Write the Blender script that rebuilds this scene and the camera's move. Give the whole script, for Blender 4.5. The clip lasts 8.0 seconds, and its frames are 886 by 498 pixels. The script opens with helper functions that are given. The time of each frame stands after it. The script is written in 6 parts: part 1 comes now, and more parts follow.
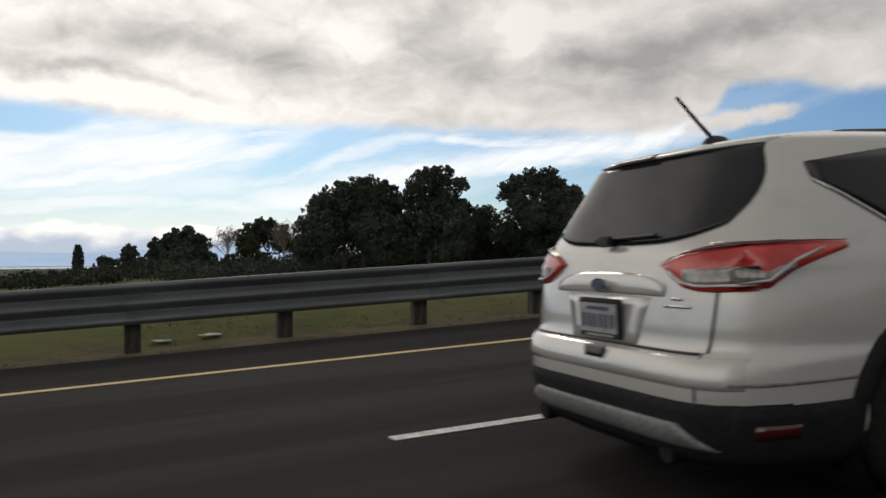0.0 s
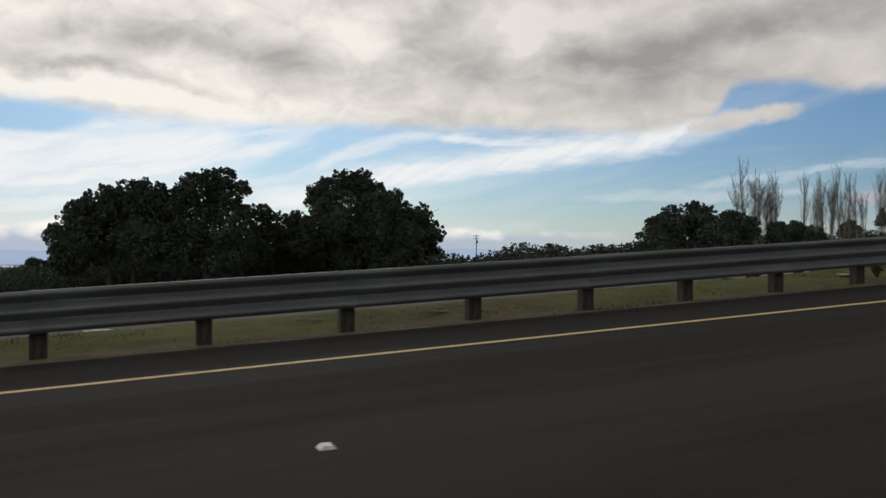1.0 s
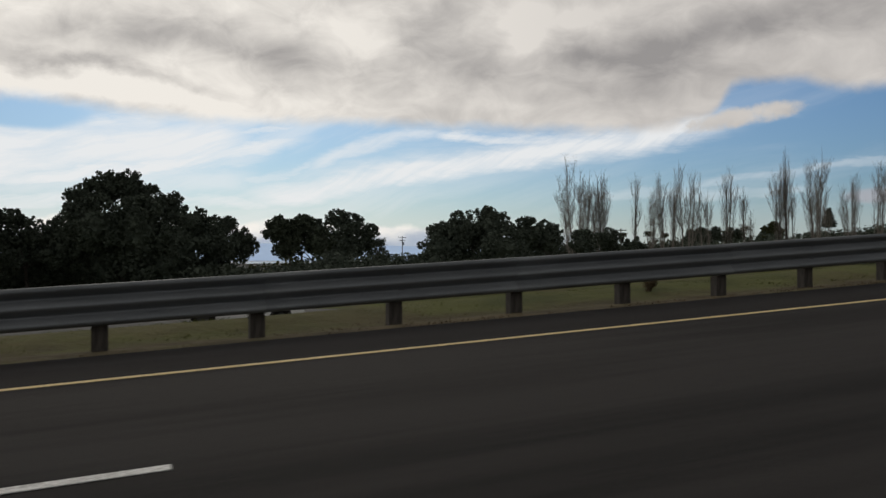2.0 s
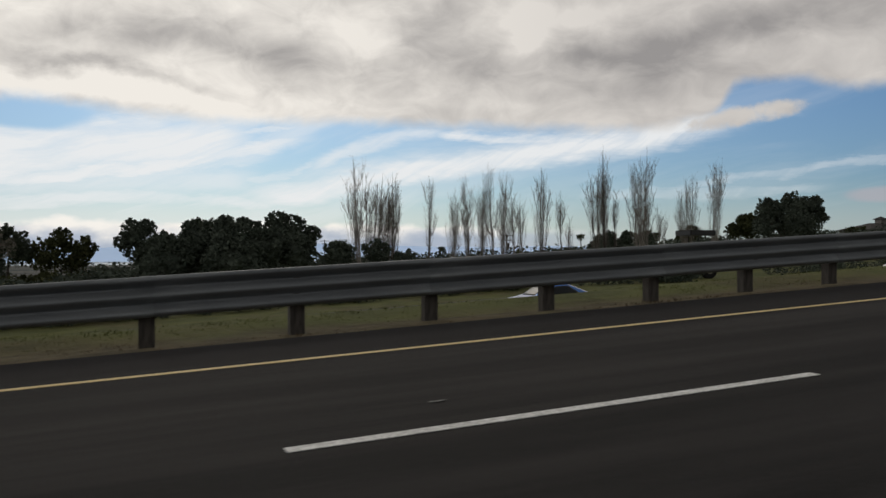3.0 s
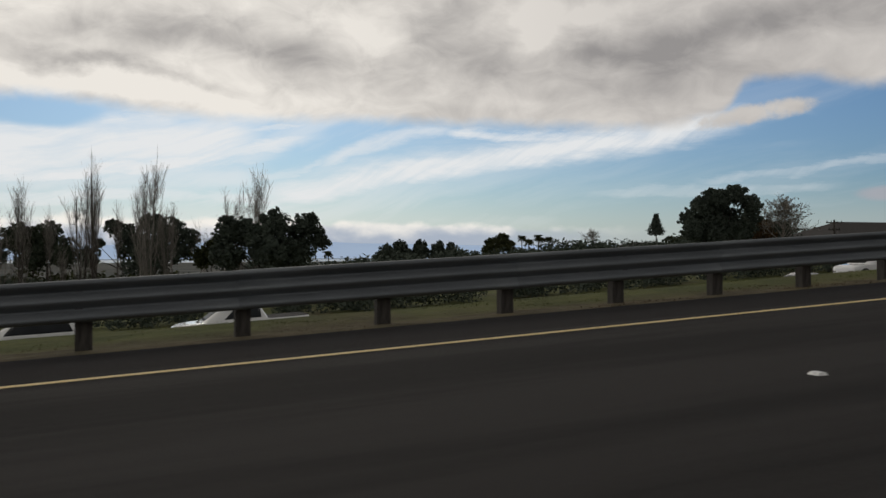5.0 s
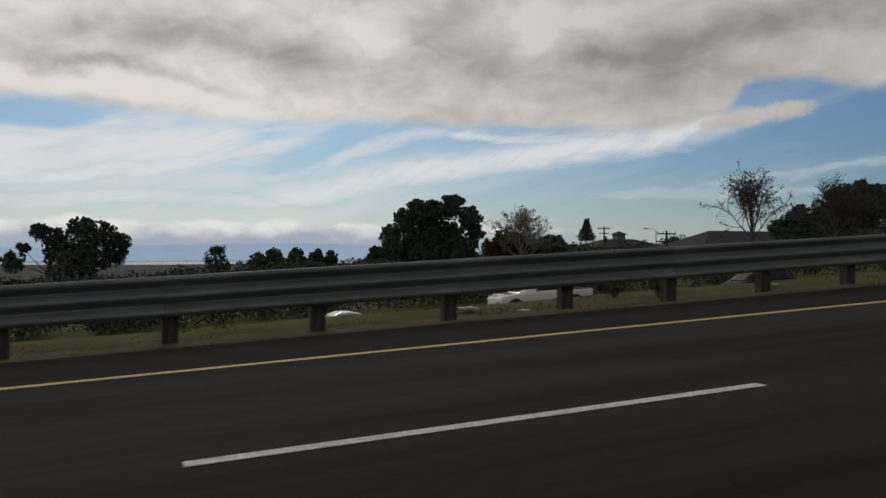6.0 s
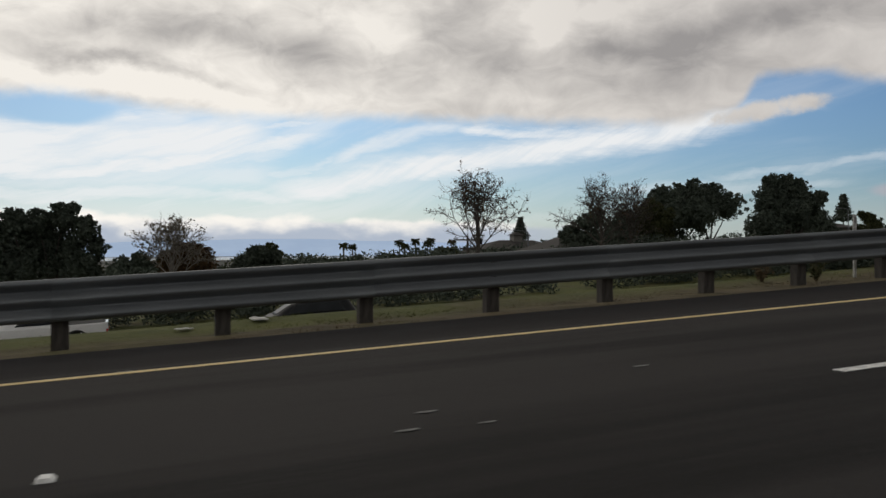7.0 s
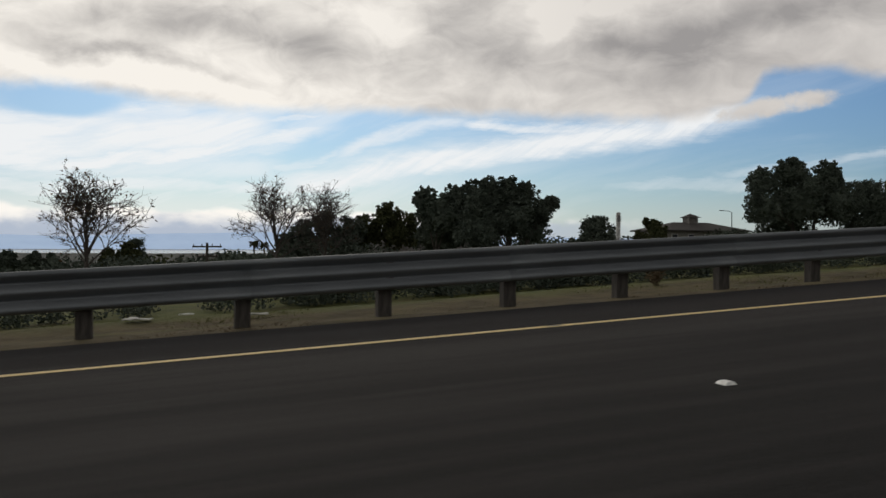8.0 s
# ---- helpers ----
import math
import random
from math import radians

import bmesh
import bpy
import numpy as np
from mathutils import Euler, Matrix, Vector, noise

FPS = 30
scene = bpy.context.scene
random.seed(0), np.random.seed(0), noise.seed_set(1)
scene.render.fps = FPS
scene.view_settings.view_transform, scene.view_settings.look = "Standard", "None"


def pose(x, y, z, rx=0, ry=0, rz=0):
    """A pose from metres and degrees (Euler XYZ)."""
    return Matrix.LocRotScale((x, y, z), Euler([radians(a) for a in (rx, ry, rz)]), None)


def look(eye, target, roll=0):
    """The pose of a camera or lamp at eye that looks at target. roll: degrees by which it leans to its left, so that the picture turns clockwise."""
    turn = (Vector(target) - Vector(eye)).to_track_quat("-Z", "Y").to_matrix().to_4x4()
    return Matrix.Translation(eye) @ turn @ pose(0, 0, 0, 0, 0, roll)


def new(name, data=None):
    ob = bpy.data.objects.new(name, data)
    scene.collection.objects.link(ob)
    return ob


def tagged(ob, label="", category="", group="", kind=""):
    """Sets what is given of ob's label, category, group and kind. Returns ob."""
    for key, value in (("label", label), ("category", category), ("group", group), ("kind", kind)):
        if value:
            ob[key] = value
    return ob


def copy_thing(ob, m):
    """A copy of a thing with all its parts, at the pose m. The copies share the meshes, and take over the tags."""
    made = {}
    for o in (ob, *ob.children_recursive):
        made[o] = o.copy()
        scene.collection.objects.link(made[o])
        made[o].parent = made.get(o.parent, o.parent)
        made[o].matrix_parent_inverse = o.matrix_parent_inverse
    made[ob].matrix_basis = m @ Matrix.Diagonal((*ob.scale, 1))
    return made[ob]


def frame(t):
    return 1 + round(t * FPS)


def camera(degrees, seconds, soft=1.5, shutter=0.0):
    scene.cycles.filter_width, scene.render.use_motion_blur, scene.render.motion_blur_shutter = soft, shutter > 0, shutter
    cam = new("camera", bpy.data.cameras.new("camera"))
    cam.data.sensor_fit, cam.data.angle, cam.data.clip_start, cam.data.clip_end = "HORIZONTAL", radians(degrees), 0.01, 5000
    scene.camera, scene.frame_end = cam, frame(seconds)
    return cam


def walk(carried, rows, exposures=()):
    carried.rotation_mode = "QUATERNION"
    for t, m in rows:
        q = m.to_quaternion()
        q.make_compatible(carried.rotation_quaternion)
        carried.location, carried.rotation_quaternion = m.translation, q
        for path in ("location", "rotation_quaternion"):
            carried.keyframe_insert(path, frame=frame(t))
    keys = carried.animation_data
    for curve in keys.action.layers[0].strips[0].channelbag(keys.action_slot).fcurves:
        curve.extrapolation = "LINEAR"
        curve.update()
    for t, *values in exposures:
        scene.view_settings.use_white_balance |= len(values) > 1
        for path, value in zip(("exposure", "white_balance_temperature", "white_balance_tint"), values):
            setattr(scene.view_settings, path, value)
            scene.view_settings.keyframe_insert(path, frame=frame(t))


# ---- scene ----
# ---- camera: seen from a car that climbs a motorway ----
GRADE, EYE = 0.0508, 1.1385
cam = camera(57.0, 8.0, soft=1.5, shutter=0.03)
# seconds, metres along the road, lift, heading off the square, pitch, lean
PATH = [(0, -0.005, 0.0, 22.098, 0.659, 0.446),
        (0.5, 12.245, 0.0, 21.996, 0.832, 0.507),
        (1, 24.438, 0.0, 21.944, 0.589, 0.284),
        (1.5, 36.715, 0.0, 21.984, 0.451, 0.22),
        (3, 73.793, 0.0, 21.825, 0.401, 0.316),
        (3.5, 86.247, 0.0, 21.654, 0.393, 0.391),
        (4, 98.536, 0.0, 21.669, 0.306, 0.267),
        (4.5, 111.034, 0.0, 21.259, 0.209, 0.239),
        (6, 147.543, 0.0, 21.172, 0.382, 0.089),
        (6.5, 159.987, 0.0, 20.633, 0.324, 0.151),
        (7, 172.315, 0.0, 20.418, 0.045, 0.186),
        (7.5, 185.094, 0.0, 20.054, -0.117, 0.106),
        (8, 197.387, 0.0, 20.133, -0.343, -0.253)]
walk(cam, [(t, pose(x, 0, EYE + lift + GRADE * x, 90 + pitch, lean, -turn)) for t, x, lift, turn, pitch, lean in PATH],
     [(0, 0.20), (0.5, 0.14), (1.0, 0.0), (1.5, -0.10), (4.5, -0.08), (6.0, -0.34), (6.5, -0.14), (8.0, 0.0)])

# ---- node helpers ----


def tree_of(m):
    m.use_nodes = True
    m.node_tree.nodes.clear()
    return m.node_tree


def node(nt, kind, ins=(), **props):
    n = nt.nodes.new("ShaderNode" + kind)
    for k, v in props.items():
        setattr_plain(n, k, v)
    items = ins.items() if isinstance(ins, dict) else enumerate(ins)
    for k, v in items:
        if v is None:
            continue
        if isinstance(v, bpy.types.NodeSocket):
            nt.links.new(v, n.inputs[k])
        else:
            n.inputs[k].default_value = v
    return n


def setattr_plain(n, k, v):
    if k == "operation":
        n.operation = v
    elif k == "data_type":
        n.data_type = v
    elif k == "blend_type":
        n.blend_type = v
    elif k == "interpolation_type":
        n.interpolation_type = v
    elif k == "noise_dimensions":
        n.noise_dimensions = v
    elif k == "feature":
        n.feature = v
    elif k == "wave_type":
        n.wave_type = v


def maths(nt, op, a, b=None, c=None):
    return node(nt, "Math", (a, b, c), operation=op).outputs[0]


def vmaths(nt, op, a, b=None):
    n = node(nt, "VectorMath", (a, b), operation=op)
    return n.outputs["Value"] if op == "DOT_PRODUCT" else n.outputs[0]


def step(nt, x, lo, hi):
    n = node(nt, "MapRange", {"Value": x, "From Min": lo, "From Max": hi}, interpolation_type="SMOOTHSTEP")
    return n.outputs[0]


def blend(nt, fac, a, b, kind="MIX"):
    n = node(nt, "Mix", {}, data_type="RGBA", blend_type=kind)
    for k, v in ((0, fac), (6, a), (7, b)):
        if isinstance(v, bpy.types.NodeSocket):
            nt.links.new(v, n.inputs[k])
        else:
            n.inputs[k].default_value = (*v, 1) if isinstance(v, tuple) and len(v) == 3 else v
    return n.outputs[2]


def curve(nt, x, lo, hi, points):
    """A smooth curve through (x, y) points, for x from lo to hi."""
    ys = [q for _, q in points]
    y0, y1 = min(ys) - 1e-4, max(ys) + 1e-4
    n = nt.nodes.new("ShaderNodeFloatCurve")
    line = n.mapping.curves[0]
    pts = [((p - lo) / (hi - lo), (q - y0) / (y1 - y0)) for p, q in points]
    while len(line.points) < len(pts):
        line.points.new(0.5, 0.5)
    for k, p in enumerate(sorted(pts)):
        line.points[k].location = p
    n.mapping.update()
    unit = node(nt, "MapRange", {"Value": x, "From Min": lo, "From Max": hi}).outputs[0]
    nt.links.new(unit, n.inputs["Value"])
    return node(nt, "MapRange", {"Value": n.outputs[0], "To Min": y0, "To Max": y1}).outputs[0]


def fbm(nt, vec, scale, detail=5.0, rough=0.55, warp=0.0):
    n = node(nt, "TexNoise", {"Vector": vec, "Scale": scale, "Detail": detail, "Roughness": rough, "Distortion": warp})
    return n.outputs[0]


# ---- sky: a grey-cream cloud deck with blue and streaks of cirrus below it ----
SUN_AZ, SUN_EL = radians(6), radians(34)      # from the road's square, towards its far end
world = bpy.data.worlds.new("sky")
scene.world = world
nt = tree_of(world)
way = node(nt, "TexCoord").outputs["Generated"]
AXIS = radians(21.6)
ahead = vmaths(nt, "DOT_PRODUCT", way, (math.sin(AXIS), math.cos(AXIS), 0))
aside = vmaths(nt, "DOT_PRODUCT", way, (math.cos(AXIS), -math.sin(AXIS), 0))
sep = node(nt, "SeparateXYZ", (way,)).outputs
flat = maths(nt, "SQRT", maths(nt, "ADD", maths(nt, "MULTIPLY", ahead, ahead), maths(nt, "MULTIPLY", aside, aside)))
AZ = maths(nt, "ARCTAN2", aside, ahead)
EL = maths(nt, "DIVIDE", sep[2], maths(nt, "MAXIMUM", flat, 0.02))


def sky_points(pts):
    """Picture-like places (x right of the axis, y above the horizon, in units of the focal length) as azimuth and tangent of elevation."""
    return [(math.atan(x), y * math.cos(math.atan(x))) for x, y in pts]


def edge(pts):
    return curve(nt, AZ, -1.2, 1.2, sky_points(pts))


plane = node(nt, "CombineXYZ", (AZ, EL, 0.0)).outputs[0]
n_edge = maths(nt, "SUBTRACT", fbm(nt, plane, 9.0, 6.0, 0.6), 0.5)
# slanting streaks
ST = radians(14)
sx = maths(nt, "ADD", maths(nt, "MULTIPLY", AZ, math.cos(ST)), maths(nt, "MULTIPLY", EL, math.sin(ST)))
sy = maths(nt, "SUBTRACT", maths(nt, "MULTIPLY", EL, math.cos(ST)), maths(nt, "MULTIPLY", AZ, math.sin(ST)))
bow = maths(nt, "MULTIPLY", maths(nt, "SUBTRACT", fbm(nt, plane, 3.0, 2.0, 0.5), 0.5), 0.12)
streakpos = node(nt, "CombineXYZ", (maths(nt, "MULTIPLY", sx, 3.2), maths(nt, "MULTIPLY", maths(nt, "ADD", sy, bow), 26.0), 1.3)).outputs[0]

deck_edge = edge([(-1.6, 0.31), (-0.8, 0.22), (-0.543, 0.196), (-0.40, 0.181), (-0.266, 0.166), (-0.155, 0.161), (0.01, 0.158),
                  (0.177, 0.151), (0.274, 0.156), (0.325, 0.162), (0.352, 0.190), (0.378, 0.211), (0.43, 0.214), (0.475, 0.210), (0.543, 0.206),
                  (0.8, 0.21), (1.6, 0.25)])
over = maths(nt, "SUBTRACT", maths(nt, "ADD", EL, maths(nt, "ADD", maths(nt, "MULTIPLY", n_edge, 0.026), maths(nt, "MULTIPLY", maths(nt, "SUBTRACT", fbm(nt, plane, 30.0, 5.0, 0.65), 0.5), 0.012))), deck_edge)
deck = step(nt, over, -0.009, 0.012)
# a bright tongue of cloud under a blue notch
n_fine = maths(nt, "SUBTRACT", fbm(nt, plane, 26.0, 6.0, 0.65), 0.5)
hx = maths(nt, "SUBTRACT", AZ, 0.362)
hy = maths(nt, "SUBTRACT", maths(nt, "SUBTRACT", EL, 0.158), maths(nt, "MULTIPLY", hx, 0.14))
tongue = maths(nt, "ADD", maths(nt, "MULTIPLY", maths(nt, "MULTIPLY", hx, hx), 330.0), maths(nt, "MULTIPLY", maths(nt, "MULTIPLY", hy, hy), 8600.0))
tongue = maths(nt, "ADD", tongue, maths(nt, "ADD", maths(nt, "MULTIPLY", n_edge, 3.2), maths(nt, "MULTIPLY", n_fine, 3.6)))
tongue = maths(nt, "SUBTRACT", 1.0, step(nt, tongue, 0.15, 1.75))
deck = maths(nt, "MAXIMUM", deck, tongue)

# cirrus: streaks from end to end (thousandths of a radian right of the axis and above the horizon), with bow, half width and strength
STREAKS = (
    (-560, 126, -226, 142, 4.0, 27.0, 1.00),
    (-560, 94, -215, 92, 3.0, 15.0, 0.55),
    (-200, 92, 60, 120, 0.0, 14.0, 0.45),
    (-245, 73, 364, 165, 0.0, 15.0, 1.00),
    (-165, 106, 10, 150, 9.0, 8.0, 0.62),
    (-10, 148, 160, 141, -1.4, 6.2, 0.80),
    (-543, 148, -314, 166, 2.8, 10.4, 0.85),
    (-543, 132, -245, 134, 5.5, 11.8, 1.00),
    (-543, 105, -161, 150, -13.9, 8.3, 1.00),
    (-439, 166, -152, 161, -6.2, 3.5, 0.60),
    (-501, 90, -204, 125, -4.2, 6.2, 0.60),
    (-543, 73, -301, 73, 2.1, 9.0, 0.75),
    (-484, 73, -415, 79, 2.1, 2.8, 0.70),
    (-335, 69, -197, 62, 2.1, 6.2, 0.70),
    (-245, 93, -148, 118, -3.5, 3.5, 0.55),
    (300, 84, 590, 117, 1.4, 4.5, 0.32),
    (163, 69, 482, 79, 1.4, 6.2, 0.30),
    (212, 159, 440, 172, 0.0, 3.5, 0.35),
    (-155, 43, 150, 29, 0.0, 9.7, 0.25),
)
warp = maths(nt, "MULTIPLY", maths(nt, "SUBTRACT", fbm(nt, plane, 5.0, 3.0, 0.5), 0.5), 0.030)
ruffle = maths(nt, "MULTIPLY", maths(nt, "SUBTRACT", fbm(nt, vmaths(nt, "MULTIPLY", plane, (9.0, 40.0, 1.0)), 1.0, 7.0, 0.68), 0.5), 0.034)
cir_el = maths(nt, "ADD", EL, maths(nt, "ADD", warp, ruffle))
curl = maths(nt, "MULTIPLY", maths(nt, "MULTIPLY", maths(nt, "ADD", AZ, 0.45), maths(nt, "ADD", AZ, 0.45)), 0.30)
fib_y = maths(nt, "SUBTRACT", maths(nt, "ADD", sy, maths(nt, "MULTIPLY", warp, 2.0)), curl)
fibpos = node(nt, "CombineXYZ", (maths(nt, "MULTIPLY", sx, 5.0), maths(nt, "MULTIPLY", fib_y, 60.0), 2.1)).outputs[0]
fibre = fbm(nt, fibpos, 1.0, 8.0, 0.70, 0.15)
fluff = fbm(nt, vmaths(nt, "MULTIPLY", plane, (8.0, 18.0, 1.0)), 1.0, 6.0, 0.6, 0.4)
wisps = None
for x0, y0, x1, y1, bend, half, strong in STREAKS:
    (a0, e0), (a1, e1) = sky_points([(x0 / 1000, y0 / 1000), (x1 / 1000, y1 / 1000)])
    along = node(nt, "MapRange", {"Value": AZ, "From Min": a0, "From Max": a1}).outputs[0]
    arch = maths(nt, "MULTIPLY", maths(nt, "MULTIPLY", along, maths(nt, "SUBTRACT", 1.0, along)), bend * 0.004)
    mid = maths(nt, "ADD", maths(nt, "MULTIPLY_ADD", along, e1 - e0, e0), arch)
    off = maths(nt, "ABSOLUTE", maths(nt, "DIVIDE", maths(nt, "SUBTRACT", cir_el, mid), half * 0.001))
    inner = maths(nt, "SUBTRACT", 1.0, step(nt, off, 0.15, 1.9))
    reach = min(0.06, (a1 - a0) * 0.16)
    start = step(nt, AZ, a0 - reach * 0.5, a0 + reach) if x0 > -540 else 1.0
    ends = maths(nt, "MULTIPLY", start, maths(nt, "SUBTRACT", 1.0, step(nt, AZ, a1 - reach, a1 + reach * 0.5)))
    one = maths(nt, "MULTIPLY", maths(nt, "MULTIPLY", inner, ends), strong)
    wisps = one if wisps is None else maths(nt, "MAXIMUM", wisps, one)
comb = step(nt, maths(nt, "ADD", maths(nt, "MULTIPLY", fibre, 0.62), maths(nt, "MULTIPLY", fluff, 0.38)), 0.36, 0.60)
wisps = maths(nt, "MULTIPLY", wisps, maths(nt, "MULTIPLY_ADD", comb, 0.42, 0.70))
veil = maths(nt, "MULTIPLY", step(nt, fbm(nt, streakpos, 0.7, 8.0, 0.66), 0.40, 0.66), maths(nt, "SUBTRACT", 0.62, maths(nt, "MULTIPLY", step(nt, AZ, -0.35, 0.25), 0.50)))
gap = maths(nt, "ADD", maths(nt, "POWER", maths(nt, "ABSOLUTE", maths(nt, "DIVIDE", maths(nt, "ADD", AZ, 0.470), 0.062)), 2.0),
            maths(nt, "POWER", maths(nt, "ABSOLUTE", maths(nt, "DIVIDE", maths(nt, "SUBTRACT", EL, 0.158), 0.017)), 2.0))
gap = step(nt, maths(nt, "ADD", gap, maths(nt, "MULTIPLY", n_edge, 1.6)), 0.4, 1.7)
low = maths(nt, "MULTIPLY", maths(nt, "SUBTRACT", 1.0, step(nt, EL, 0.02, 0.10)), maths(nt, "SUBTRACT", 0.62, maths(nt, "MULTIPLY", step(nt, AZ, -0.4, 0.2), 0.52)))
wisps = maths(nt, "MAXIMUM", maths(nt, "MULTIPLY", maths(nt, "MAXIMUM", wisps, veil), gap), low)

# a low bank of cumulus along the horizon
heap = maths(nt, "SUBTRACT", fbm(nt, vmaths(nt, "MULTIPLY", plane, (16.0, 30.0, 1.0)), 1.0, 5.0, 0.5), 0.52)
bank_top = edge([(-1.6, 0.05), (-0.543, 0.050), (-0.3, 0.045), (-0.1, 0.041), (0.1, 0.034), (1.6, 0.02)])
bank = maths(nt, "MULTIPLY", step(nt, maths(nt, "SUBTRACT", maths(nt, "ADD", bank_top, maths(nt, "MULTIPLY", heap, 0.040)), EL), -0.001, 0.008),
             maths(nt, "SUBTRACT", 1.0, step(nt, AZ, 0.0, 0.3)))
bank_low = step(nt, maths(nt, "ADD", EL, maths(nt, "MULTIPLY", heap, 0.05)), 0.016, 0.038)

air = nt.nodes.new("ShaderNodeTexSky")
air.sky_type, air.sun_disc, air.sun_elevation, air.sun_rotation = "NISHITA", False, SUN_EL, SUN_AZ
air.altitude, air.air_density, air.dust_density, air.ozone_density = 60, 1.0, 1.2, 2.0
blue = blend(nt, 1.0, air.outputs[0], (0.036, 0.051, 0.067), "MULTIPLY")
haze = maths(nt, "SUBTRACT", 1.0, step(nt, EL, -0.01, 0.085))
blue = blend(nt, maths(nt, "MULTIPLY", haze, 0.36), blue, (0.60, 0.66, 0.70))
sky = blend(nt, maths(nt, "MINIMUM", maths(nt, "MULTIPLY", wisps, 0.95), 0.95), blue, (0.88, 0.89, 0.895))
sky = blend(nt, maths(nt, "MULTIPLY", bank, 0.92), sky, blend(nt, bank_low, (0.42, 0.48, 0.59), (1.0, 0.955, 0.89)))
smudge = maths(nt, "ADD", maths(nt, "POWER", maths(nt, "DIVIDE", maths(nt, "SUBTRACT", AZ, 0.50), 0.040), 2.0),
               maths(nt, "POWER", maths(nt, "ABSOLUTE", maths(nt, "DIVIDE", maths(nt, "SUBTRACT", EL, 0.063), 0.009)), 2.0))
smudge = maths(nt, "SUBTRACT", 1.0, step(nt, maths(nt, "ADD", smudge, maths(nt, "MULTIPLY", n_edge, 2.0)), 0.2, 1.4))
sky = blend(nt, maths(nt, "MULTIPLY", smudge, 0.75), sky, (0.44, 0.43, 0.47))
# the deck's own light and dark: soft lumps (place, half sizes, tilt, darkness) that the noise breaks up
LUMPS = (
    (-335, 282, 83, 26, 6, 0.90),
    (-217, 252, 76, 22, -6, 0.80),
    (-370, 220, 117, 7, -12, 0.75),
    (-467, 244, 62, 9, -6, 0.60),
    (-501, 285, 48, 16, 0, 0.35),
    (-10, 275, 51, 38, 0, 0.80),
    (-155, 216, 83, 27, 0, 0.45),
    (53, 237, 76, 23, 6, 0.80),
    (170, 245, 42, 16, 4, 0.90),
    (278, 254, 58, 34, 8, 1.00),
    (205, 195, 110, 19, 3, 0.55),
    (447, 294, 131, 20, 8, 0.95),
    (108, 263, 26, 20, 0, -1.00),
    (-100, 271, 41, 41, 0, -0.50),
    (205, 296, 76, 16, 0, -0.70),
    (-453, 209, 131, 9, -8, -0.90),
    (413, 258, 62, 15, 14, -0.35),
    (80, 185, 138, 9, -2, -0.35),
    (-252, 185, 110, 9, -5, -0.60),
)
wob = node(nt, "TexNoise", {"Vector": plane, "Scale": 7.0, "Detail": 6.0, "Roughness": 0.6}).outputs["Color"]
wob = vmaths(nt, "MULTIPLY", vmaths(nt, "SUBTRACT", wob, (0.5, 0.5, 0.5)), (0.10, 0.075, 0.0))
bent = node(nt, "SeparateXYZ", (vmaths(nt, "ADD", plane, wob),)).outputs
tone = 0.0
for x0, y0, rx, ry, tilt, dark in LUMPS:
    (a0, e0), = sky_points([(x0 / 1000, y0 / 1000)])
    co, si = math.cos(radians(tilt)), math.sin(radians(tilt))
    dx, dy = maths(nt, "SUBTRACT", bent[0], a0), maths(nt, "SUBTRACT", bent[1], e0)
    u = maths(nt, "MULTIPLY_ADD", dx, co * 1000 / rx, maths(nt, "MULTIPLY", dy, si * 1000 / rx))
    v = maths(nt, "MULTIPLY_ADD", dy, co * 1000 / ry, maths(nt, "MULTIPLY", dx, -si * 1000 / ry))
    d2 = maths(nt, "MULTIPLY_ADD", u, u, maths(nt, "MULTIPLY", v, v))
    bell = maths(nt, "EXPONENT", maths(nt, "MULTIPLY", d2, -0.75))
    tone = maths(nt, "MULTIPLY_ADD", bell, dark, tone)
roll = node(nt, "CombineXYZ", (maths(nt, "MULTIPLY", AZ, 5.0), maths(nt, "MULTIPLY", EL, 10.0), 2.9)).outputs[0]
puff = maths(nt, "SUBTRACT", fbm(nt, roll, 1.0, 7.0, 0.52, 0.3), 0.5)
knob = maths(nt, "SUBTRACT", fbm(nt, vmaths(nt, "MULTIPLY", plane, (15.0, 26.0, 1.0)), 1.0, 8.0, 0.58, 0.6), 0.5)
shade = maths(nt, "ADD", maths(nt, "MULTIPLY_ADD", tone, 0.50, 0.24), maths(nt, "MULTIPLY_ADD", puff, 1.0, maths(nt, "MULTIPLY", knob, 1.15)))
shade = maths(nt, "MINIMUM", maths(nt, "MAXIMUM", maths(nt, "ADD", shade, maths(nt, "MULTIPLY", AZ, 0.16)), 0.0), 1.0)
shade = maths(nt, "MULTIPLY", shade, maths(nt, "SUBTRACT", 1.0, maths(nt, "MULTIPLY", maths(nt, "MULTIPLY", tongue, step(nt, hy, -0.008, 0.006)), 0.55)))
lit = blend(nt, step(nt, AZ, -0.25, 0.40), (0.93, 0.885, 0.820), (0.67, 0.635, 0.60))
cloud = blend(nt, shade, lit, (0.33, 0.315, 0.31))
cloud = blend(nt, step(nt, EL, 0.32, 1.1), cloud, blend(nt, shade, (0.30, 0.285, 0.265), (0.15, 0.145, 0.14)))
sky = blend(nt, deck, sky, cloud)
# on the near side and up the road the deck is thick and dull
near = vmaths(nt, "DOT_PRODUCT", way, (0.55, -0.835, 0.0))
sky = blend(nt, step(nt, near, -0.05, 0.70), sky, (0.30, 0.296, 0.292))
back = node(nt, "Background", {"Color": sky, "Strength": 1.0})
out = nt.nodes.new("ShaderNodeOutputWorld")
nt.links.new(back.outputs[0], out.inputs[0])

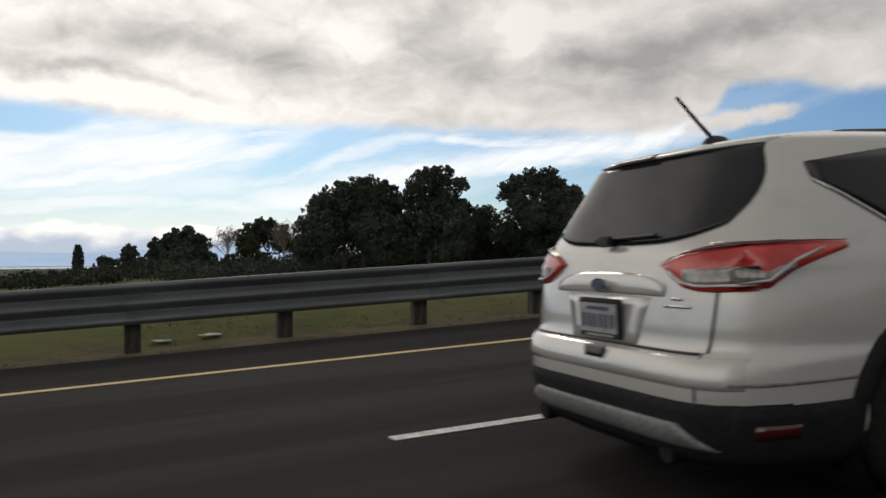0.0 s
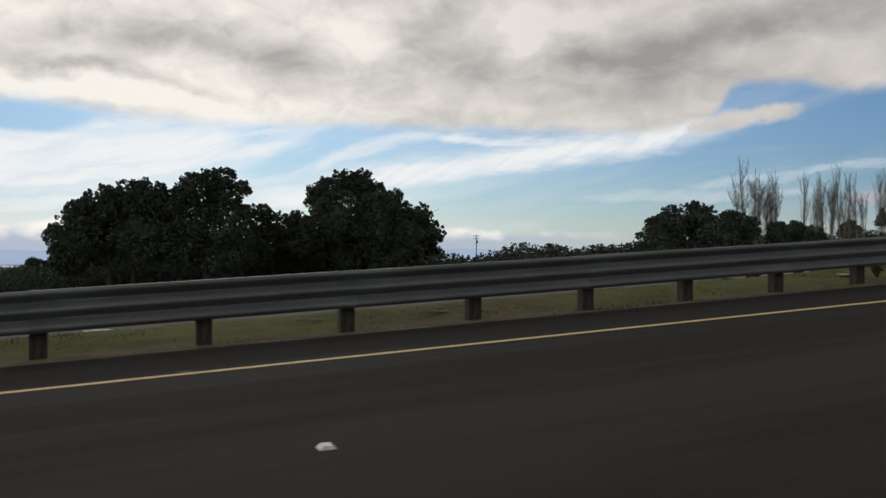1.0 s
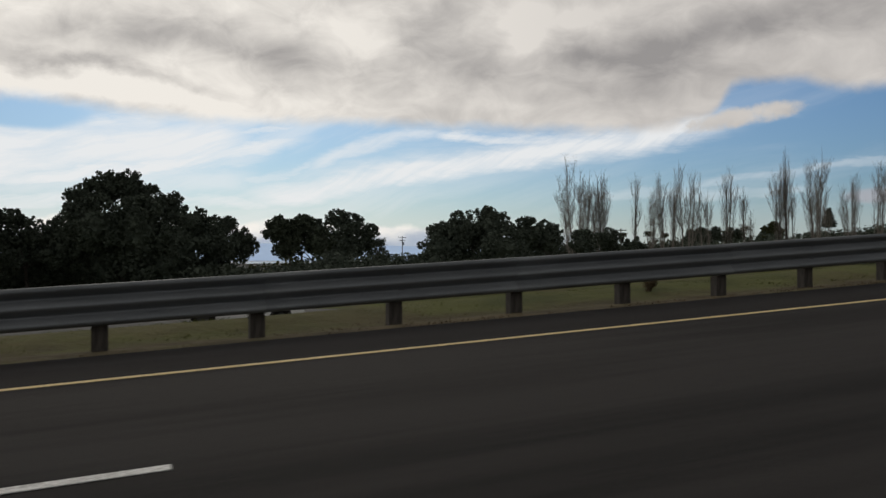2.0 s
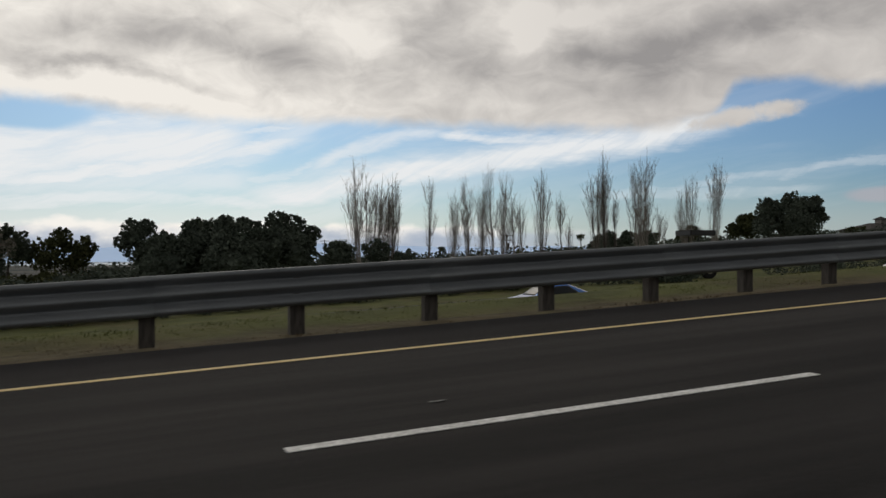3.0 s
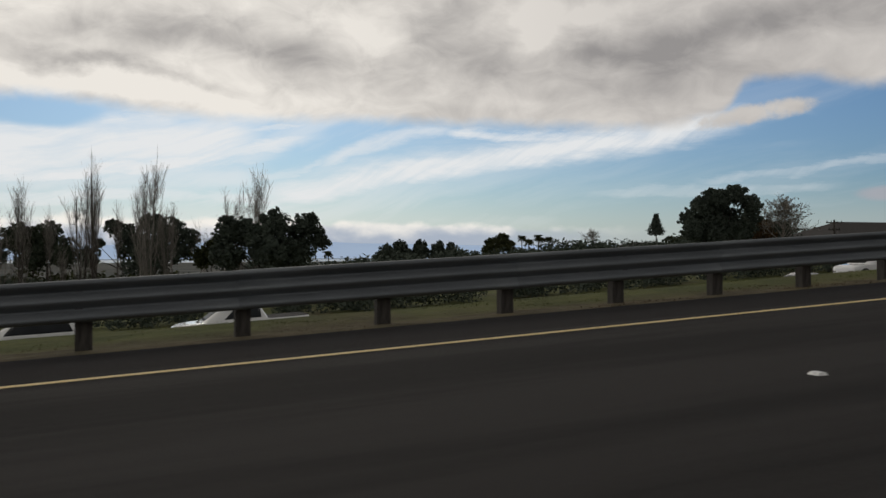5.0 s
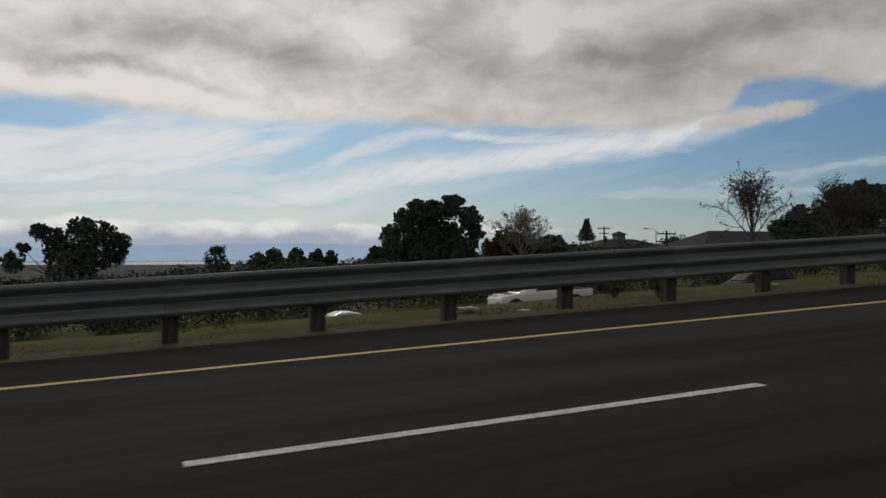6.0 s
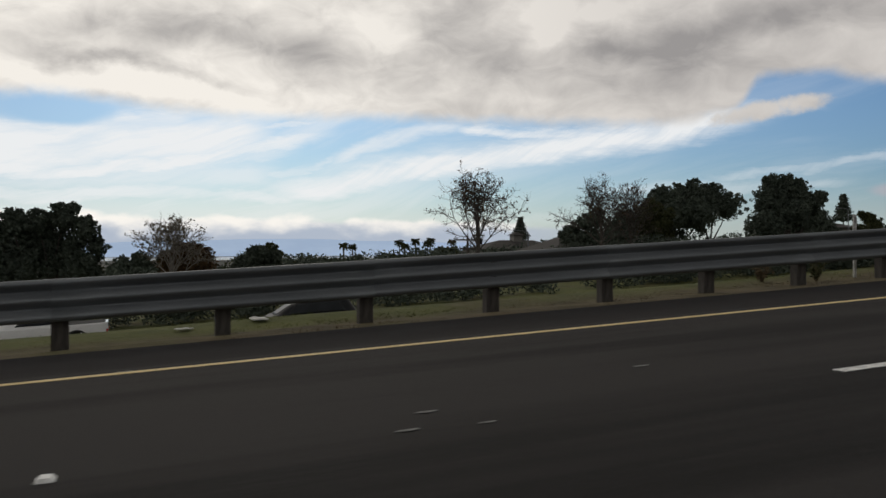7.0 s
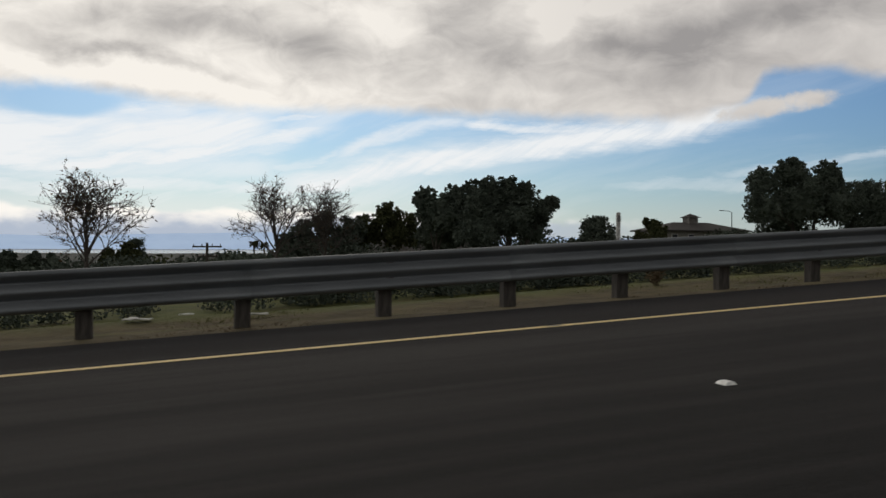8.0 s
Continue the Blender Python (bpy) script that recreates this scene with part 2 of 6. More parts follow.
sun = new("sun", bpy.data.lights.new("sun", "SUN"))
sun.data.energy, sun.data.angle, sun.data.color = 0.3, radians(14), (1.0, 0.93, 0.82)
sun.matrix_world = look((math.sin(SUN_AZ) * math.cos(SUN_EL) * 200, math.cos(SUN_AZ) * math.cos(SUN_EL) * 200, 200 * math.sin(SUN_EL)), (0, 0, 0))

# ---- mesh helpers ----


def mesh_ob(name, verts, faces, mat, parent=None, label="", smooth=False):
    me = bpy.data.meshes.new(name)
    me.from_pydata(verts, [], faces)
    for m in mat if isinstance(mat, (list, tuple)) else (mat,):
        me.materials.append(m)
    if smooth:
        me.polygons.foreach_set("use_smooth", [True] * len(me.polygons))
    ob = new(name, me)
    if parent:
        ob.parent = parent
    if label:
        ob["label"] = label
    return ob


def part(name, bm, mat, parent=None, label="", smooth=False):
    """Links a bmesh as one mesh object under a thing or a part."""
    me = bpy.data.meshes.new(name)
    bmesh.ops.recalc_face_normals(bm, faces=bm.faces)
    bm.to_mesh(me)
    bm.free()
    me.materials.append(mat)
    if smooth:
        me.polygons.foreach_set("use_smooth", [True] * len(me.polygons))
    ob = new(name, me)
    if parent:
        ob.parent = parent
    if label:
        ob["label"] = label
    return ob


def box_bm(lo, hi, bevel=0.0, bm=None):
    bm = bm or bmesh.new()
    size = [b - a for a, b in zip(lo, hi)]
    mid = [(a + b) / 2 for a, b in zip(lo, hi)]
    made = bmesh.ops.create_cube(bm, size=1, matrix=Matrix.Translation(mid) @ Matrix.Diagonal((*size, 1)))
    if bevel:
        edges = {e for v in made["verts"] for e in v.link_edges}
        bmesh.ops.bevel(bm, geom=list(edges), offset=bevel, segments=2, affect="EDGES")
    return bm


def tube_bm(points, radii, sides=8, bm=None, caps=True):
    """A round bar through points with a radius at each."""
    bm = bm or bmesh.new()
    rings = []
    pts = [Vector(p) for p in points]
    for k, p in enumerate(pts):
        d = (pts[min(k + 1, len(pts) - 1)] - pts[max(k - 1, 0)]).normalized()
        a = d.cross(Vector((0, 0, 1)) if abs(d.z) < 0.9 else Vector((1, 0, 0))).normalized()
        b = d.cross(a)
        r = radii[k] if isinstance(radii, (list, tuple)) else radii
        rings.append([bm.verts.new(p + r * (math.cos(2 * math.pi * i / sides) * a + math.sin(2 * math.pi * i / sides) * b)) for i in range(sides)])
    for r0, r1 in zip(rings, rings[1:]):
        for i in range(sides):
            bm.faces.new((r0[i], r0[(i + 1) % sides], r1[(i + 1) % sides], r1[i]))
    if caps:
        bm.faces.new(rings[0][::-1])
        bm.faces.new(rings[-1])
    return bm


def smooth01(a, b, x):
    q = min(1.0, max(0.0, (x - a) / (b - a)))
    return q * q * (3 - 2 * q)


# ---- materials ----


def surface(name, colour_of, rough=0.8, metal=0.0, bump=None, bump_size=0.02, coat=0.0, spec=0.5):
    """A material. colour_of(nt, object position) gives the colour, bump(nt, position) a height."""
    m = bpy.data.materials.new(name)
    nt = tree_of(m)
    pos = node(nt, "TexCoord").outputs["Object"]
    col = colour_of(nt, pos)
    bs = node(nt, "BsdfPrincipled", {"Roughness": rough if not callable(rough) else rough(nt, pos), "Metallic": metal, "Coat Weight": coat, "Specular IOR Level": spec})
    if isinstance(col, tuple):
        bs.inputs["Base Color"].default_value = (*col, 1)
    else:
        nt.links.new(col, bs.inputs["Base Color"])
    if bump:
        b = node(nt, "Bump", {"Height": bump(nt, pos), "Distance": bump_size, "Strength": 0.8})
        nt.links.new(b.outputs[0], bs.inputs["Normal"])
    out = nt.nodes.new("ShaderNodeOutputMaterial")
    nt.links.new(bs.outputs[0], out.inputs[0])
    return m


def stretch(nt, pos, s):
    return vmaths(nt, "MULTIPLY", pos, s)


def two_tone(a, b, scale, lo=0.35, hi=0.65, fine=None, squash=(1, 1, 1)):
    def f(nt, pos):
        p = stretch(nt, pos, squash)
        c = blend(nt, step(nt, fbm(nt, p, scale), lo, hi), a, b)
        if fine:
            c = blend(nt, 0.55, c, blend(nt, step(nt, fbm(nt, pos, fine, 3.0), 0.3, 0.7), tuple(q * 0.55 for q in a), tuple(min(1, q * 1.35) for q in b)))
        return c
    return f


def asphalt_colour(base, spread):
    def f(nt, pos):
        lane = fbm(nt, stretch(nt, pos, (0.010, 0.85, 1.0)), 1.0, 4.0, 0.6)
        patch = fbm(nt, stretch(nt, pos, (0.10, 0.8, 1.0)), 1.0, 4.0, 0.6)
        grain = fbm(nt, pos, 55.0, 3.0, 0.7)
        streak = fbm(nt, stretch(nt, pos, (0.35, 9.0, 1.0)), 1.0, 4.0, 0.65)
        v = maths(nt, "ADD", maths(nt, "MULTIPLY", lane, 0.8), maths(nt, "MULTIPLY", patch, 0.45))
        c = blend(nt, step(nt, v, 0.53, 0.73), tuple(q * (1 - spread) for q in base), tuple(q * (1 + spread) for q in base))
        c = blend(nt, maths(nt, "MULTIPLY", step(nt, streak, 0.45, 0.75), 0.35), c, tuple(q * 1.5 for q in base))
        return blend(nt, 0.28, c, blend(nt, step(nt, grain, 0.3, 0.7), tuple(q * 0.6 for q in base), tuple(q * 1.4 for q in base)))
    return f


M_LANE = surface("worn_asphalt", asphalt_colour((0.0212, 0.0196, 0.0190), 0.62), 0.85, bump=lambda nt, p: fbm(nt, p, 60.0, 3.0, 0.7), bump_size=0.006, spec=0.12)
M_SHOULDER = surface("dark_asphalt", asphalt_colour((0.0205, 0.0185, 0.0185), 0.22), 0.9, bump=lambda nt, p: fbm(nt, p, 60.0, 3.0, 0.7), bump_size=0.006, spec=0.1)
M_WHITE = surface("white_road_paint", two_tone((0.52, 0.52, 0.50), (0.80, 0.80, 0.77), 7.0, 0.3, 0.6, 40.0), 0.7)
M_YELLOW = surface("yellow_road_paint", two_tone((0.58, 0.42, 0.17), (0.76, 0.58, 0.28), 3.0, 0.3, 0.6, 40.0, (0.4, 3, 1)), 0.7)
M_MARK = surface("marker_plastic", two_tone((0.62, 0.62, 0.60), (0.85, 0.85, 0.83), 20.0), 0.35)


def galvanised(nt, pos):
    c = blend(nt, step(nt, fbm(nt, stretch(nt, pos, (0.5, 4, 4)), 1.0, 5.0, 0.6), 0.3, 0.7), (0.100, 0.111, 0.121), (0.178, 0.192, 0.205))
    c = blend(nt, maths(nt, "MULTIPLY", step(nt, fbm(nt, stretch(nt, pos, (1.6, 0.5, 14)), 1.0, 5.0, 0.7), 0.55, 0.78), 0.55), c, (0.085, 0.085, 0.085))
    return blend(nt, 0.3, c, blend(nt, fbm(nt, pos, 35.0, 2.0), (0.10, 0.107, 0.112), (0.24, 0.255, 0.265)))


M_RAIL = surface("galvanised_steel", galvanised, 0.55, 0.55, bump=lambda nt, p: fbm(nt, p, 25.0, 3.0), bump_size=0.002)
M_POST = surface("weathered_timber", two_tone((0.034, 0.030, 0.027), (0.072, 0.062, 0.054), 6.0, squash=(4, 4, 0.6)), 0.9,
                 bump=lambda nt, p: fbm(nt, stretch(nt, p, (6, 6, 0.8)), 8.0), bump_size=0.01)


def verge(nt, pos):
    sep = node(nt, "SeparateXYZ", (pos,)).outputs
    ragged = maths(nt, "ADD", sep[1], maths(nt, "MULTIPLY", maths(nt, "SUBTRACT", fbm(nt, pos, 0.7, 5.0, 0.6), 0.5), 1.8))
    grass = blend(nt, step(nt, fbm(nt, pos, 0.55, 5.0, 0.6), 0.35, 0.65), (0.058, 0.082, 0.022), (0.128, 0.148, 0.042))
    dry = blend(nt, step(nt, fbm(nt, pos, 1.4, 5.0, 0.65), 0.35, 0.65), (0.060, 0.044, 0.032), (0.15, 0.112, 0.07))
    ragged = maths(nt, "SUBTRACT", ragged, maths(nt, "MULTIPLY", step(nt, sep[0], 172.0, 192.0), 0.9))
    c = blend(nt, step(nt, ragged, 11.1, 12.3), dry, grass)
    c = blend(nt, maths(nt, "MULTIPLY", step(nt, fbm(nt, stretch(nt, pos, (0.5, 2.2, 1)), 1.0, 5.0, 0.7), 0.5, 0.66), 0.5), c, (0.16, 0.165, 0.055))
    c = blend(nt, maths(nt, "MULTIPLY", step(nt, fbm(nt, pos, 0.28, 4.0, 0.6), 0.50, 0.66), 0.55), c, dry)
    return blend(nt, 0.4, c, blend(nt, fbm(nt, pos, 22.0, 3.0), (0.03, 0.032, 0.012), (0.16, 0.14, 0.06)))


def country(nt, pos):
    """Grass by the road, then scrub, gardens and the built-up plain far off."""
    sep = node(nt, "SeparateXYZ", (pos,)).outputs
    far = step(nt, sep[1], 150.0, 700.0)
    fields = blend(nt, step(nt, fbm(nt, stretch(nt, pos, (0.004, 0.010, 1)), 1.0, 6.0, 0.65), 0.38, 0.62), (0.035, 0.045, 0.040), (0.10, 0.095, 0.085))
    roofs = step(nt, fbm(nt, stretch(nt, pos, (0.035, 0.05, 1)), 1.0, 4.0, 0.8), 0.60, 0.70)
    fields = blend(nt, maths(nt, "MULTIPLY", roofs, 0.6), fields, (0.45, 0.43, 0.40))
    return blend(nt, far, verge(nt, pos), fields)


M_GROUND = surface("grass_and_scrub", country, 0.95, bump=lambda nt, p: fbm(nt, p, 6.0, 5.0, 0.7), bump_size=0.08, spec=0.2)
M_WATER = surface("bay_water", lambda nt, p: (0.10, 0.14, 0.17), 0.22, bump=lambda nt, p: fbm(nt, p, 0.05, 3.0), bump_size=0.2)
# the air's blue haze is put into the hills' base colour and emission
M_HILL = surface("far_hills_haze_glow", two_tone((0.17, 0.23, 0.33), (0.24, 0.30, 0.39), 0.004, squash=(1, 1, 3)), 1.0, spec=0.0)
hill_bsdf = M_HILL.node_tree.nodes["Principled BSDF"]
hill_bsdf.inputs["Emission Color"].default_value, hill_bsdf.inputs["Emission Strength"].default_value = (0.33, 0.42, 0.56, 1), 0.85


def leafy(name, a, b, gloss=0.8):
    def col(nt, pos):
        rnd = node(nt, "NewGeometry").outputs["Random Per Island"]
        c = blend(nt, rnd, a, b)
        return blend(nt, maths(nt, "MULTIPLY", step(nt, fbm(nt, pos, 0.5, 3.0), 0.4, 0.7), 0.6), c, tuple(0.5 * q for q in a))
    return surface(name, col, gloss, spec=0.05)


M_LEAF = {
    "dark": leafy("dark_evergreen_leaves", (0.064, 0.080, 0.064), (0.096, 0.114, 0.090)),
    "olive": leafy("olive_leaves", (0.035, 0.042, 0.020), (0.085, 0.090, 0.042)),
    "grey": leafy("grey_green_leaves", (0.040, 0.052, 0.038), (0.090, 0.105, 0.075)),
    "rust": leafy("russet_leaves", (0.060, 0.038, 0.022), (0.13, 0.085, 0.045)),
    "grass": leafy("verge_grass_blades", (0.075, 0.095, 0.028), (0.15, 0.155, 0.05)),
    "straw": leafy("dead_weed_stems", (0.085, 0.064, 0.042), (0.17, 0.13, 0.08)),
    "pale": leafy("pale_dry_twigs", (0.13, 0.115, 0.09), (0.24, 0.21, 0.16)),
}
M_BARK = surface("grey_bark", two_tone((0.032, 0.028, 0.025), (0.080, 0.068, 0.060), 3.0, fine=14.0, squash=(3, 3, 0.6)), 0.95)
M_PALEBARK = surface("pale_bark", two_tone((0.14, 0.127, 0.113), (0.27, 0.245, 0.22), 2.0, fine=12.0, squash=(3, 3, 0.6)), 0.95)

# ---- the lie of the land ----
LANE, YELLOW, RAIL = 4.567, 8.184, 10.860


def land(x, y):
    """Height of the ground: the graded motorway, a median bank that falls to the far carriageway, gardens, then the plain."""
    road = GRADE * x
    dip = 1.3 + 1.05 * smooth01(48, 64, x) + 0.62 * smooth01(95, 120, x) + 0.6 * (1 - smooth01(-3, 12, x))
    crest = 0.05 + 0.06 * smooth01(56, 68, x) * (1 - smooth01(104, 118, x)) + 0.09 * (1 - smooth01(60, 76, x)) + 0.13 * (1 - smooth01(2, 13, x))
    z = road - dip * smooth01(12.7, 21.0, y) - 0.06 * smooth01(10.2, 11.5, y) * (y < 40) + crest * smooth01(11.5, 13.2, y) * (1 - smooth01(14.2, 17, y))
    z -= 1.0 * smooth01(54, 78, y)
    if x > 500:
        z -= (x - 500) * GRADE
    if x < -150:
        z -= (x + 150) * GRADE
    plain = -24.0
    z = z + (plain - z) * smooth01(150, 620, y)
    return z


xs = sorted(set([round(-60 + 2.0 * k, 2) for k in range(181)] + [-4900, -3000, -1500, -800, -400, -250, -150, -100, 320, 350, 400, 500, 650, 900, 1500, 3000, 4900]))
ys = [-4900, -2500, -1000, -400, -150, -60, -30, -14, 10.15, 10.4, 10.7, 11.0, 11.3, 11.6, 12, 12.5, 13, 13.5, 14, 14.5, 15, 16, 17, 18, 19, 20, 21, 22, 23, 24, 25.0,
      42.0, 46, 52, 60, 70, 85, 100, 120, 150, 190, 240, 300, 360, 420, 600, 900, 1400, 2200, 3200, 4900]
verts, faces = [], []
for y in ys:
    for x in xs:
        z = land(x, max(y, -14))
        if y < -14:
            z += 0.03 * min(-14 - y, 60)
        if 10.6 < y < 24 and -60 < x < 300:
            z += 0.035 * noise.noise((x * 0.8, y * 1.3, 0)) + 0.02 * noise.noise((x * 2.1, y * 2.4, 5))
        verts.append((x, y, z - (0.03 if -14 <= y <= 10.4 else 0.08 if 24.9 < y < 42.1 else 0)))
n = len(xs)
for j in range(len(ys) - 1):
    for i in range(n - 1):
        a = j * n + i
        faces.append((a, a + 1, a + n + 1, a + n))
tagged(mesh_ob("ground", verts, faces, M_GROUND, smooth=True), "rough grass verge and scrub land falling to a hazy plain", "ground", kind="structure")


def strip(name, x0, x1, y0, y1, lift, mat, label, category, thick=0.0):
    """A flat strip along the road, laid on its grade."""
    vs, fs = [], []
    m = max(1, int((x1 - x0) / 20))
    for k in range(m + 1):
        x = x0 + (x1 - x0) * k / m
        z = GRADE * x + lift
        vs += [(x, y0, z), (x, y1, z), (x, y1, z - thick), (x, y0, z - thick)]
    for k in range(m):
        a = 4 * k
        fs += [(a, a + 4, a + 5, a + 1), (a + 1, a + 5, a + 6, a + 2), (a + 3, a + 7, a + 4, a)]
    fs += [(0, 1, 2, 3), (4 * m + 3, 4 * m + 2, 4 * m + 1, 4 * m)]
    return tagged(mesh_ob(name, vs, fs, mat), label, category, kind="structure")


strip("road", -150, 500, -10.5, YELLOW + 0.35, 0.0, M_LANE, "worn dark asphalt motorway lanes with wheel streaks", "road", 0.05)
strip("road_shoulder", -150, 500, YELLOW + 0.35, 10.28, -0.002, M_SHOULDER, "near-black asphalt shoulder beside the crash barrier", "road", 0.05)
strip("edge_line", -150, 500, YELLOW - 0.06, YELLOW + 0.06, 0.005, M_YELLOW, "thin yellow edge line painted on the asphalt", "road marking", 0.004)
# far carriageway, lower down
vs, fs = [], []
reach = [x for x in xs if -150 <= x <= 500]
for x in reach:
    z = land(x, 30) + 0.02
    vs += [(x, 25.0, z - 0.3), (x, 25.0, z), (x, 41.9, z), (x, 41.9, z - 0.3)]
for k in range(len(reach) - 1):
    a = 4 * k
    fs += [(a, a + 4, a + 5, a + 1), (a + 1, a + 5, a + 6, a + 2), (a + 2, a + 6, a + 7, a + 3)]
tagged(mesh_ob("far_road", vs, fs, surface("grey_concrete_road", asphalt_colour((0.070, 0.069, 0.068), 0.25), 0.85)), "grey concrete far carriageway below the grass bank", "road", kind="structure")

DASH_FAR = 4.0
# worn lane dashes on the far carriageway
far_dash = None
for y in (28.9, 32.6, 36.3):
    for k in range(-2, 15):
        x = DASH_FAR + 14.63 * k + (y - 28.9) * 1.7
        m = pose(x, y, land(x, 30) + 0.03, 0, -math.degrees(math.atan2(land(x + 1.8, 30) - land(x - 1.8, 30), 3.6)))
        if far_dash is None:
            far_dash = part("far_lane_dash", box_bm((-1.83, -0.06, -0.03), (1.83, 0.06, 0.004)), M_WHITE)
            far_dash.matrix_basis = m
            tagged(far_dash, "white painted lane dash on the far carriageway", "road marking", "far lane dashes", "structure")
        else:
            copy_thing(far_dash, m)

# lane dashes: 3.9 m long, 14.63 m apart, with a reflector between each pair
CYCLE, DASH0, MARK0 = 14.631, 1.595, 9.332
dash_bm = box_bm((-0.08, -0.055, 0), (3.82, 0.055, 0.005))
bmesh.ops.rotate(dash_bm, verts=dash_bm.verts, cent=(0, 0, 0), matrix=Matrix.Rotation(-math.atan(GRADE), 3, "Y"))
first = part("lane_dash", dash_bm, M_WHITE)
tagged(first, "worn white painted lane dash on the asphalt", "road marking", "lane dashes", "structure")
x = DASH0 - 2 * CYCLE
first.matrix_basis = pose(x, LANE, GRADE * x + 0.003)
for k in range(-1, 24):
    x = DASH0 + k * CYCLE
    copy_thing(first, pose(x, LANE, GRADE * x + 0.003))
stud_bm = box_bm((-0.05, -0.055, 0), (0.05, 0.055, 0.022))
for v in stud_bm.verts:
    if v.co.z > 0.01:
        v.co.x *= 0.55
        v.co.y *= 0.8
stud = part("road_stud", stud_bm, M_MARK)
tagged(stud, "small white reflective stud on the asphalt", "road stud", "lane studs")
stud.matrix_basis = pose(MARK0 + DASH0 - 2 * CYCLE, LANE, GRADE * (MARK0 + DASH0 - 2 * CYCLE))
for k in range(-1, 24):
    x = DASH0 + MARK0 + k * CYCLE
    copy_thing(stud, pose(x, LANE, GRADE * x))

# ---- crash barrier: a three-wave steel beam on timber posts ----
SPAN, POST0, TOP = 1.945, 0.2383, 0.847

WAVES = [(0.060, 0.0), (0.040, 0.001), (0.022, 0.005), (0.010, 0.013), (0.003, 0.026), (0.0, 0.042), (0.002, 0.056), (0.012, 0.072), (0.050, 0.106), (0.074, 0.126),
         (0.084, 0.140), (0.084, 0.150), (0.072, 0.165), (0.040, 0.198), (0.012, 0.226), (0.002, 0.242), (0.0, 0.256), (0.003, 0.270), (0.014, 0.286), (0.050, 0.318),
         (0.074, 0.338), (0.084, 0.352), (0.084, 0.362), (0.072, 0.377), (0.040, 0.410), (0.012, 0.438), (0.002, 0.454), (0.0, 0.468), (0.004, 0.484), (0.020, 0.504), (0.050, 0.520)]
BARRIER_FROM, BARRIER_TO = -12, 152         # posts


def barrier_lift(x):
    """The barrier sags and rises a few centimetres along its way."""
    return -0.035 * smooth01(8, 24, x) * (1 - smooth01(50, 70, x)) + 0.022 * smooth01(60, 74, x) * (1 - smooth01(92, 104, x)) + 0.012 * smooth01(172, 186, x)


def barrier_beam(length, proud):
    """One pressed sheet of the beam, closed as a thin shell."""
    vs, fs = [], []
    m = 4
    for k in range(m + 1):
        x = length * k / m
        for side in (0.0, 0.006):
            for o, d in WAVES:
                vs.append((x, o + side - proud, TOP - d + GRADE * x))
    w = len(WAVES)
    for k in range(m):
        a, b = 2 * w * k, 2 * w * (k + 1)
        for i in range(w - 1):
            fs.append((a + i, a + i + 1, b + i + 1, b + i))
            fs.append((a + w + i, b + w + i, b + w + i + 1, a + w + i + 1))
        fs.append((a, b, b + w, a + w))
        fs.append((a + w - 1, a + 2 * w - 1, b + 2 * w - 1, b + w - 1))
    for k in (0, 2 * w * m):
        for i in range(w - 1):
            fs.append((k + i, k + w + i, k + w + i + 1, k + i + 1))
    return vs, fs


barrier = new("crash_barrier")
barrier.matrix_basis = pose(0, RAIL, 0)
tagged(barrier, "weathered galvanised steel wave-beam crash barrier on dark timber posts", "crash barrier")
beam = post = block = bolt = None
for k in range(BARRIER_FROM, BARRIER_TO):
    x = POST0 + SPAN * k
    m = pose(x, 0, GRADE * x + barrier_lift(x))
    if k % 2 == 0:
        if beam is None:
            bv, bf = barrier_beam(2 * SPAN + 0.16, 0.0)
            beam = mesh_ob("beam", bv, bf, M_RAIL, barrier, smooth=True)
            bme = beam.data
        else:
            beam = new("beam", bme)
            beam.parent = barrier
        sag = math.degrees(math.atan((barrier_lift(x + 2 * SPAN) - barrier_lift(x)) / (2 * SPAN)))
        beam.matrix_basis = m @ pose(-0.08, 0.004 * ((k // 2) % 2), 0.002 * math.sin(k * 1.7) - 0.08 * GRADE, 0, -sag)
    if post is None:
        post = part("post", box_bm((-0.10, 0.205, -0.5), (0.10, 0.39, TOP - 0.06), 0.012), M_POST, barrier)
        block = part("spacer_block", box_bm((-0.10, 0.088, TOP - 0.50), (0.10, 0.203, TOP - 0.02), 0.01), M_POST, barrier)
        pme, kme = post.data, block.data
    else:
        post, block = new("post", pme), new("spacer_block", kme)
        post.parent = block.parent = barrier
    turn = 1.5 * math.sin(k * 2.3)
    post.matrix_basis = m @ pose(0, 0, 0.02 * math.sin(k * 3.1), 0, 0, turn)
    block.matrix_basis = m @ pose(0, 0, 0.02 * math.sin(k * 3.1), 0, 0, turn * 0.6)

# ---- trees ----


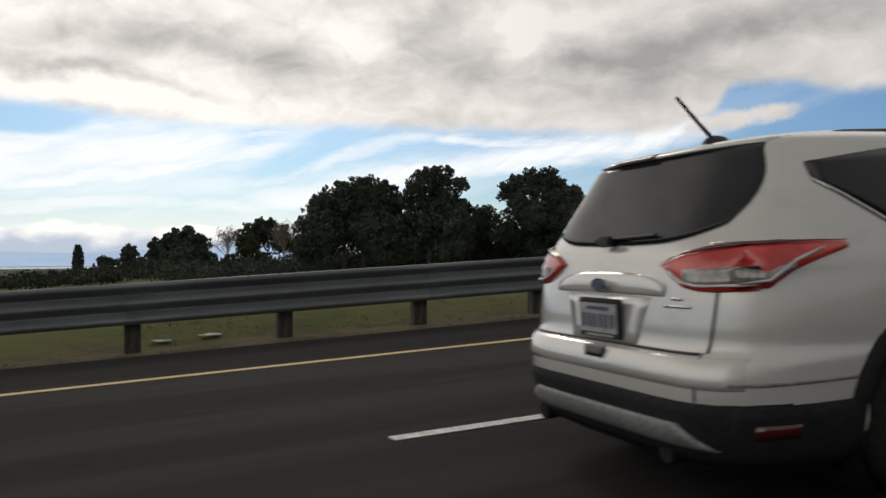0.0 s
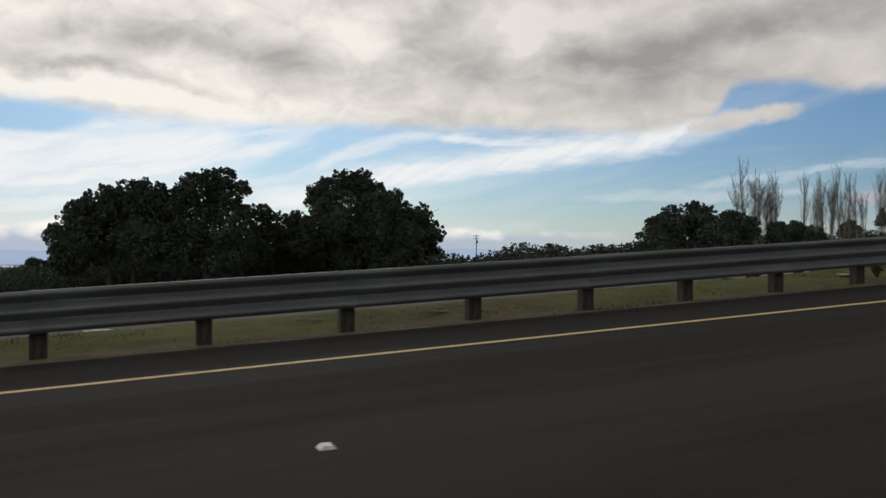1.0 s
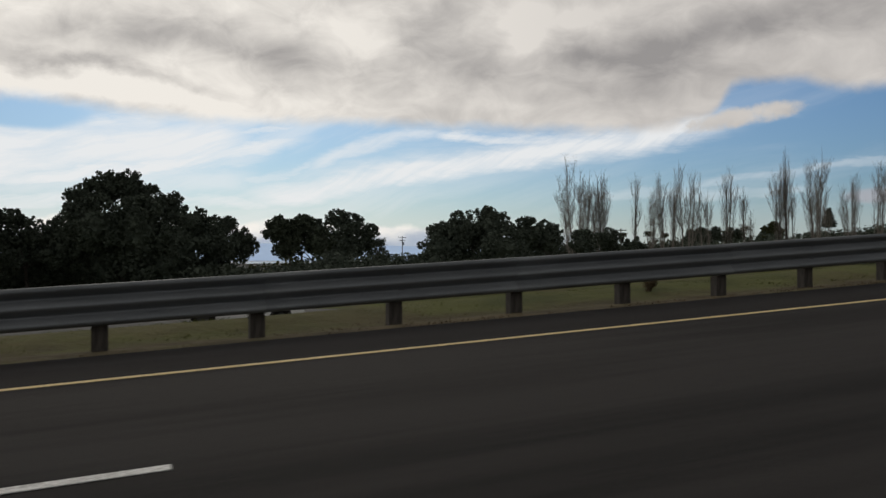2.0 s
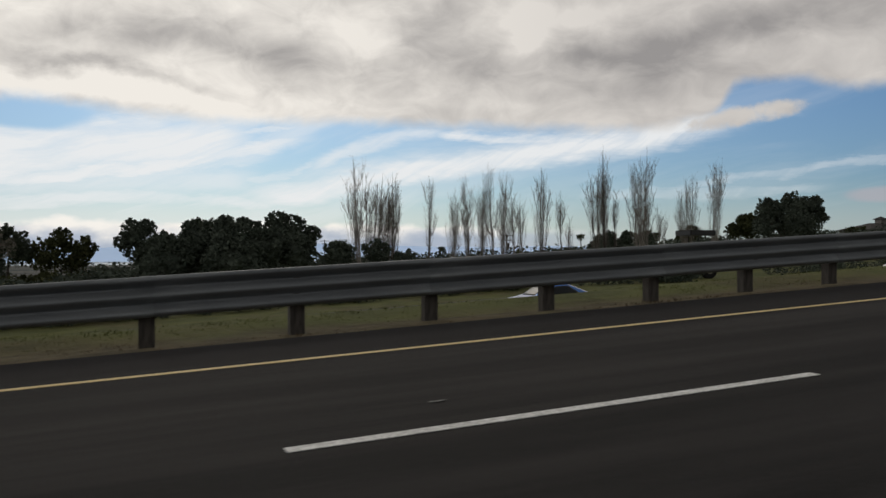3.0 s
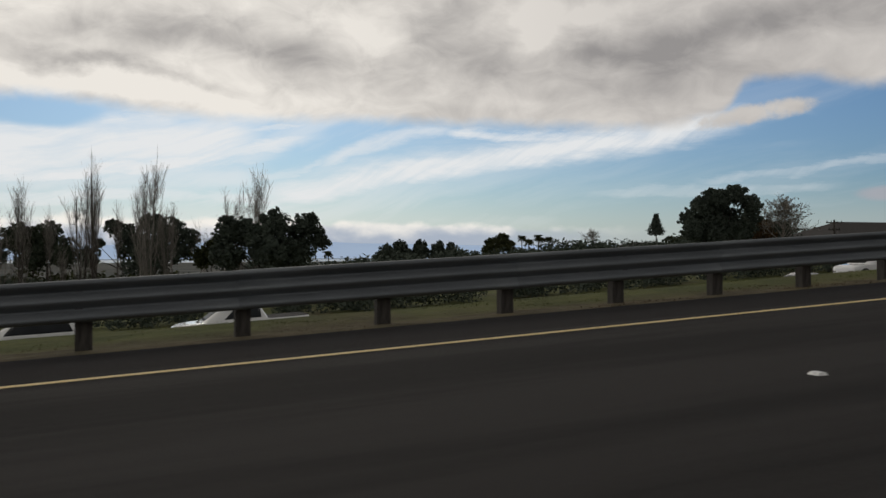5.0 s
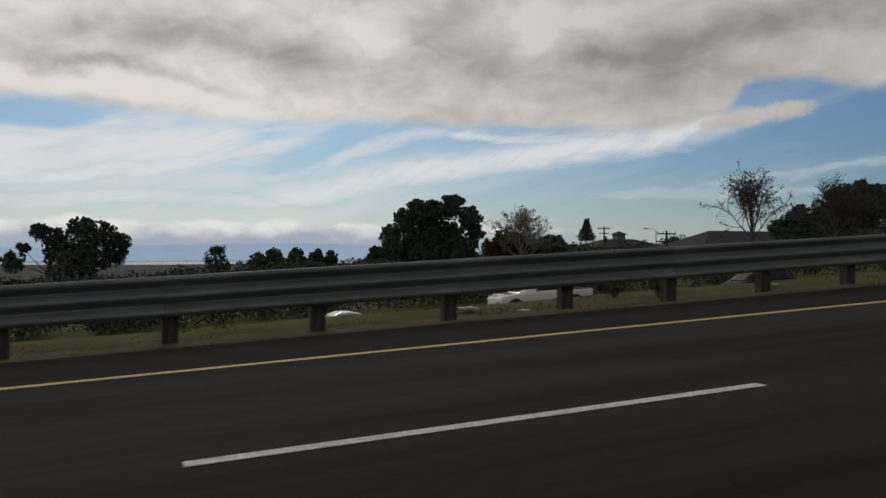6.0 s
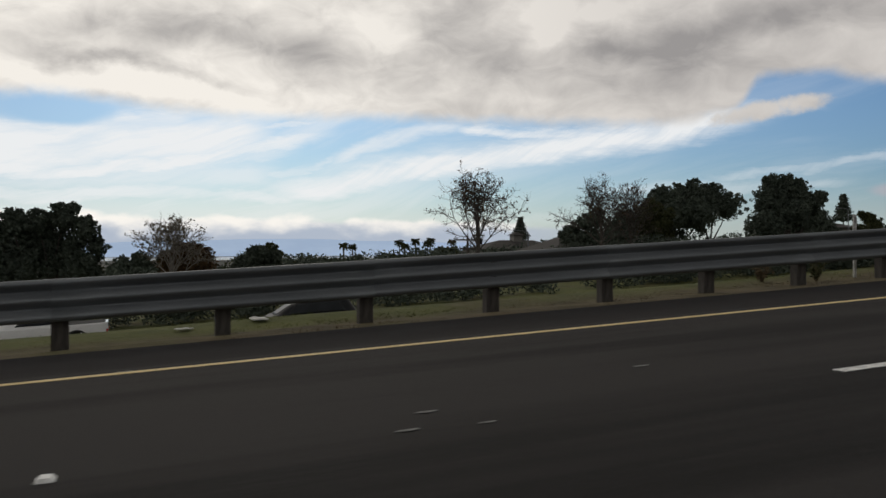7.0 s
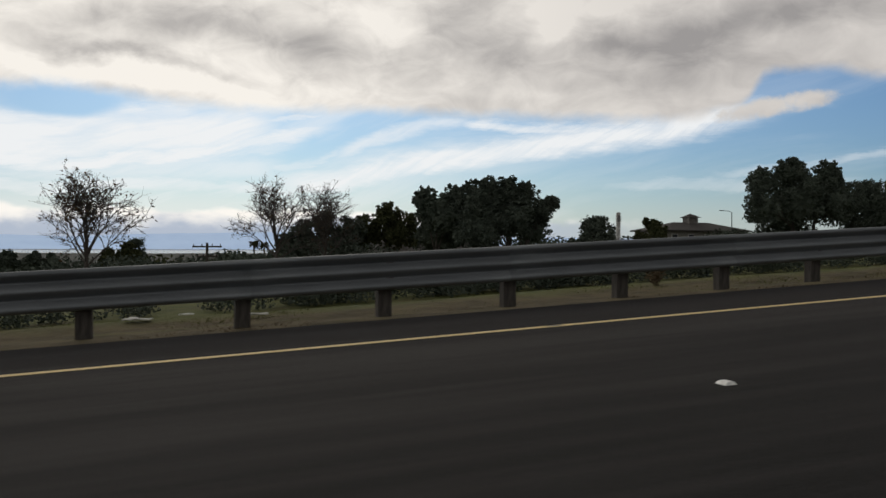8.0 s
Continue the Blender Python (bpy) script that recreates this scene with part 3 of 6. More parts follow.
class Soup:
    """Vertices and faces gathered for one mesh."""

    def __init__(self):
        self.v, self.f = [], []

    def limb(self, a, b, ra, rb, sides=5):
        a, b = Vector(a), Vector(b)
        d = (b - a).normalized()
        p = d.cross(Vector((0.3, 0.2, 1)) if abs(d.z) < 0.9 else Vector((1, 0.1, 0))).normalized()
        q = d.cross(p)
        i = len(self.v)
        for c, r in ((a, ra), (b, rb)):
            for s in range(sides):
                w = 2 * math.pi * s / sides
                self.v.append(tuple(c + r * (math.cos(w) * p + math.sin(w) * q)))
        for s in range(sides):
            t = (s + 1) % sides
            self.f.append((i + s, i + t, i + sides + t, i + sides + s))

    def leaf(self, c, size, rng, droop=0.0, broad=1.0):
        d = Vector((rng.gauss(0, 1), rng.gauss(0, 1), rng.gauss(0, 0.8) - droop)).normalized()
        e = d.cross(Vector((rng.gauss(0, 1), rng.gauss(0, 1), rng.gauss(0, 1)))).normalized()
        a, b = size * rng.uniform(0.6, 1.3), size * rng.uniform(0.3, 0.6) * broad
        i = len(self.v)
        c = Vector(c)
        self.v += [tuple(c - a * d * 0.5), tuple(c + b * e * 0.6 + a * d * rng.uniform(-0.15, 0.15)), tuple(c + a * d * 0.6), tuple(c - b * e * 0.6)]
        self.f.append((i, i + 1, i + 2, i + 3))


def leaf_mass(soup, centre, r, seed, rings=9, sides=14):
    """A rough closed lump of leaves, uneven all over, for the dark inside of a crown."""
    i = len(soup.v)
    for k in range(rings + 1):
        e = math.pi * (k / rings - 0.5)
        for j in range(sides):
            a = 2 * math.pi * (j + 0.5 * (k % 2)) / sides
            d = Vector((math.cos(a) * math.cos(e), math.sin(a) * math.cos(e), math.sin(e)))
            q = r * (1 + 0.32 * noise.noise(d * 2.3 + Vector((seed, 0, 0))) + 0.16 * noise.noise(d * 6.0 + Vector((0, seed, 0))))
            soup.v.append((centre[0] + q * d.x, centre[1] + q * d.y, max(0.05, centre[2] + q * d.z)))
    for k in range(rings):
        for j in range(sides):
            a, b = i + k * sides + j, i + k * sides + (j + 1) % sides
            soup.f.append((a, b, b + sides, a + sides))


def lumps_of(rng, height, width, base, count, flat=0.75):
    """Overlapping lumps that make up a crown between base and height, wider in the middle."""
    out = []
    for k in range(count):
        h = 0.10 + 0.84 * rng.random() ** 0.8
        reach = width * 0.5 * math.sqrt(max(0.04, 1 - h ** 2.6)) * min(1.0, 0.7 + 0.8 * h)
        r = width * rng.uniform(0.075, 0.17)
        a, d = rng.uniform(0, 2 * math.pi), max(0, reach - 0.72 * r) * rng.random() ** 0.35
        z = base + (height - base) * h
        rz = min(r * flat * rng.uniform(0.8, 1.3), max(0.3, height - z))
        out.append((d * math.cos(a), d * math.sin(a), z, r, rz))
    for k in range(int(count * 1.7)):
        # small sprays that break the outline
        cx, cy, cz, r, rz = rng.choice(out[:count])
        a, e = rng.uniform(0, 2 * math.pi), rng.uniform(-0.2, 1.2)
        s = r * rng.uniform(0.16, 0.46)
        out.append((cx + r * math.cos(a) * math.cos(e), cy + r * math.sin(a) * math.cos(e), min(cz + rz * math.sin(e) + 0.6 * s, height - 0.6 * s), s, s * rng.uniform(0.8, 1.4)))
    out.append((width * rng.uniform(-0.1, 0.1), 0, height - width * 0.13, width * 0.17, width * 0.13))
    return out


def leafy_tree(x, y, top, width, seed, leaf="dark", clear=0.12, cards=3600, size=0.5, lumps=26, flat=0.8, kind="tree", label="dark evergreen tree with a broad dense crown"):
    """A broadleaf tree: trunk, limbs that reach every lump, and a crown of leaf cards."""
    rng = random.Random(seed)
    cards, size = int(cards * 2.0), size * 0.66
    ground = land(x, y)
    height = max(1.5, top - ground)
    thing = new(kind)
    thing.matrix_basis = pose(x, y, ground)
    wood, green = Soup(), Soup()
    base = height * clear
    mine = lumps_of(rng, height, width, base, lumps, flat)
    r0 = 0.022 * height + 0.06
    fork = (rng.uniform(-0.2, 0.2), rng.uniform(-0.2, 0.2), height * (0.25 + clear * 0.5))
    wood.limb((0, 0, -0.4), fork, r0, r0 * 0.7, 7)
    lead = (rng.uniform(-0.3, 0.3), rng.uniform(-0.3, 0.3), height * 0.8)
    wood.limb(fork, lead, r0 * 0.65, r0 * 0.2, 6)
    for cx, cy, cz, r, rz in mine:
        mid = (cx * 0.45, cy * 0.45, fork[2] + (cz - fork[2]) * 0.55)
        if r > 0.07 * width:
            wood.limb(fork, mid, r0 * 0.4, r0 * 0.22)
            wood.limb(mid, (cx, cy, cz), r0 * 0.22, r0 * 0.07)
    weight = [r ** 1.6 for *_, r, _ in mine]
    for cx, cy, cz, r, rz in rng.choices(mine, weight, k=cards):
        stray = rng.random()
        d = Vector((rng.gauss(0, 1), rng.gauss(0, 1), rng.gauss(0, 1))).normalized() * (rng.random() ** 0.33 if stray < 0.80 else rng.uniform(0.85, 1.32))
        green.leaf((cx + r * d.x, cy + r * d.y, max(cz + rz * d.z, 0.15)), size * (1.0 if stray < 0.80 else 0.72), rng, 0.3)
    for cx, cy, cz, r, rz in mine:
        for _ in range(14 if r > 0.07 * width else 0):
            d = Vector((rng.gauss(0, 1), rng.gauss(0, 1), rng.gauss(0, 1))).normalized() * rng.random() ** 0.4 * 0.6
            green.leaf((cx + r * d.x, cy + r * d.y, max(cz + rz * d.z, 0.3)), r * 0.75, rng)
    mesh_ob("trunk", wood.v, wood.f, M_BARK, thing)
    mesh_ob("crown", green.v, green.f, M_LEAF[leaf], thing)
    return tagged(thing, label, "tree")


def crown_tree(x, y, lobes, seed, leaf="dark", size=0.32, stems=1, open_crown=0.0, kind="tree", label=""):
    """A broadleaf tree given by the lobes of its crown (offset along the road, height over its foot, radius): limbs run to every lobe, and leaves clothe lobes and sprays."""
    rng = random.Random(seed)
    ground = land(x, y)
    thing = new(kind)
    thing.matrix_basis = pose(x, y, ground)
    wood, green = Soup(), Soup()
    high = max(z + r for _, z, r in lobes)
    width = max(d + r for d, _, r in lobes) - min(d - r for d, _, r in lobes)
    mid = sum(d for d, _, _ in lobes) / len(lobes)
    r0 = 0.020 * high + 0.06
    forks = []
    for k in range(stems):
        foot = mid + (k - (stems - 1) / 2) * width * 0.16
        fork = Vector((foot + rng.uniform(-0.3, 0.3), rng.uniform(-0.2, 0.2), high * rng.uniform(0.24, 0.34)))
        wood.limb((foot, 0, -0.4), fork, r0, r0 * 0.7, 7)
        forks.append(fork)
    full = []
    for d, z, r in lobes:
        deep = rng.uniform(-0.8, 0.8) * r
        full.append((d, deep, z, r * 0.94, 1.0))
        for _ in range(16):
            a, e = rng.uniform(0, 2 * math.pi), rng.uniform(-0.5, 1.35)
            s = r * rng.uniform(0.12, 0.32)
            q = r * rng.uniform(0.80, 0.98)
            full.append((d + q * math.cos(a) * math.cos(e), deep + q * math.sin(a) * math.cos(e), z + q * math.sin(e), s, 1.3))
        for _ in range(13):
            # thin sprays past the outline
            a, e = rng.uniform(0, 2 * math.pi), rng.uniform(-0.2, 1.4)
            s = max(size * 0.7, r * rng.uniform(0.05, 0.13))
            q = r * rng.uniform(0.98, 1.15)
            full.append((d + q * math.cos(a) * math.cos(e), deep + q * math.sin(a) * math.cos(e), z + q * math.sin(e), s, 0.8))
        fork = min(forks, key=lambda f: abs(f.x - d))
        tip = Vector((d, deep, z))
        knee = fork.lerp(tip, 0.5) + Vector((rng.gauss(0, 0.12 * r), rng.gauss(0, 0.12 * r), 0.1 * r))
        wood.limb(fork, knee, r0 * 0.42, r0 * 0.24)
        wood.limb(knee, tip, r0 * 0.24, r0 * 0.08)
        for _ in range(5):
            wood.limb(tip, tip + Vector((rng.gauss(0, 0.5 * r), rng.gauss(0, 0.5 * r), rng.uniform(0, 0.8) * r)), r0 * 0.08, 0.02, 3)
    for cx, cy, cz, r, thick in full:
        for _ in range(int((22.0 - 18.0 * open_crown) * thick * (r / size) ** 1.8) + 5):
            d = Vector((rng.gauss(0, 1), rng.gauss(0, 1), rng.gauss(0, 1))).normalized() * (rng.random() ** 0.22)
            green.leaf((cx + r * d.x, cy + r * d.y, max(0.1, cz + r * d.z)), size * rng.uniform(0.7, 1.25), rng, 0.4, 1.6)
        if thick == 1.0:
            leaf_mass(green, (cx, cy, cz), r * (0.62 if open_crown < 0.15 else 0.45), seed + cx)
            for _ in range(int(260 * (1 - 1.5 * open_crown))):
                d = Vector((rng.gauss(0, 1), rng.gauss(0, 1), rng.gauss(0, 1))).normalized() * rng.random() ** 0.4 * 0.80
                green.leaf((cx + r * d.x, cy + r * d.y, max(0.3, cz + r * d.z)), r * 0.25, rng, 0.0, 1.4)
    mesh_ob("trunk", wood.v, wood.f, M_BARK, thing)
    mesh_ob("crown", green.v, green.f, M_LEAF[leaf], thing)
    return tagged(thing, label, "tree")


def bare_branch(wood, rng, a, way, length, r, depth, upright, spread, twigs):
    """A crooked branch that keeps forking into finer ones."""
    way = Vector(way).normalized()
    p = Vector(a)
    n = 4 if depth > 1 else 3
    for k in range(n):
        way = (way + Vector((rng.gauss(0, 0.12), rng.gauss(0, 0.12), rng.gauss(0, 0.09) + upright * 0.10))).normalized()
        q = p + way * length / n
        wood.limb(p, q, r * (1 - 0.2 * k), r * (0.8 - 0.2 * k) + 0.003, 5 if depth > 2 else 3)
        if depth > 0:
            for _ in range(twigs if k else 0):
                side = Vector((rng.gauss(0, 1), rng.gauss(0, 1), rng.gauss(0, 0.5))).normalized()
                bare_branch(wood, rng, p.lerp(q, rng.uniform(0.3, 1.0)), way * (1 - spread) + side * spread + Vector((0, 0, upright * 0.2)),
                            length * rng.uniform(0.38, 0.62), max(0.007, r * 0.5), depth - 1, upright, spread, twigs)
        p = q


def poplar(x, y, top, width, seed, stems=1, pale=True, label="leafless upright poplar with thin pale branches"):
    """A bare winter poplar: upright stems, each with many steep branches and twigs."""
    rng = random.Random(seed)
    ground = land(x, y)
    h, width = (top - ground) * 1.045, width * 1.75
    thing = new("poplar")
    thing.matrix_basis = pose(x, y, ground)
    wood, fine = Soup(), Soup()
    for s in range(stems):
        off = Vector(((rng.random() - 0.5) * width * 0.7, (rng.random() - 0.5) * width * 0.7, 0)) if stems > 1 else Vector((0, 0, 0))
        hh = h * (1 if s == 0 else rng.uniform(0.72, 0.97))
        foot, tip = off * 0.4, off * 1.0 + Vector((rng.gauss(0, 0.2), rng.gauss(0, 0.2), hh))
        r0 = 0.0068 * hh + 0.015
        q = [foot.lerp(tip, k / 6) + Vector((rng.gauss(0, 0.06), rng.gauss(0, 0.06), 0)) for k in range(7)]
        q[0].z = -0.4
        for k in range(6):
            wood.limb(q[k], q[k + 1], r0 * (1 - k / 6.4), r0 * (1 - (k + 1) / 6.4), 6)
        # a broom of upright leaders, each with short steep twigs
        w = width / stems ** 0.55 * 0.5
        for b in range(max(6, int((12 + 6 * w) * hh / 14))):
            f = 0.08 + 0.70 * rng.random() ** 1.2
            a, d = rng.uniform(0, 2 * math.pi), w * rng.random() ** 0.6
            p = foot.lerp(tip, f)
            z = max(hh * (1 - 0.30 * (d / w) ** 1.5) * (1.0 - 0.22 * rng.random() ** 1.4), p.z + 0.16 * hh)
            c = foot.lerp(tip, min(1, z / hh))
            e = Vector((c.x + d * math.cos(a), c.y + d * math.sin(a), z))
            m = Vector((p.x + 0.62 * (e.x - p.x), p.y + 0.62 * (e.y - p.y), p.z + 0.42 * (e.z - p.z)))
            line = [p, p.lerp(m, 0.55) + Vector((0.12 * d * math.cos(a), 0.12 * d * math.sin(a), -0.04 * z)), m, m.lerp(e, 0.5) + Vector((rng.gauss(0, 0.07), rng.gauss(0, 0.07), 0)), e]
            for k in range(4):
                wood.limb(line[k], line[k + 1], (0.019, 0.016, 0.013, 0.010)[k], (0.016, 0.013, 0.010, 0.005)[k], 4)
                for _ in range(10):
                    g = line[k].lerp(line[k + 1], rng.random())
                    a2, l = rng.uniform(0, 2 * math.pi), rng.uniform(0.35, 1.15)
                    end = g + Vector((0.46 * l * math.cos(a2), 0.46 * l * math.sin(a2), l * 0.9))
                    end.z = min(end.z, hh + 0.1)
                    fine.limb(g, end, 0.0075, 0.004, 3)
    mat = M_PALEBARK if pale else M_BARK
    mesh_ob("trunk", wood.v, wood.f, mat, thing)
    mesh_ob("fine_growth", fine.v, fine.f, M_PALEBARK, thing)
    return tagged(thing, label, "tree")


def spreading_bare(x, y, top, width, seed, leaves=500, leaf="rust", label="nearly leafless spreading tree with a few russet leaves"):
    """A bare broad tree: limbs that fan out from a low fork into a round head of twigs."""
    rng = random.Random(seed)
    ground = land(x, y)
    h = top - ground
    thing = new("bare_tree")
    thing.matrix_basis = pose(x, y, ground)
    wood, green = Soup(), Soup()
    r0 = 0.014 * h + 0.03
    fork = Vector((0, 0, h * 0.34))
    wood.limb((0, 0, -0.4), fork, r0, r0 * 0.8, 7)
    wood.limb(fork, (0.1, 0.05, h * 0.55), r0 * 0.75, r0 * 0.45, 6)
    tips = []
    for k in range(12):
        # limbs that end on a rounded head
        a, up = 2.4 * k + rng.uniform(-0.3, 0.3), 0.42 + 1.10 * (k / 11) ** 0.8
        foot = Vector((0, 0, h * (0.34 + 0.20 * (k / 11))))
        end = Vector((width * 0.45 * math.cos(up) * math.cos(a), width * 0.45 * math.cos(up) * math.sin(a), h * (0.54 + 0.40 * math.sin(up) ** 1.3)))
        way = end - foot
        mark = len(wood.v)
        bare_branch(wood, rng, foot, way, way.length * 0.80, r0 * 0.46, 3, 0.10, 0.50, 2)
        tips += [v for v in wood.v[mark::5] if (Vector(v) - foot).length > 0.55 * way.length]
    for p in rng.choices(tips, k=leaves):
        green.leaf(Vector(p) + Vector((rng.gauss(0, 0.08), rng.gauss(0, 0.08), rng.gauss(0, 0.08))), 0.19 * max(1.0, y / 120), rng)
    mesh_ob("trunk", wood.v, wood.f, M_BARK if leaf != "pale" else M_PALEBARK, thing)
    if leaves:
        mesh_ob("foliage", green.v, green.f, M_LEAF[leaf], thing)
    return tagged(thing, label, "tree")


def scrub(name, x0, x1, y0, y1, tall, count, size, leaf, seed, label):
    """A loose belt of bushes too many to count: low clumps of leaf cards, joined."""
    rng = random.Random(seed)
    green = Soup()
    done = 0
    while done < count:
        cx, cy = rng.uniform(x0, x1), rng.uniform(y0, y1)
        h = tall * rng.uniform(0.45, 1.0) * (0.75 + 0.5 * noise.noise((cx * 0.05, cy * 0.05, seed)))
        r = h * rng.uniform(0.6, 1.2)
        g = land(cx, cy)
        for _ in range(max(30, int(7 * r * r / size / size))):
            d = Vector((rng.gauss(0, 1), rng.gauss(0, 1), rng.gauss(0, 1))).normalized() * rng.random() ** 0.35
            green.leaf((cx + r * d.x, cy + r * d.y * 0.7, g + max(0.05, h * (0.5 + 0.5 * d.z))), size, rng)
            done += 1
    ob = mesh_ob(name, green.v, green.f, M_LEAF[leaf])
    return tagged(ob, label, "shrubs", kind="stuff")


def conifer(x, y, top, width, seed, label="dark conifer with tiered branches"):
    """Tiers of drooping boughs round a straight trunk."""
    rng = random.Random(seed)
    g = land(x, y)
    h = top - g
    thing = new("conifer")
    thing.matrix_basis = pose(x, y, g)
    wood, green = Soup(), Soup()
    wood.limb((0, 0, -0.4), (0, 0, h * 0.97), 0.02 * h, 0.03, 7)
    tiers = 13
    for k in range(tiers):
        f = k / (tiers - 1)
        z = h * (0.42 + 0.56 * f)
        reach = width * 0.5 * (1.02 - 0.86 * f) * rng.uniform(0.75, 1.1)
        for b in range(8):
            a = 2 * math.pi * b / 8 + rng.uniform(-0.3, 0.3)
            e = Vector((reach * math.cos(a), reach * math.sin(a), z + rng.uniform(-0.1, 0.35)))
            wood.limb((0, 0, z - 0.2), e, 0.05, 0.015, 4)
            for _ in range(26):
                q = Vector((0, 0, z)).lerp(e, rng.random() ** 0.6)
                green.leaf(q + Vector((rng.gauss(0, 0.18), rng.gauss(0, 0.18), rng.gauss(0, 0.16))), 0.55, rng)
    mesh_ob("trunk", wood.v, wood.f, M_BARK, thing)
    mesh_ob("crown", green.v, green.f, M_LEAF["dark"], thing)
    return tagged(thing, label, "tree")


def cypress(x, y, top, width, seed):
    rng = random.Random(seed)
    g = land(x, y)
    h = top - g
    thing = new("cypress")
    thing.matrix_basis = pose(x, y, g)
    wood, green = Soup(), Soup()
    wood.limb((0, 0, -0.4), (0, 0, h * 0.95), 0.2, 0.03, 7)
    for _ in range(2200):
        f = rng.random()
        r = width * 0.5 * (math.sin(math.pi * (0.12 + 0.86 * (1 - f))) ** 0.8) * math.sqrt(rng.random())
        a = rng.uniform(0, 2 * math.pi)
        green.leaf((r * math.cos(a), r * math.sin(a), h * (0.05 + 0.95 * f)), 0.5, rng, -1.2)
    mesh_ob("trunk", wood.v, wood.f, M_BARK, thing)
    mesh_ob("crown", green.v, green.f, M_LEAF["dark"], thing)
    return tagged(thing, "narrow dark column-shaped cypress", "tree")


def palm(x, y, top, width, seed, label="tall fan palm with a small round crown"):
    """A slim trunk with a head of arching fronds and a skirt of dead ones."""
    rng = random.Random(seed)
    g = land(x, y)
    h = top - g - width * 0.3
    thing = new("palm_tree")
    thing.matrix_basis = pose(x, y, g)
    wood, green = Soup(), Soup()
    lean = Vector((rng.uniform(-0.4, 0.4), rng.uniform(-0.4, 0.4), h))
    mid = lean * 0.5 + Vector((rng.uniform(-0.2, 0.2), 0, 0))
    wood.limb((0, 0, -0.4), mid, 0.34, 0.24, 8)
    wood.limb(mid, lean, 0.24, 0.2, 8)
    for k in range(46):
        a, up = rng.uniform(0, 2 * math.pi), rng.uniform(-0.9, 1.0)
        d = Vector((math.cos(a), math.sin(a), up)).normalized()
        l = width * 0.5 * rng.uniform(0.7, 1.05)
        p = lean
        for s in range(5):
            q = lean + d * l * (s + 1) / 5 - Vector((0, 0, 0.34 * l * ((s + 1) / 5) ** 2))
            wood.limb(p, q, 0.03, 0.02, 3)
            for _ in range(5):
                green.leaf(p.lerp(q, rng.random()) + Vector((rng.gauss(0, 0.12), rng.gauss(0, 0.12), rng.gauss(0, 0.1))), 0.36 * width / 3, rng)
            p = q
    mesh_ob("trunk", wood.v, wood.f, M_BARK, thing)
    mesh_ob("crown", green.v, green.f, M_LEAF["olive"], thing)
    return tagged(thing, label, "palm tree")


# ---- the stand of big evergreens at the start ----
crown_tree(25.1, 88.0, [(-4.4, 5.0, 2.5), (-3.3, 6.7, 2.3), (-1.3, 8.1, 2.5), (0.8, 9.0, 2.3), (2.7, 9.3, 2.1), (4.3, 8.2, 2.2), (1.4, 5.6, 4.0), (4.6, 5.0, 2.6), (-4.9, 3.1, 1.9)],
           11, "dark", 0.28, 2, 0.0, label="broad domed dark evergreen in the roadside stand")
crown_tree(33.7, 85.0, [(-2.3, 9.9, 1.5), (-2.8, 8.2, 1.4), (-0.1, 10.5, 1.5), (1.3, 10.8, 1.4), (2.7, 9.8, 0.9), (1.0, 8.9, 1.8), (-0.6, 8.0, 2.0), (2.4, 7.4, 1.3), (-1.5, 5.7, 2.5), (1.3, 5.1, 2.3), (-2.5, 3.7, 2.5), (1.0, 2.8, 2.6)],
           13, "dark", 0.26, 2, 0.3, label="tall ragged evergreen with an open uneven top")
crown_tree(41.0, 92.0, [(-2.7, 7.6, 1.1), (-1.2, 7.6, 0.9), (-1.8, 5.7, 1.6), (0.4, 5.7, 1.8), (2.6, 6.4, 1.5), (1.3, 3.7, 2.9), (-2.1, 3.4, 1.9), (3.6, 4.3, 2.6)],
           14, "dark", 0.26, 1, 0.2, label="low evergreen with gaps in its crown")
crown_tree(52.4, 89.0, [(-6.1, 9.2, 1.9), (-3.9, 10.2, 1.8), (-2.0, 10.3, 1.7), (-0.4, 9.0, 1.8), (2.0, 8.1, 1.9), (4.4, 6.6, 1.7), (5.8, 4.9, 1.6), (-5.3, 6.4, 2.8), (-1.4, 5.8, 3.5), (2.7, 4.5, 3.1), (-3.4, 2.6, 4.1), (1.3, 2.3, 3.6), (6.2, 2.7, 1.7)],
           15, "dark", 0.28, 3, 0.0, label="tall dense domed evergreen with a sloping shoulder")
# further trees behind them
cypress(-6.2, 177.3, 4.3, 2.2, 18)
crown_tree(24.6, 330.0, [(-7.1, 14.4, 4.3), (-2.0, 17.6, 3.9), (3.3, 19.1, 3.3), (7.5, 15.0, 4.4), (0.1, 10.4, 8.3), (6.4, 8.2, 7.0), (-8.2, 8.3, 5.4)],
           19, "dark", 0.85, 2, 0.0, label="distant dark evergreen with a spiky top")
crown_tree(6.1, 400.0, [(1.6, 18.9, 3.6), (0.4, 13.7, 4.6), (-8.0, 12.0, 3.3), (6.0, 13.1, 3.4)],
           20, "dark", 0.95, 1, 0.0, label="distant dark rounded tree")
leafy_tree(-2.0, 330, 3.2, 10, 21, "dark", 0.1, 2000, 1.1, 16, label="distant low dark tree")
crown_tree(33.5, 220.0, [(-0.3, 6.2, 2.7), (0.2, 2.9, 3.9), (-4.2, 2.0, 2.7), (4.3, 1.6, 3.3)],
           22, "olive", 0.60, 1, 0.2, label="distant rounded olive-green tree")
spreading_bare(32.0, 250, 10.8, 12, 23, 500, "pale", "distant pale leafless tree")
spreading_bare(45.0, 230, 12.0, 13, 24, 700, "pale", "distant pale bare tree with a few dry leaves")
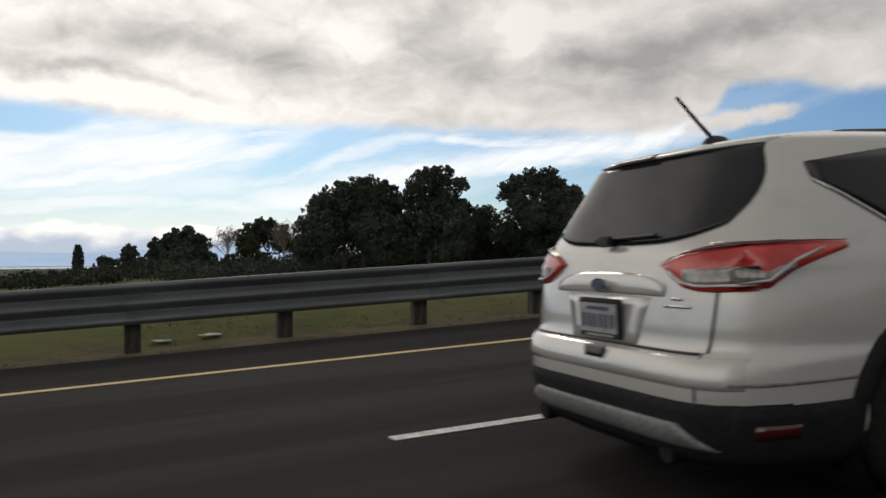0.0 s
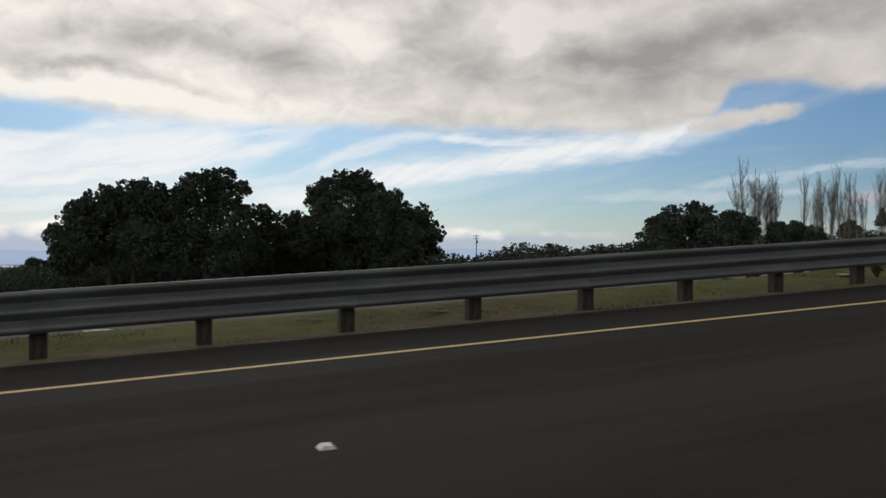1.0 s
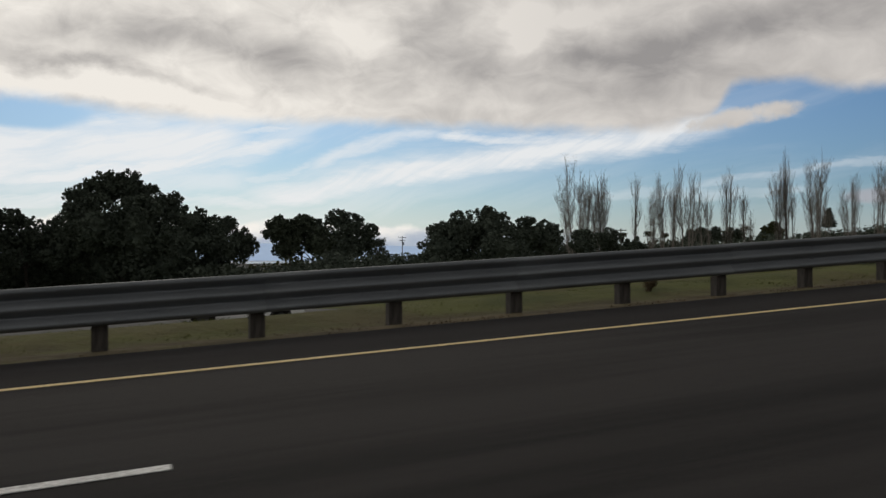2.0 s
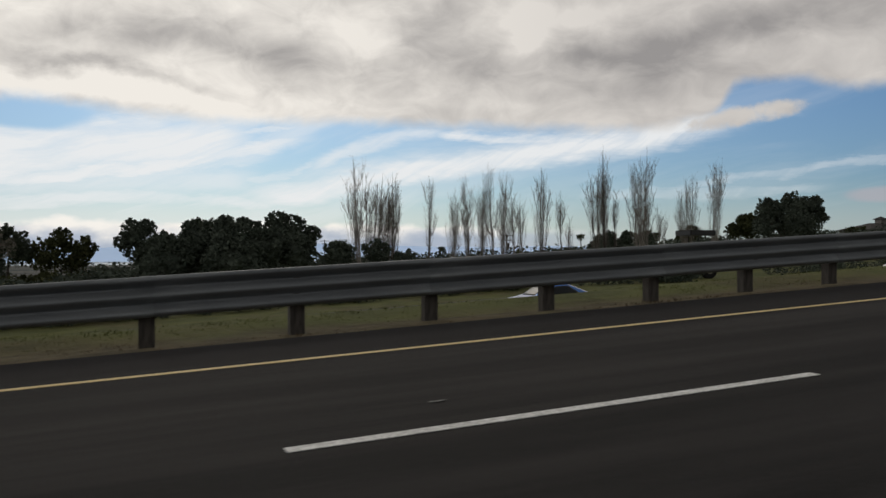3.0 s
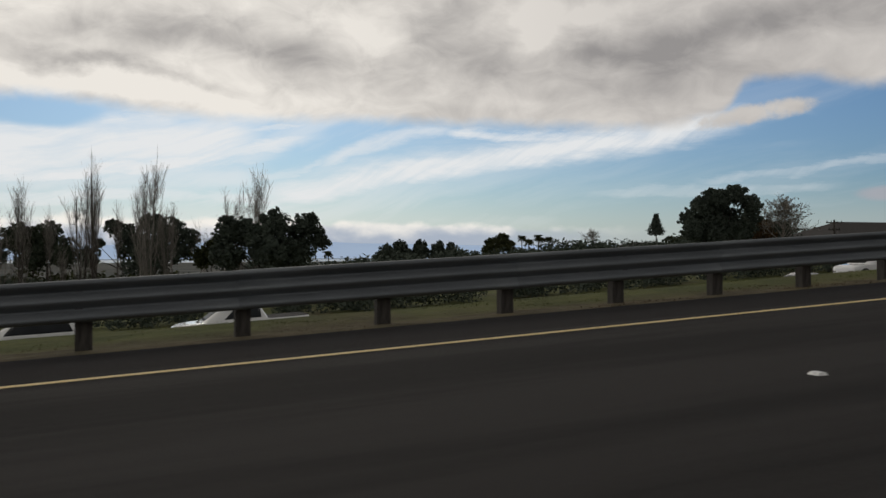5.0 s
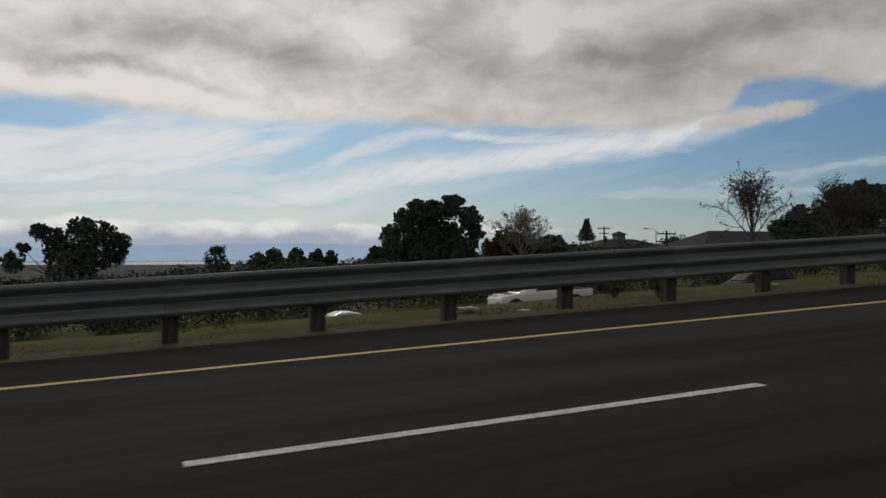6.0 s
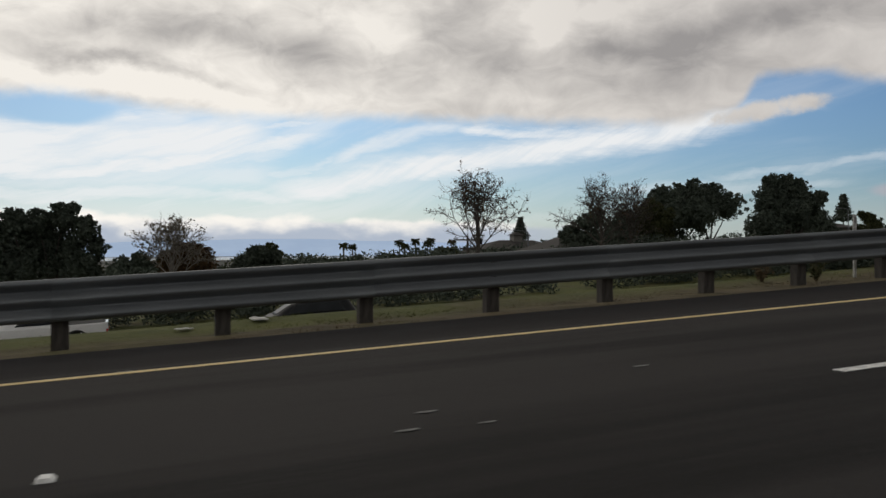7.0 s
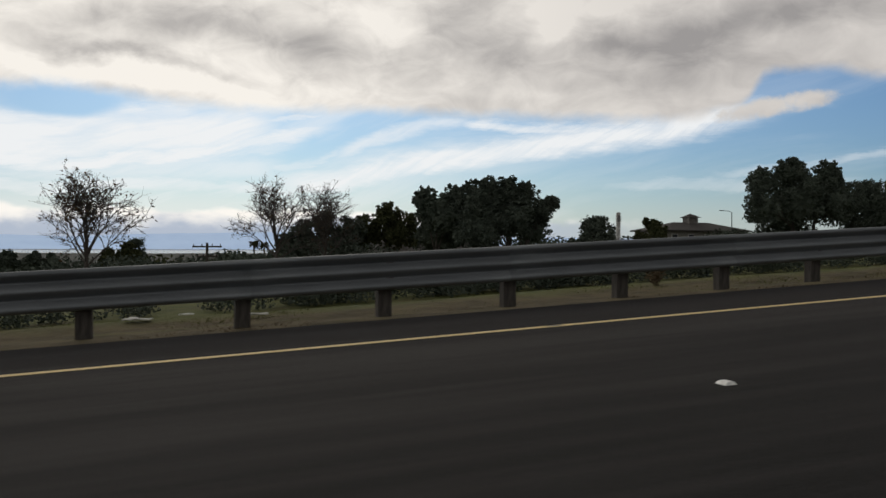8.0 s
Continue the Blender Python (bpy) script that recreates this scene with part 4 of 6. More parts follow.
# far eucalyptus group
crown_tree(128.8, 318.0, [(-10.0, 21.2, 3.0), (-5.8, 19.1, 4.3), (3.6, 22.4, 4.8), (10.1, 20.3, 5.2), (16.6, 18.1, 3.3), (-2.7, 14.8, 6.4), (5.7, 13.7, 7.6), (14.4, 13.7, 4.8), (-15.1, 15.9, 1.9), (-18.2, 10.7, 3.8), (1.4, 8.3, 8.6)],
           30, "dark", 1.00, 3, 0.3, label="distant eucalyptus with clumped crown and clear stems")
crown_tree(82.3, 260.0, [(-4.0, 14.9, 3.4), (0.3, 15.4, 2.9), (-6.0, 11.2, 3.0), (4.0, 12.0, 2.9), (-0.8, 7.8, 5.8), (6.4, 9.0, 3.4)],
           40, "dark", 0.70, 2, 0.2, label="distant eucalyptus with clumped crown and clear stems")
crown_tree(44.2, 255.0, [(-0.2, 12.7, 4.4), (4.6, 9.6, 4.7), (-4.4, 10.4, 4.7)],
           41, "grey", 0.70, 2, 0.0, label="distant spreading evergreen in a mixed stand")
crown_tree(60.6, 255.0, [(-1.3, 12.7, 3.2), (4.8, 10.3, 3.2), (-5.4, 7.9, 4.8), (1.9, 6.8, 4.8)],
           42, "olive", 0.70, 2, 0.2, label="distant olive-green evergreen in a mixed stand")
crown_tree(101.2, 250.0, [(-5.9, 12.6, 4.3), (1.4, 13.1, 4.4), (-1.9, 8.4, 5.7), (6.3, 8.4, 4.4)],
           43, "grey", 0.70, 2, 0.1, label="distant grey-green evergreen in a mixed stand")
leafy_tree(193.4, 461, 13.4, 19.4, 50, "dark", 0.1, 3250, 1.3, 34, label="distant solitary dome-shaped dark tree")
# the tree that fronts the poplars
crown_tree(80.0, 70.0, [(-1.9, 3.0, 2.4), (-3.7, 1.9, 1.5), (0.3, 4.5, 2.3), (2.5, 5.2, 1.9), (2.8, 2.8, 2.7)],
           51, "dark", 0.24, 2, 0.0, label="rounded glossy evergreen before the poplars")
crown_tree(88.6, 70.0, [(-2.7, 4.0, 1.7), (-0.4, 3.6, 1.7), (3.1, 3.2, 1.4)],
           52, "dark", 0.24, 1, 0.0, label="low rounded evergreen under the poplars")
crown_tree(96.7, 70.0, [(-1.2, 3.1, 1.3), (1.2, 2.4, 1.0)],
           53, "dark", 0.24, 1, 0.0, label="low dark evergreen bush under the poplars")

# ---- the row of bare poplars ----
poplar(97.0, 78.9, 14.4, 4.3, 60, 6)
poplar(99.6, 78.0, 12.7, 2.6, 61, 3, False, "leafless upright poplar with dark stems")
poplar(102.8, 76.2, 12.4, 0.9, 62, 1, False, "thin dead dark poplar stem")
poplar(105.9, 77.5, 11.3, 1.7, 63, 2)
poplar(108.1, 77.8, 12.9, 1.9, 64, 2)
poplar(109.6, 78.4, 13.1, 1.9, 65, 2)
poplar(111.4, 78.1, 14.1, 2.2, 66, 3)
poplar(113.3, 77.0, 11.5, 1.6, 67, 2)
poplar(114.8, 75.2, 13.5, 1.8, 68, 2, False, "leafless upright poplar with dark stems")
poplar(117.4, 75.3, 11.2, 0.6, 69, 1, False, "broken dead poplar stem")
poplar(118.2, 75.3, 8.8, 0.5, 70, 1, False, "short dead poplar stem")
poplar(120.2, 72.4, 13.2, 1.9, 71, 2, False, "leafless dark-stemmed poplar leaning outward")
poplar(121.1, 72.1, 15.6, 1.3, 72, 2, False, "tallest bare poplar with dark stems")
poplar(122.6, 73.0, 11.5, 0.5, 73, 1, False, "broken dead poplar stem")
poplar(124.6, 71.5, 15.8, 2.2, 74, 3)
poplar(126.8, 73.5, 11.4, 1.5, 75, 2)
poplar(129.6, 74.5, 10.2, 1.3, 76, 1)
poplar(132.2, 73.4, 13.4, 2.0, 77, 3)
poplar(133.2, 70.8, 14.6, 1.5, 78, 2)
scrub("poplar_thicket", 88, 136, 82, 92, 4.9, 22000, 0.42, "dark", 90, "dark thicket at the foot of the bare poplars")
crown_tree(129.5, 62.0, [(0.1, 4.1, 1.1), (-1.1, 3.6, 0.8), (1.0, 3.6, 0.9)],
           91, "olive", 0.19, 1, 0.0, label="small olive-green tree beside the last poplar")
crown_tree(133.0, 59.0, [(-3.1, 5.2, 1.0), (-1.7, 5.0, 1.1), (0.5, 5.7, 1.2), (2.6, 5.6, 1.1), (3.6, 4.5, 0.7), (-0.5, 4.0, 1.7), (1.7, 3.7, 1.8), (-3.2, 3.5, 1.2)],
           92, "dark", 0.19, 2, 0.0, label="dense pepper tree with a ragged top and drooping edges")

# ---- past the poplars ----
conifer(272.0, 205.8, 18.6, 6.0, 100)
palm(224.4, 218.3, 12.2, 3.2, 101)
palm(227.6, 219.0, 11.8, 3.0, 102)
palm(252.5, 252.0, 12.4, 4.0, 103)
palm(256.4, 252.0, 13.9, 3.6, 104)
palm(260.8, 253.0, 13.2, 3.4, 105)
palm(221.2, 129.4, 11.0, 4.8, 106, "low date palm with wide arching fronds")
palm(193.8, 300.0, 8.6, 4.4, 107)
palm(275.7, 330.0, 14.7, 4.6, 108)
palm(289.6, 330.0, 15.5, 4.6, 109)
palm(298.8, 330.0, 14.8, 4.6, 110)
spreading_bare(278.5, 253, 15.4, 9, 111, 300, "pale", "distant thin leafless tree")
crown_tree(166.8, 52.0, [(-2.0, 5.3, 0.8), (-1.2, 5.9, 0.8), (0.1, 5.9, 0.8), (1.5, 6.3, 0.9), (2.6, 5.5, 0.8), (3.2, 4.6, 0.6), (-2.6, 4.3, 0.8), (0.3, 4.5, 1.9), (-2.9, 3.4, 0.8), (-1.0, 3.4, 1.5), (1.9, 3.6, 1.6)],
           112, "dark", 0.17, 2, 0.0, label="dense dark oak with a ragged upright top")
spreading_bare(174.2, 53.1, 11.9, 5.0, 114, 900, "pale", "pale bare shrub with dry seed heads")
leafy_tree(175.6, 58.0, 10.4, 4.8, 115, "rust", 0.05, 3250, 0.40, 30, label="low brownish bush below a bare shrub")
leafy_tree(180.5, 60.0, 10.2, 5.4, 116, "dark", 0.05, 3500, 0.42, 30, label="low dark bush on the bank")
spreading_bare(194.2, 52.0, 15.2, 6.2, 117, 1100, "rust", "nearly leafless tree with a rounded open crown")
spreading_bare(205.6, 54.5, 15.2, 7.4, 119, 260, "rust", "leafless tree with wide arching twigs")
spreading_bare(209.2, 56.0, 15.0, 5.4, 120, 200, "rust", "leafless tree with fine upright twigs")
crown_tree(210.0, 63.0, [(-2.3, 3.7, 0.8), (-1.1, 4.8, 0.7), (0.7, 5.2, 0.9), (-1.1, 3.2, 1.6), (2.5, 4.6, 1.2), (1.4, 3.2, 1.9)],
           121, "dark", 0.19, 2, 0.0, label="dark evergreen bush under bare trees")
crown_tree(215.3, 63.0, [(-1.3, 4.2, 1.5), (0.3, 5.6, 1.1), (1.1, 4.4, 1.8)],
           122, "olive", 0.19, 1, 0.0, label="olive-green bush between trees")
crown_tree(222.2, 69.0, [(-1.6, 7.4, 1.1), (-0.4, 6.1, 1.9), (1.7, 7.6, 1.2), (0.5, 4.5, 2.7)],
           123, "dark", 0.22, 1, 0.0, label="dense dark oak in a long group")
crown_tree(227.1, 69.0, [(-1.1, 8.0, 1.2), (0.8, 7.7, 1.1), (-2.1, 5.6, 2.7), (2.3, 6.3, 1.6)],
           124, "dark", 0.22, 1, 0.0, label="dense dark oak in a long group")
crown_tree(169.4, 150.0, [(0.0, 2.9, 1.4), (1.0, 1.6, 1.3), (-1.1, 1.5, 1.2)],
           200, "dark", 0.40, 1, 0.0, label="small dark rounded garden tree below the road")
crown_tree(172.4, 150.0, [(0.0, 3.4, 1.4), (1.0, 2.1, 1.3), (-1.1, 2.0, 1.2)],
           201, "dark", 0.40, 1, 0.0, label="small dark rounded garden tree below the road")
crown_tree(176.4, 150.0, [(0.0, 3.4, 1.3), (0.9, 2.2, 1.2), (-1.0, 2.1, 1.1)],
           202, "dark", 0.40, 1, 0.0, label="small dark rounded garden tree below the road")
crown_tree(180.3, 150.0, [(0.0, 3.0, 1.3), (0.9, 1.8, 1.2), (-1.0, 1.7, 1.1)],
           203, "dark", 0.40, 1, 0.0, label="small dark rounded garden tree below the road")
crown_tree(183.0, 150.0, [(0.0, 2.8, 1.0), (0.7, 1.9, 0.9), (-0.8, 1.8, 0.8)],
           204, "dark", 0.40, 1, 0.0, label="small dark rounded garden tree below the road")
crown_tree(191.9, 150.0, [(0.0, 3.0, 1.2), (0.8, 1.9, 1.1), (-1.0, 1.8, 1.0)],
           205, "olive", 0.40, 1, 0.0, label="small olive-green garden tree below the road")
crown_tree(194.9, 150.0, [(0.0, 3.8, 1.4), (1.0, 2.5, 1.3), (-1.1, 2.4, 1.2)],
           206, "olive", 0.40, 1, 0.0, label="small olive-green garden tree below the road")
crown_tree(221.8, 52.0, [(-1.8, 6.7, 0.8), (-0.5, 6.5, 1.0), (1.0, 6.3, 0.9), (-2.3, 5.4, 1.3), (-0.3, 4.7, 1.9), (2.0, 5.2, 0.9), (2.8, 5.7, 0.6), (-2.7, 3.6, 1.7), (1.8, 3.9, 1.3)],
           125, "dark", 0.17, 2, 0.0, label="broad dense oak, the front of a long group")
crown_tree(271.4, 76.6, [(-6.6, 8.5, 1.8), (-3.3, 9.8, 1.7), (-0.4, 9.9, 1.7), (3.1, 9.8, 1.7), (5.8, 8.1, 1.8), (7.6, 6.5, 1.2), (-7.0, 5.8, 2.0), (-2.0, 6.6, 3.3), (3.1, 6.4, 3.1), (-0.3, 4.6, 3.4)],
           127, "dark", 0.24, 2, 0.0, label="very broad dense dark oak")
leafy_tree(285.0, 80.0, 19.5, 9.7, 128, "dark", 0.03, 6500, 0.5, 40, label="dark oak beyond the broad one")
leafy_tree(296.0, 84.0, 20.5, 9.7, 129, "olive", 0.03, 5250, 0.5, 40, label="olive-green oak beyond the broad one")
leafy_tree(312.0, 82.0, 22.5, 13.0, 130, "dark", 0.03, 6500, 0.5, 44, label="dark oak at the top of the slope")
conifer(318.9, 138.8, 21.6, 5.0, 131)
leafy_tree(238.6, 60.0, 13.4, 3.5, 132, "olive", 0.05, 3250, 0.40, 27, label="rounded olive-green bush on the bank")
leafy_tree(234.0, 62.0, 13.7, 5.6, 133, "dark", 0.05, 3500, 0.42, 30, label="low dark bush on the bank")
scrub("bank_hedge", 236, 330, 72, 84, 2.4, 15000, 0.42, "olive", 134, "olive-green hedge and scrub along the upper bank")
# low growth
scrub("oak_undergrowth", 203, 230, 57, 61, 4.2, 14000, 0.26, "dark", 148, "dark undergrowth filling the foot of the oak group")
scrub("oak_undergrowth", 263, 280, 80, 84, 5.0, 9000, 0.32, "dark", 149, "dark undergrowth at the foot of a broad oak")
scrub("roadside_scrub", 6, 62, 93, 108, 4.6, 60000, 0.34, "dark", 140, "dark scrub filling the gaps below the evergreen stand")
scrub("valley_trees", -48, 10, 150, 215, 4.6, 11000, 0.7, "grey", 147, "hazy grey-green trees in gardens below the road")
for x0, x1, n in ((62, 110.5, 9000), (119.5, 300, 30000)):
    scrub("verge_hedge", x0, x1, 46.2, 49.5, 1.9, 2 * n, 0.22, "dark", 141, "dark clipped scrub beyond the far carriageway")
scrub("garden_scrub", 58, 94, 82, 96, 4.8, 20000, 0.5, "dark", 146, "dark scrub between the evergreens and the poplars")
scrub("slope_scrub", 136, 262, 92, 130, 4.6, 26000, 0.6, "dark", 142, "dark garden shrubs on the far slope")
scrub("far_woods", -350, 700, 400, 1100, 9.0, 52000, 2.2, "dark", 143, "distant dark woods and gardens on the plain")
scrub("mid_woods", -60, 330, 240, 400, 6.0, 22000, 1.5, "olive", 144, "distant olive-green trees and gardens below the motorway")


def verge_blades(name, leaf, x0, x1, y0, y1, count, tall, seed, label):
    """Uneven tussocks of thin blades, joined."""
    rng = random.Random(seed)
    soup = Soup()
    for _ in range(count):
        cx, cy = rng.uniform(x0, x1), rng.uniform(y0, y1)
        thick = noise.noise((cx * 0.45, cy * 0.9, seed))
        if thick < -0.05:
            continue
        g = land(cx, cy) - 0.02
        for _ in range(7):
            bx, by = cx + rng.gauss(0, 0.09), cy + rng.gauss(0, 0.09)
            h, a = tall * rng.uniform(0.4, 1.0) * (0.7 + thick), rng.uniform(0, 2 * math.pi)
            w, lean = 0.008, rng.uniform(0.1, 0.6) * h
            i = len(soup.v)
            soup.v += [(bx - w * math.sin(a), by + w * math.cos(a), g), (bx + w * math.sin(a), by - w * math.cos(a), g), (bx + lean * math.cos(a), by + lean * math.sin(a), g + h)]
            soup.f.append((i, i + 1, i + 2))
    return tagged(mesh_ob(name, soup.v, soup.f, M_LEAF[leaf]), label, "grass", kind="stuff")


verge_blades("verge_grass", "grass", -14, 245, 11.6, 14.2, 16000, 0.06, 150, "short yellow-green grass on the bank behind the barrier")
verge_blades("dry_grass", "straw", -14, 245, 10.4, 12.0, 9000, 0.05, 151, "dry brown grass and weeds at the shoulder's edge")


def weed(x, y, h, seed):
    """A dry weed: a spray of thin stems with small leaves."""
    rng = random.Random(seed)
    thing = new("roadside_weed")
    thing.matrix_basis = pose(x, y, land(x, y))
    stems, green = Soup(), Soup()
    for _ in range(22):
        a, r = rng.uniform(0, 2 * math.pi), h * rng.uniform(0.1, 0.55)
        e = Vector((r * math.cos(a), r * math.sin(a), h * rng.uniform(0.5, 1.0)))
        stems.limb((0, 0, -0.05), e, 0.006, 0.003, 3)
        for _ in range(12):
            green.leaf(e * rng.uniform(0.35, 1.0) + Vector((rng.gauss(0, 0.03), rng.gauss(0, 0.03), rng.gauss(0, 0.03))), 0.06, rng)
    mesh_ob("stems", stems.v, stems.f, M_LEAF["straw"], thing)
    mesh_ob("leaves", green.v, green.f, M_LEAF["straw" if seed % 2 else "olive"], thing)
    return tagged(thing, "dry tufted weed growing on the grass verge", "weed", "weeds on the verge")


for k, (x, y, h) in enumerate(((17.9, 13.2, 0.34), (38.7, 12.0, 0.38), (51.0, 12.6, 0.30), (58.0, 12.3, 0.33), (66.0, 12.8, 0.3), (93.0, 13.0, 0.28),
                               (156.2, 11.9, 0.42), (155.6, 12.4, 0.36), (184.0, 11.7, 0.40), (183.2, 12.2, 0.3), (192.0, 12.6, 0.3), (206.0, 12.4, 0.34))):
    weed(x, y, h, 160 + k)

# ---- vehicles ----


def paint(name, base, flake=0.0, rough=0.22):
    def col(nt, pos):
        c = blend(nt, step(nt, fbm(nt, pos, 1.6, 4.0), 0.3, 0.7), tuple(0.93 * q for q in base), base)
        dirt = maths(nt, "MULTIPLY", step(nt, fbm(nt, stretch(nt, pos, (1.2, 1.2, 3.0)), 3.0, 5.0, 0.65), 0.5, 0.8), 0.16)
        return blend(nt, dirt, c, (0.16, 0.14, 0.12))
    return surface(name, col, rough, flake, coat=1.0)


M_PEARL = paint("pearl_white_paint", (0.64, 0.628, 0.597), 0.24)
M_CARWHITE = paint("white_car_paint", (0.78, 0.78, 0.77))
M_CARBLUE = paint("blue_car_paint", (0.03, 0.15, 0.50), 0.2)
M_CARBLACK = surface("black_car_paint", two_tone((0.010, 0.011, 0.013), (0.018, 0.018, 0.02), 2.0), 0.45, spec=0.2)
M_CARSILVER = paint("silver_car_paint", (0.42, 0.43, 0.44), 0.4)
M_CLAD = surface("dark_grey_plastic", two_tone((0.010, 0.010, 0.011), (0.018, 0.018, 0.019), 4.0, fine=60.0), 0.8, spec=0.25)
M_SKID = surface("silver_plastic", two_tone((0.17, 0.17, 0.167), (0.25, 0.25, 0.245), 5.0, fine=50.0), 0.5, 0.25)
M_TYRE = surface("tyre_rubber", two_tone((0.009, 0.009, 0.0095), (0.018, 0.0175, 0.017), 8.0, fine=40.0), 0.9, spec=0.2)
M_RIM = surface("alloy", two_tone((0.05, 0.052, 0.055), (0.085, 0.087, 0.09), 6.0), 0.5, 0.5)
M_CHROME = surface("chrome", lambda nt, p: (0.70, 0.71, 0.72), 0.16, 1.0)
M_PLATE = surface("plate_white", two_tone((0.30, 0.30, 0.30), (0.42, 0.42, 0.42), 14.0), 0.5)
M_PLATEINK = surface("plate_blue_ink", lambda nt, p: (0.07, 0.08, 0.13), 0.5)
M_BLACK = surface("black_trim", two_tone((0.010, 0.010, 0.011), (0.022, 0.022, 0.023), 9.0), 0.4)


def glassy(name, tint, rough=0.06, spec=0.6):
    return surface(name, lambda nt, p: blend(nt, step(nt, fbm(nt, p, 2.2, 4.0), 0.35, 0.7), tint, tuple(q * 1.5 for q in tint)), rough, spec=spec)


M_TINT = glassy("dark_tinted_glass", (0.012, 0.013, 0.015), 0.06, 0.36)
M_GUIDE = surface("pale_light_guide", two_tone((0.55, 0.50, 0.48), (0.72, 0.68, 0.66), 9.0), 0.25)
M_FARGLASS = glassy("far_car_glass", (0.012, 0.014, 0.016), 0.3, 0.2)
M_REDLENS = surface("red_lens", two_tone((0.42, 0.020, 0.016), (0.62, 0.055, 0.045), 7.0), 0.12, coat=0.8)
M_DEEPRED = surface("dark_red_lens", two_tone((0.055, 0.006, 0.006), (0.09, 0.010, 0.010), 7.0), 0.15, coat=0.8)
M_CLEARLENS = surface("clear_lens", two_tone((0.16, 0.15, 0.14), (0.34, 0.32, 0.30), 16.0, squash=(1, 6, 1)), 0.2, 0.3, coat=0.8)


class Shell:
    """A car body as stacked rounded outlines: at each height its rear end, front end, half width and squareness."""

    def __init__(self, levels):
        self.rows = np.array(levels, float)

    def at(self, z):
        r = self.rows
        k = int(np.clip(np.searchsorted(r[:, 0], z) - 1, 0, len(r) - 2))
        q = (z - r[k, 0]) / (r[k + 1, 0] - r[k, 0])
        a, b, c, d = r[max(k - 1, 0)], r[k], r[k + 1], r[min(k + 2, len(r) - 1)]
        h = r[k + 1, 0] - r[k, 0]
        m0 = (c - a) / max(c[0] - a[0], 1e-6) * h
        m1 = (d - b) / max(d[0] - b[0], 1e-6) * h
        v = (2 * q ** 3 - 3 * q * q + 1) * b + (q ** 3 - 2 * q * q + q) * m0 + (3 * q * q - 2 * q ** 3) * c + (q ** 3 - q * q) * m1
        xr, xf, w, n = v[1:5]
        return (xr + xf) / 2, (xf - xr) / 2, w, n

    def rear(self, y, z, off=0.0):
        c, a, w, n = self.at(z)
        return Vector((c - a * max(0.0, 1 - min(1, abs(y / w)) ** n) ** (1 / n) - off, y, z))

    def front(self, y, z, off=0.0):
        c, a, w, n = self.at(z)
        return Vector((c + a * max(0.0, 1 - min(1, abs(y / w)) ** n) ** (1 / n) + off, y, z))

    def side(self, x, z, off=0.0, hand=-1):
        c, a, w, n = self.at(z)
        return Vector((x, hand * (w * max(0.0, 1 - min(1, abs((x - c) / a)) ** n) ** (1 / n) + off), z))

    def body(self, wheels, radius, zs):
        """Vertices and faces of the shell with the wheel openings left out."""
        vs, fs = [], []
        m = 96
        for z in zs:
            c, a, w, n = self.at(z)
            for k in range(m):
                f = 2 * math.pi * (k + 0.5) / m
                co, si = math.cos(f), math.sin(f)
                # even spread round the outline
                t = max(abs(co), abs(si))
                u, v = co / t, si / t
                s = (abs(u) ** n + abs(v) ** n) ** (-1 / n)
                vs.append((c - a * u * s, -w * v * s, z))
        for j in range(len(zs) - 1):
            for k in range(m):
                i0, i1 = j * m + k, j * m + (k + 1) % m
                mid = [sum(vs[i][q] for i in (i0, i1, i0 + m, i1 + m)) / 4 for q in range(3)]
                if abs(mid[1]) > 0.55 and any((mid[0] - wx) ** 2 + (mid[2] - radius) ** 2 < (radius + 0.05) ** 2 for wx in wheels):
                    continue
                fs.append((i0, i1, i1 + m, i0 + m))
        top = (len(zs) - 1) * m
        fs.append(tuple(range(top, top + m)))
        fs.append(tuple(range(m - 1, -1, -1)))
        return vs, fs


def sheet(name, grid, mat, parent, label="", thick=0.006, smooth=True):
    """A panel from rows of points, with a little thickness behind it."""
    rows, cols = len(grid), len(grid[0])
    me_v = [tuple(p) for r in grid for p in r]
    mid = Vector((2.2, 0, 0.8))
    back = [tuple(Vector(p) + (mid - Vector(p)).normalized() * thick) for p in me_v]
    fs = []
    n = rows * cols
    for i in range(rows - 1):
        for j in range(cols - 1):
            a = i * cols + j
            fs.append((a, a + 1, a + cols + 1, a + cols))
            fs.append((n + a, n + a + cols, n + a + cols + 1, n + a + 1))
    ring = [j for j in range(cols)] + [i * cols + cols - 1 for i in range(1, rows)] + [(rows - 1) * cols + j for j in range(cols - 2, -1, -1)] + [i * cols for i in range(rows - 2, 0, -1)]
    for a, b in zip(ring, ring[1:] + ring[:1]):
        fs.append((a, n + a, n + b, b))
    return mesh_ob(name, me_v + back, fs, mat, parent, label, smooth)


def span(a, b, n):
    return [a + (b - a) * k / (n - 1) for k in range(n)]


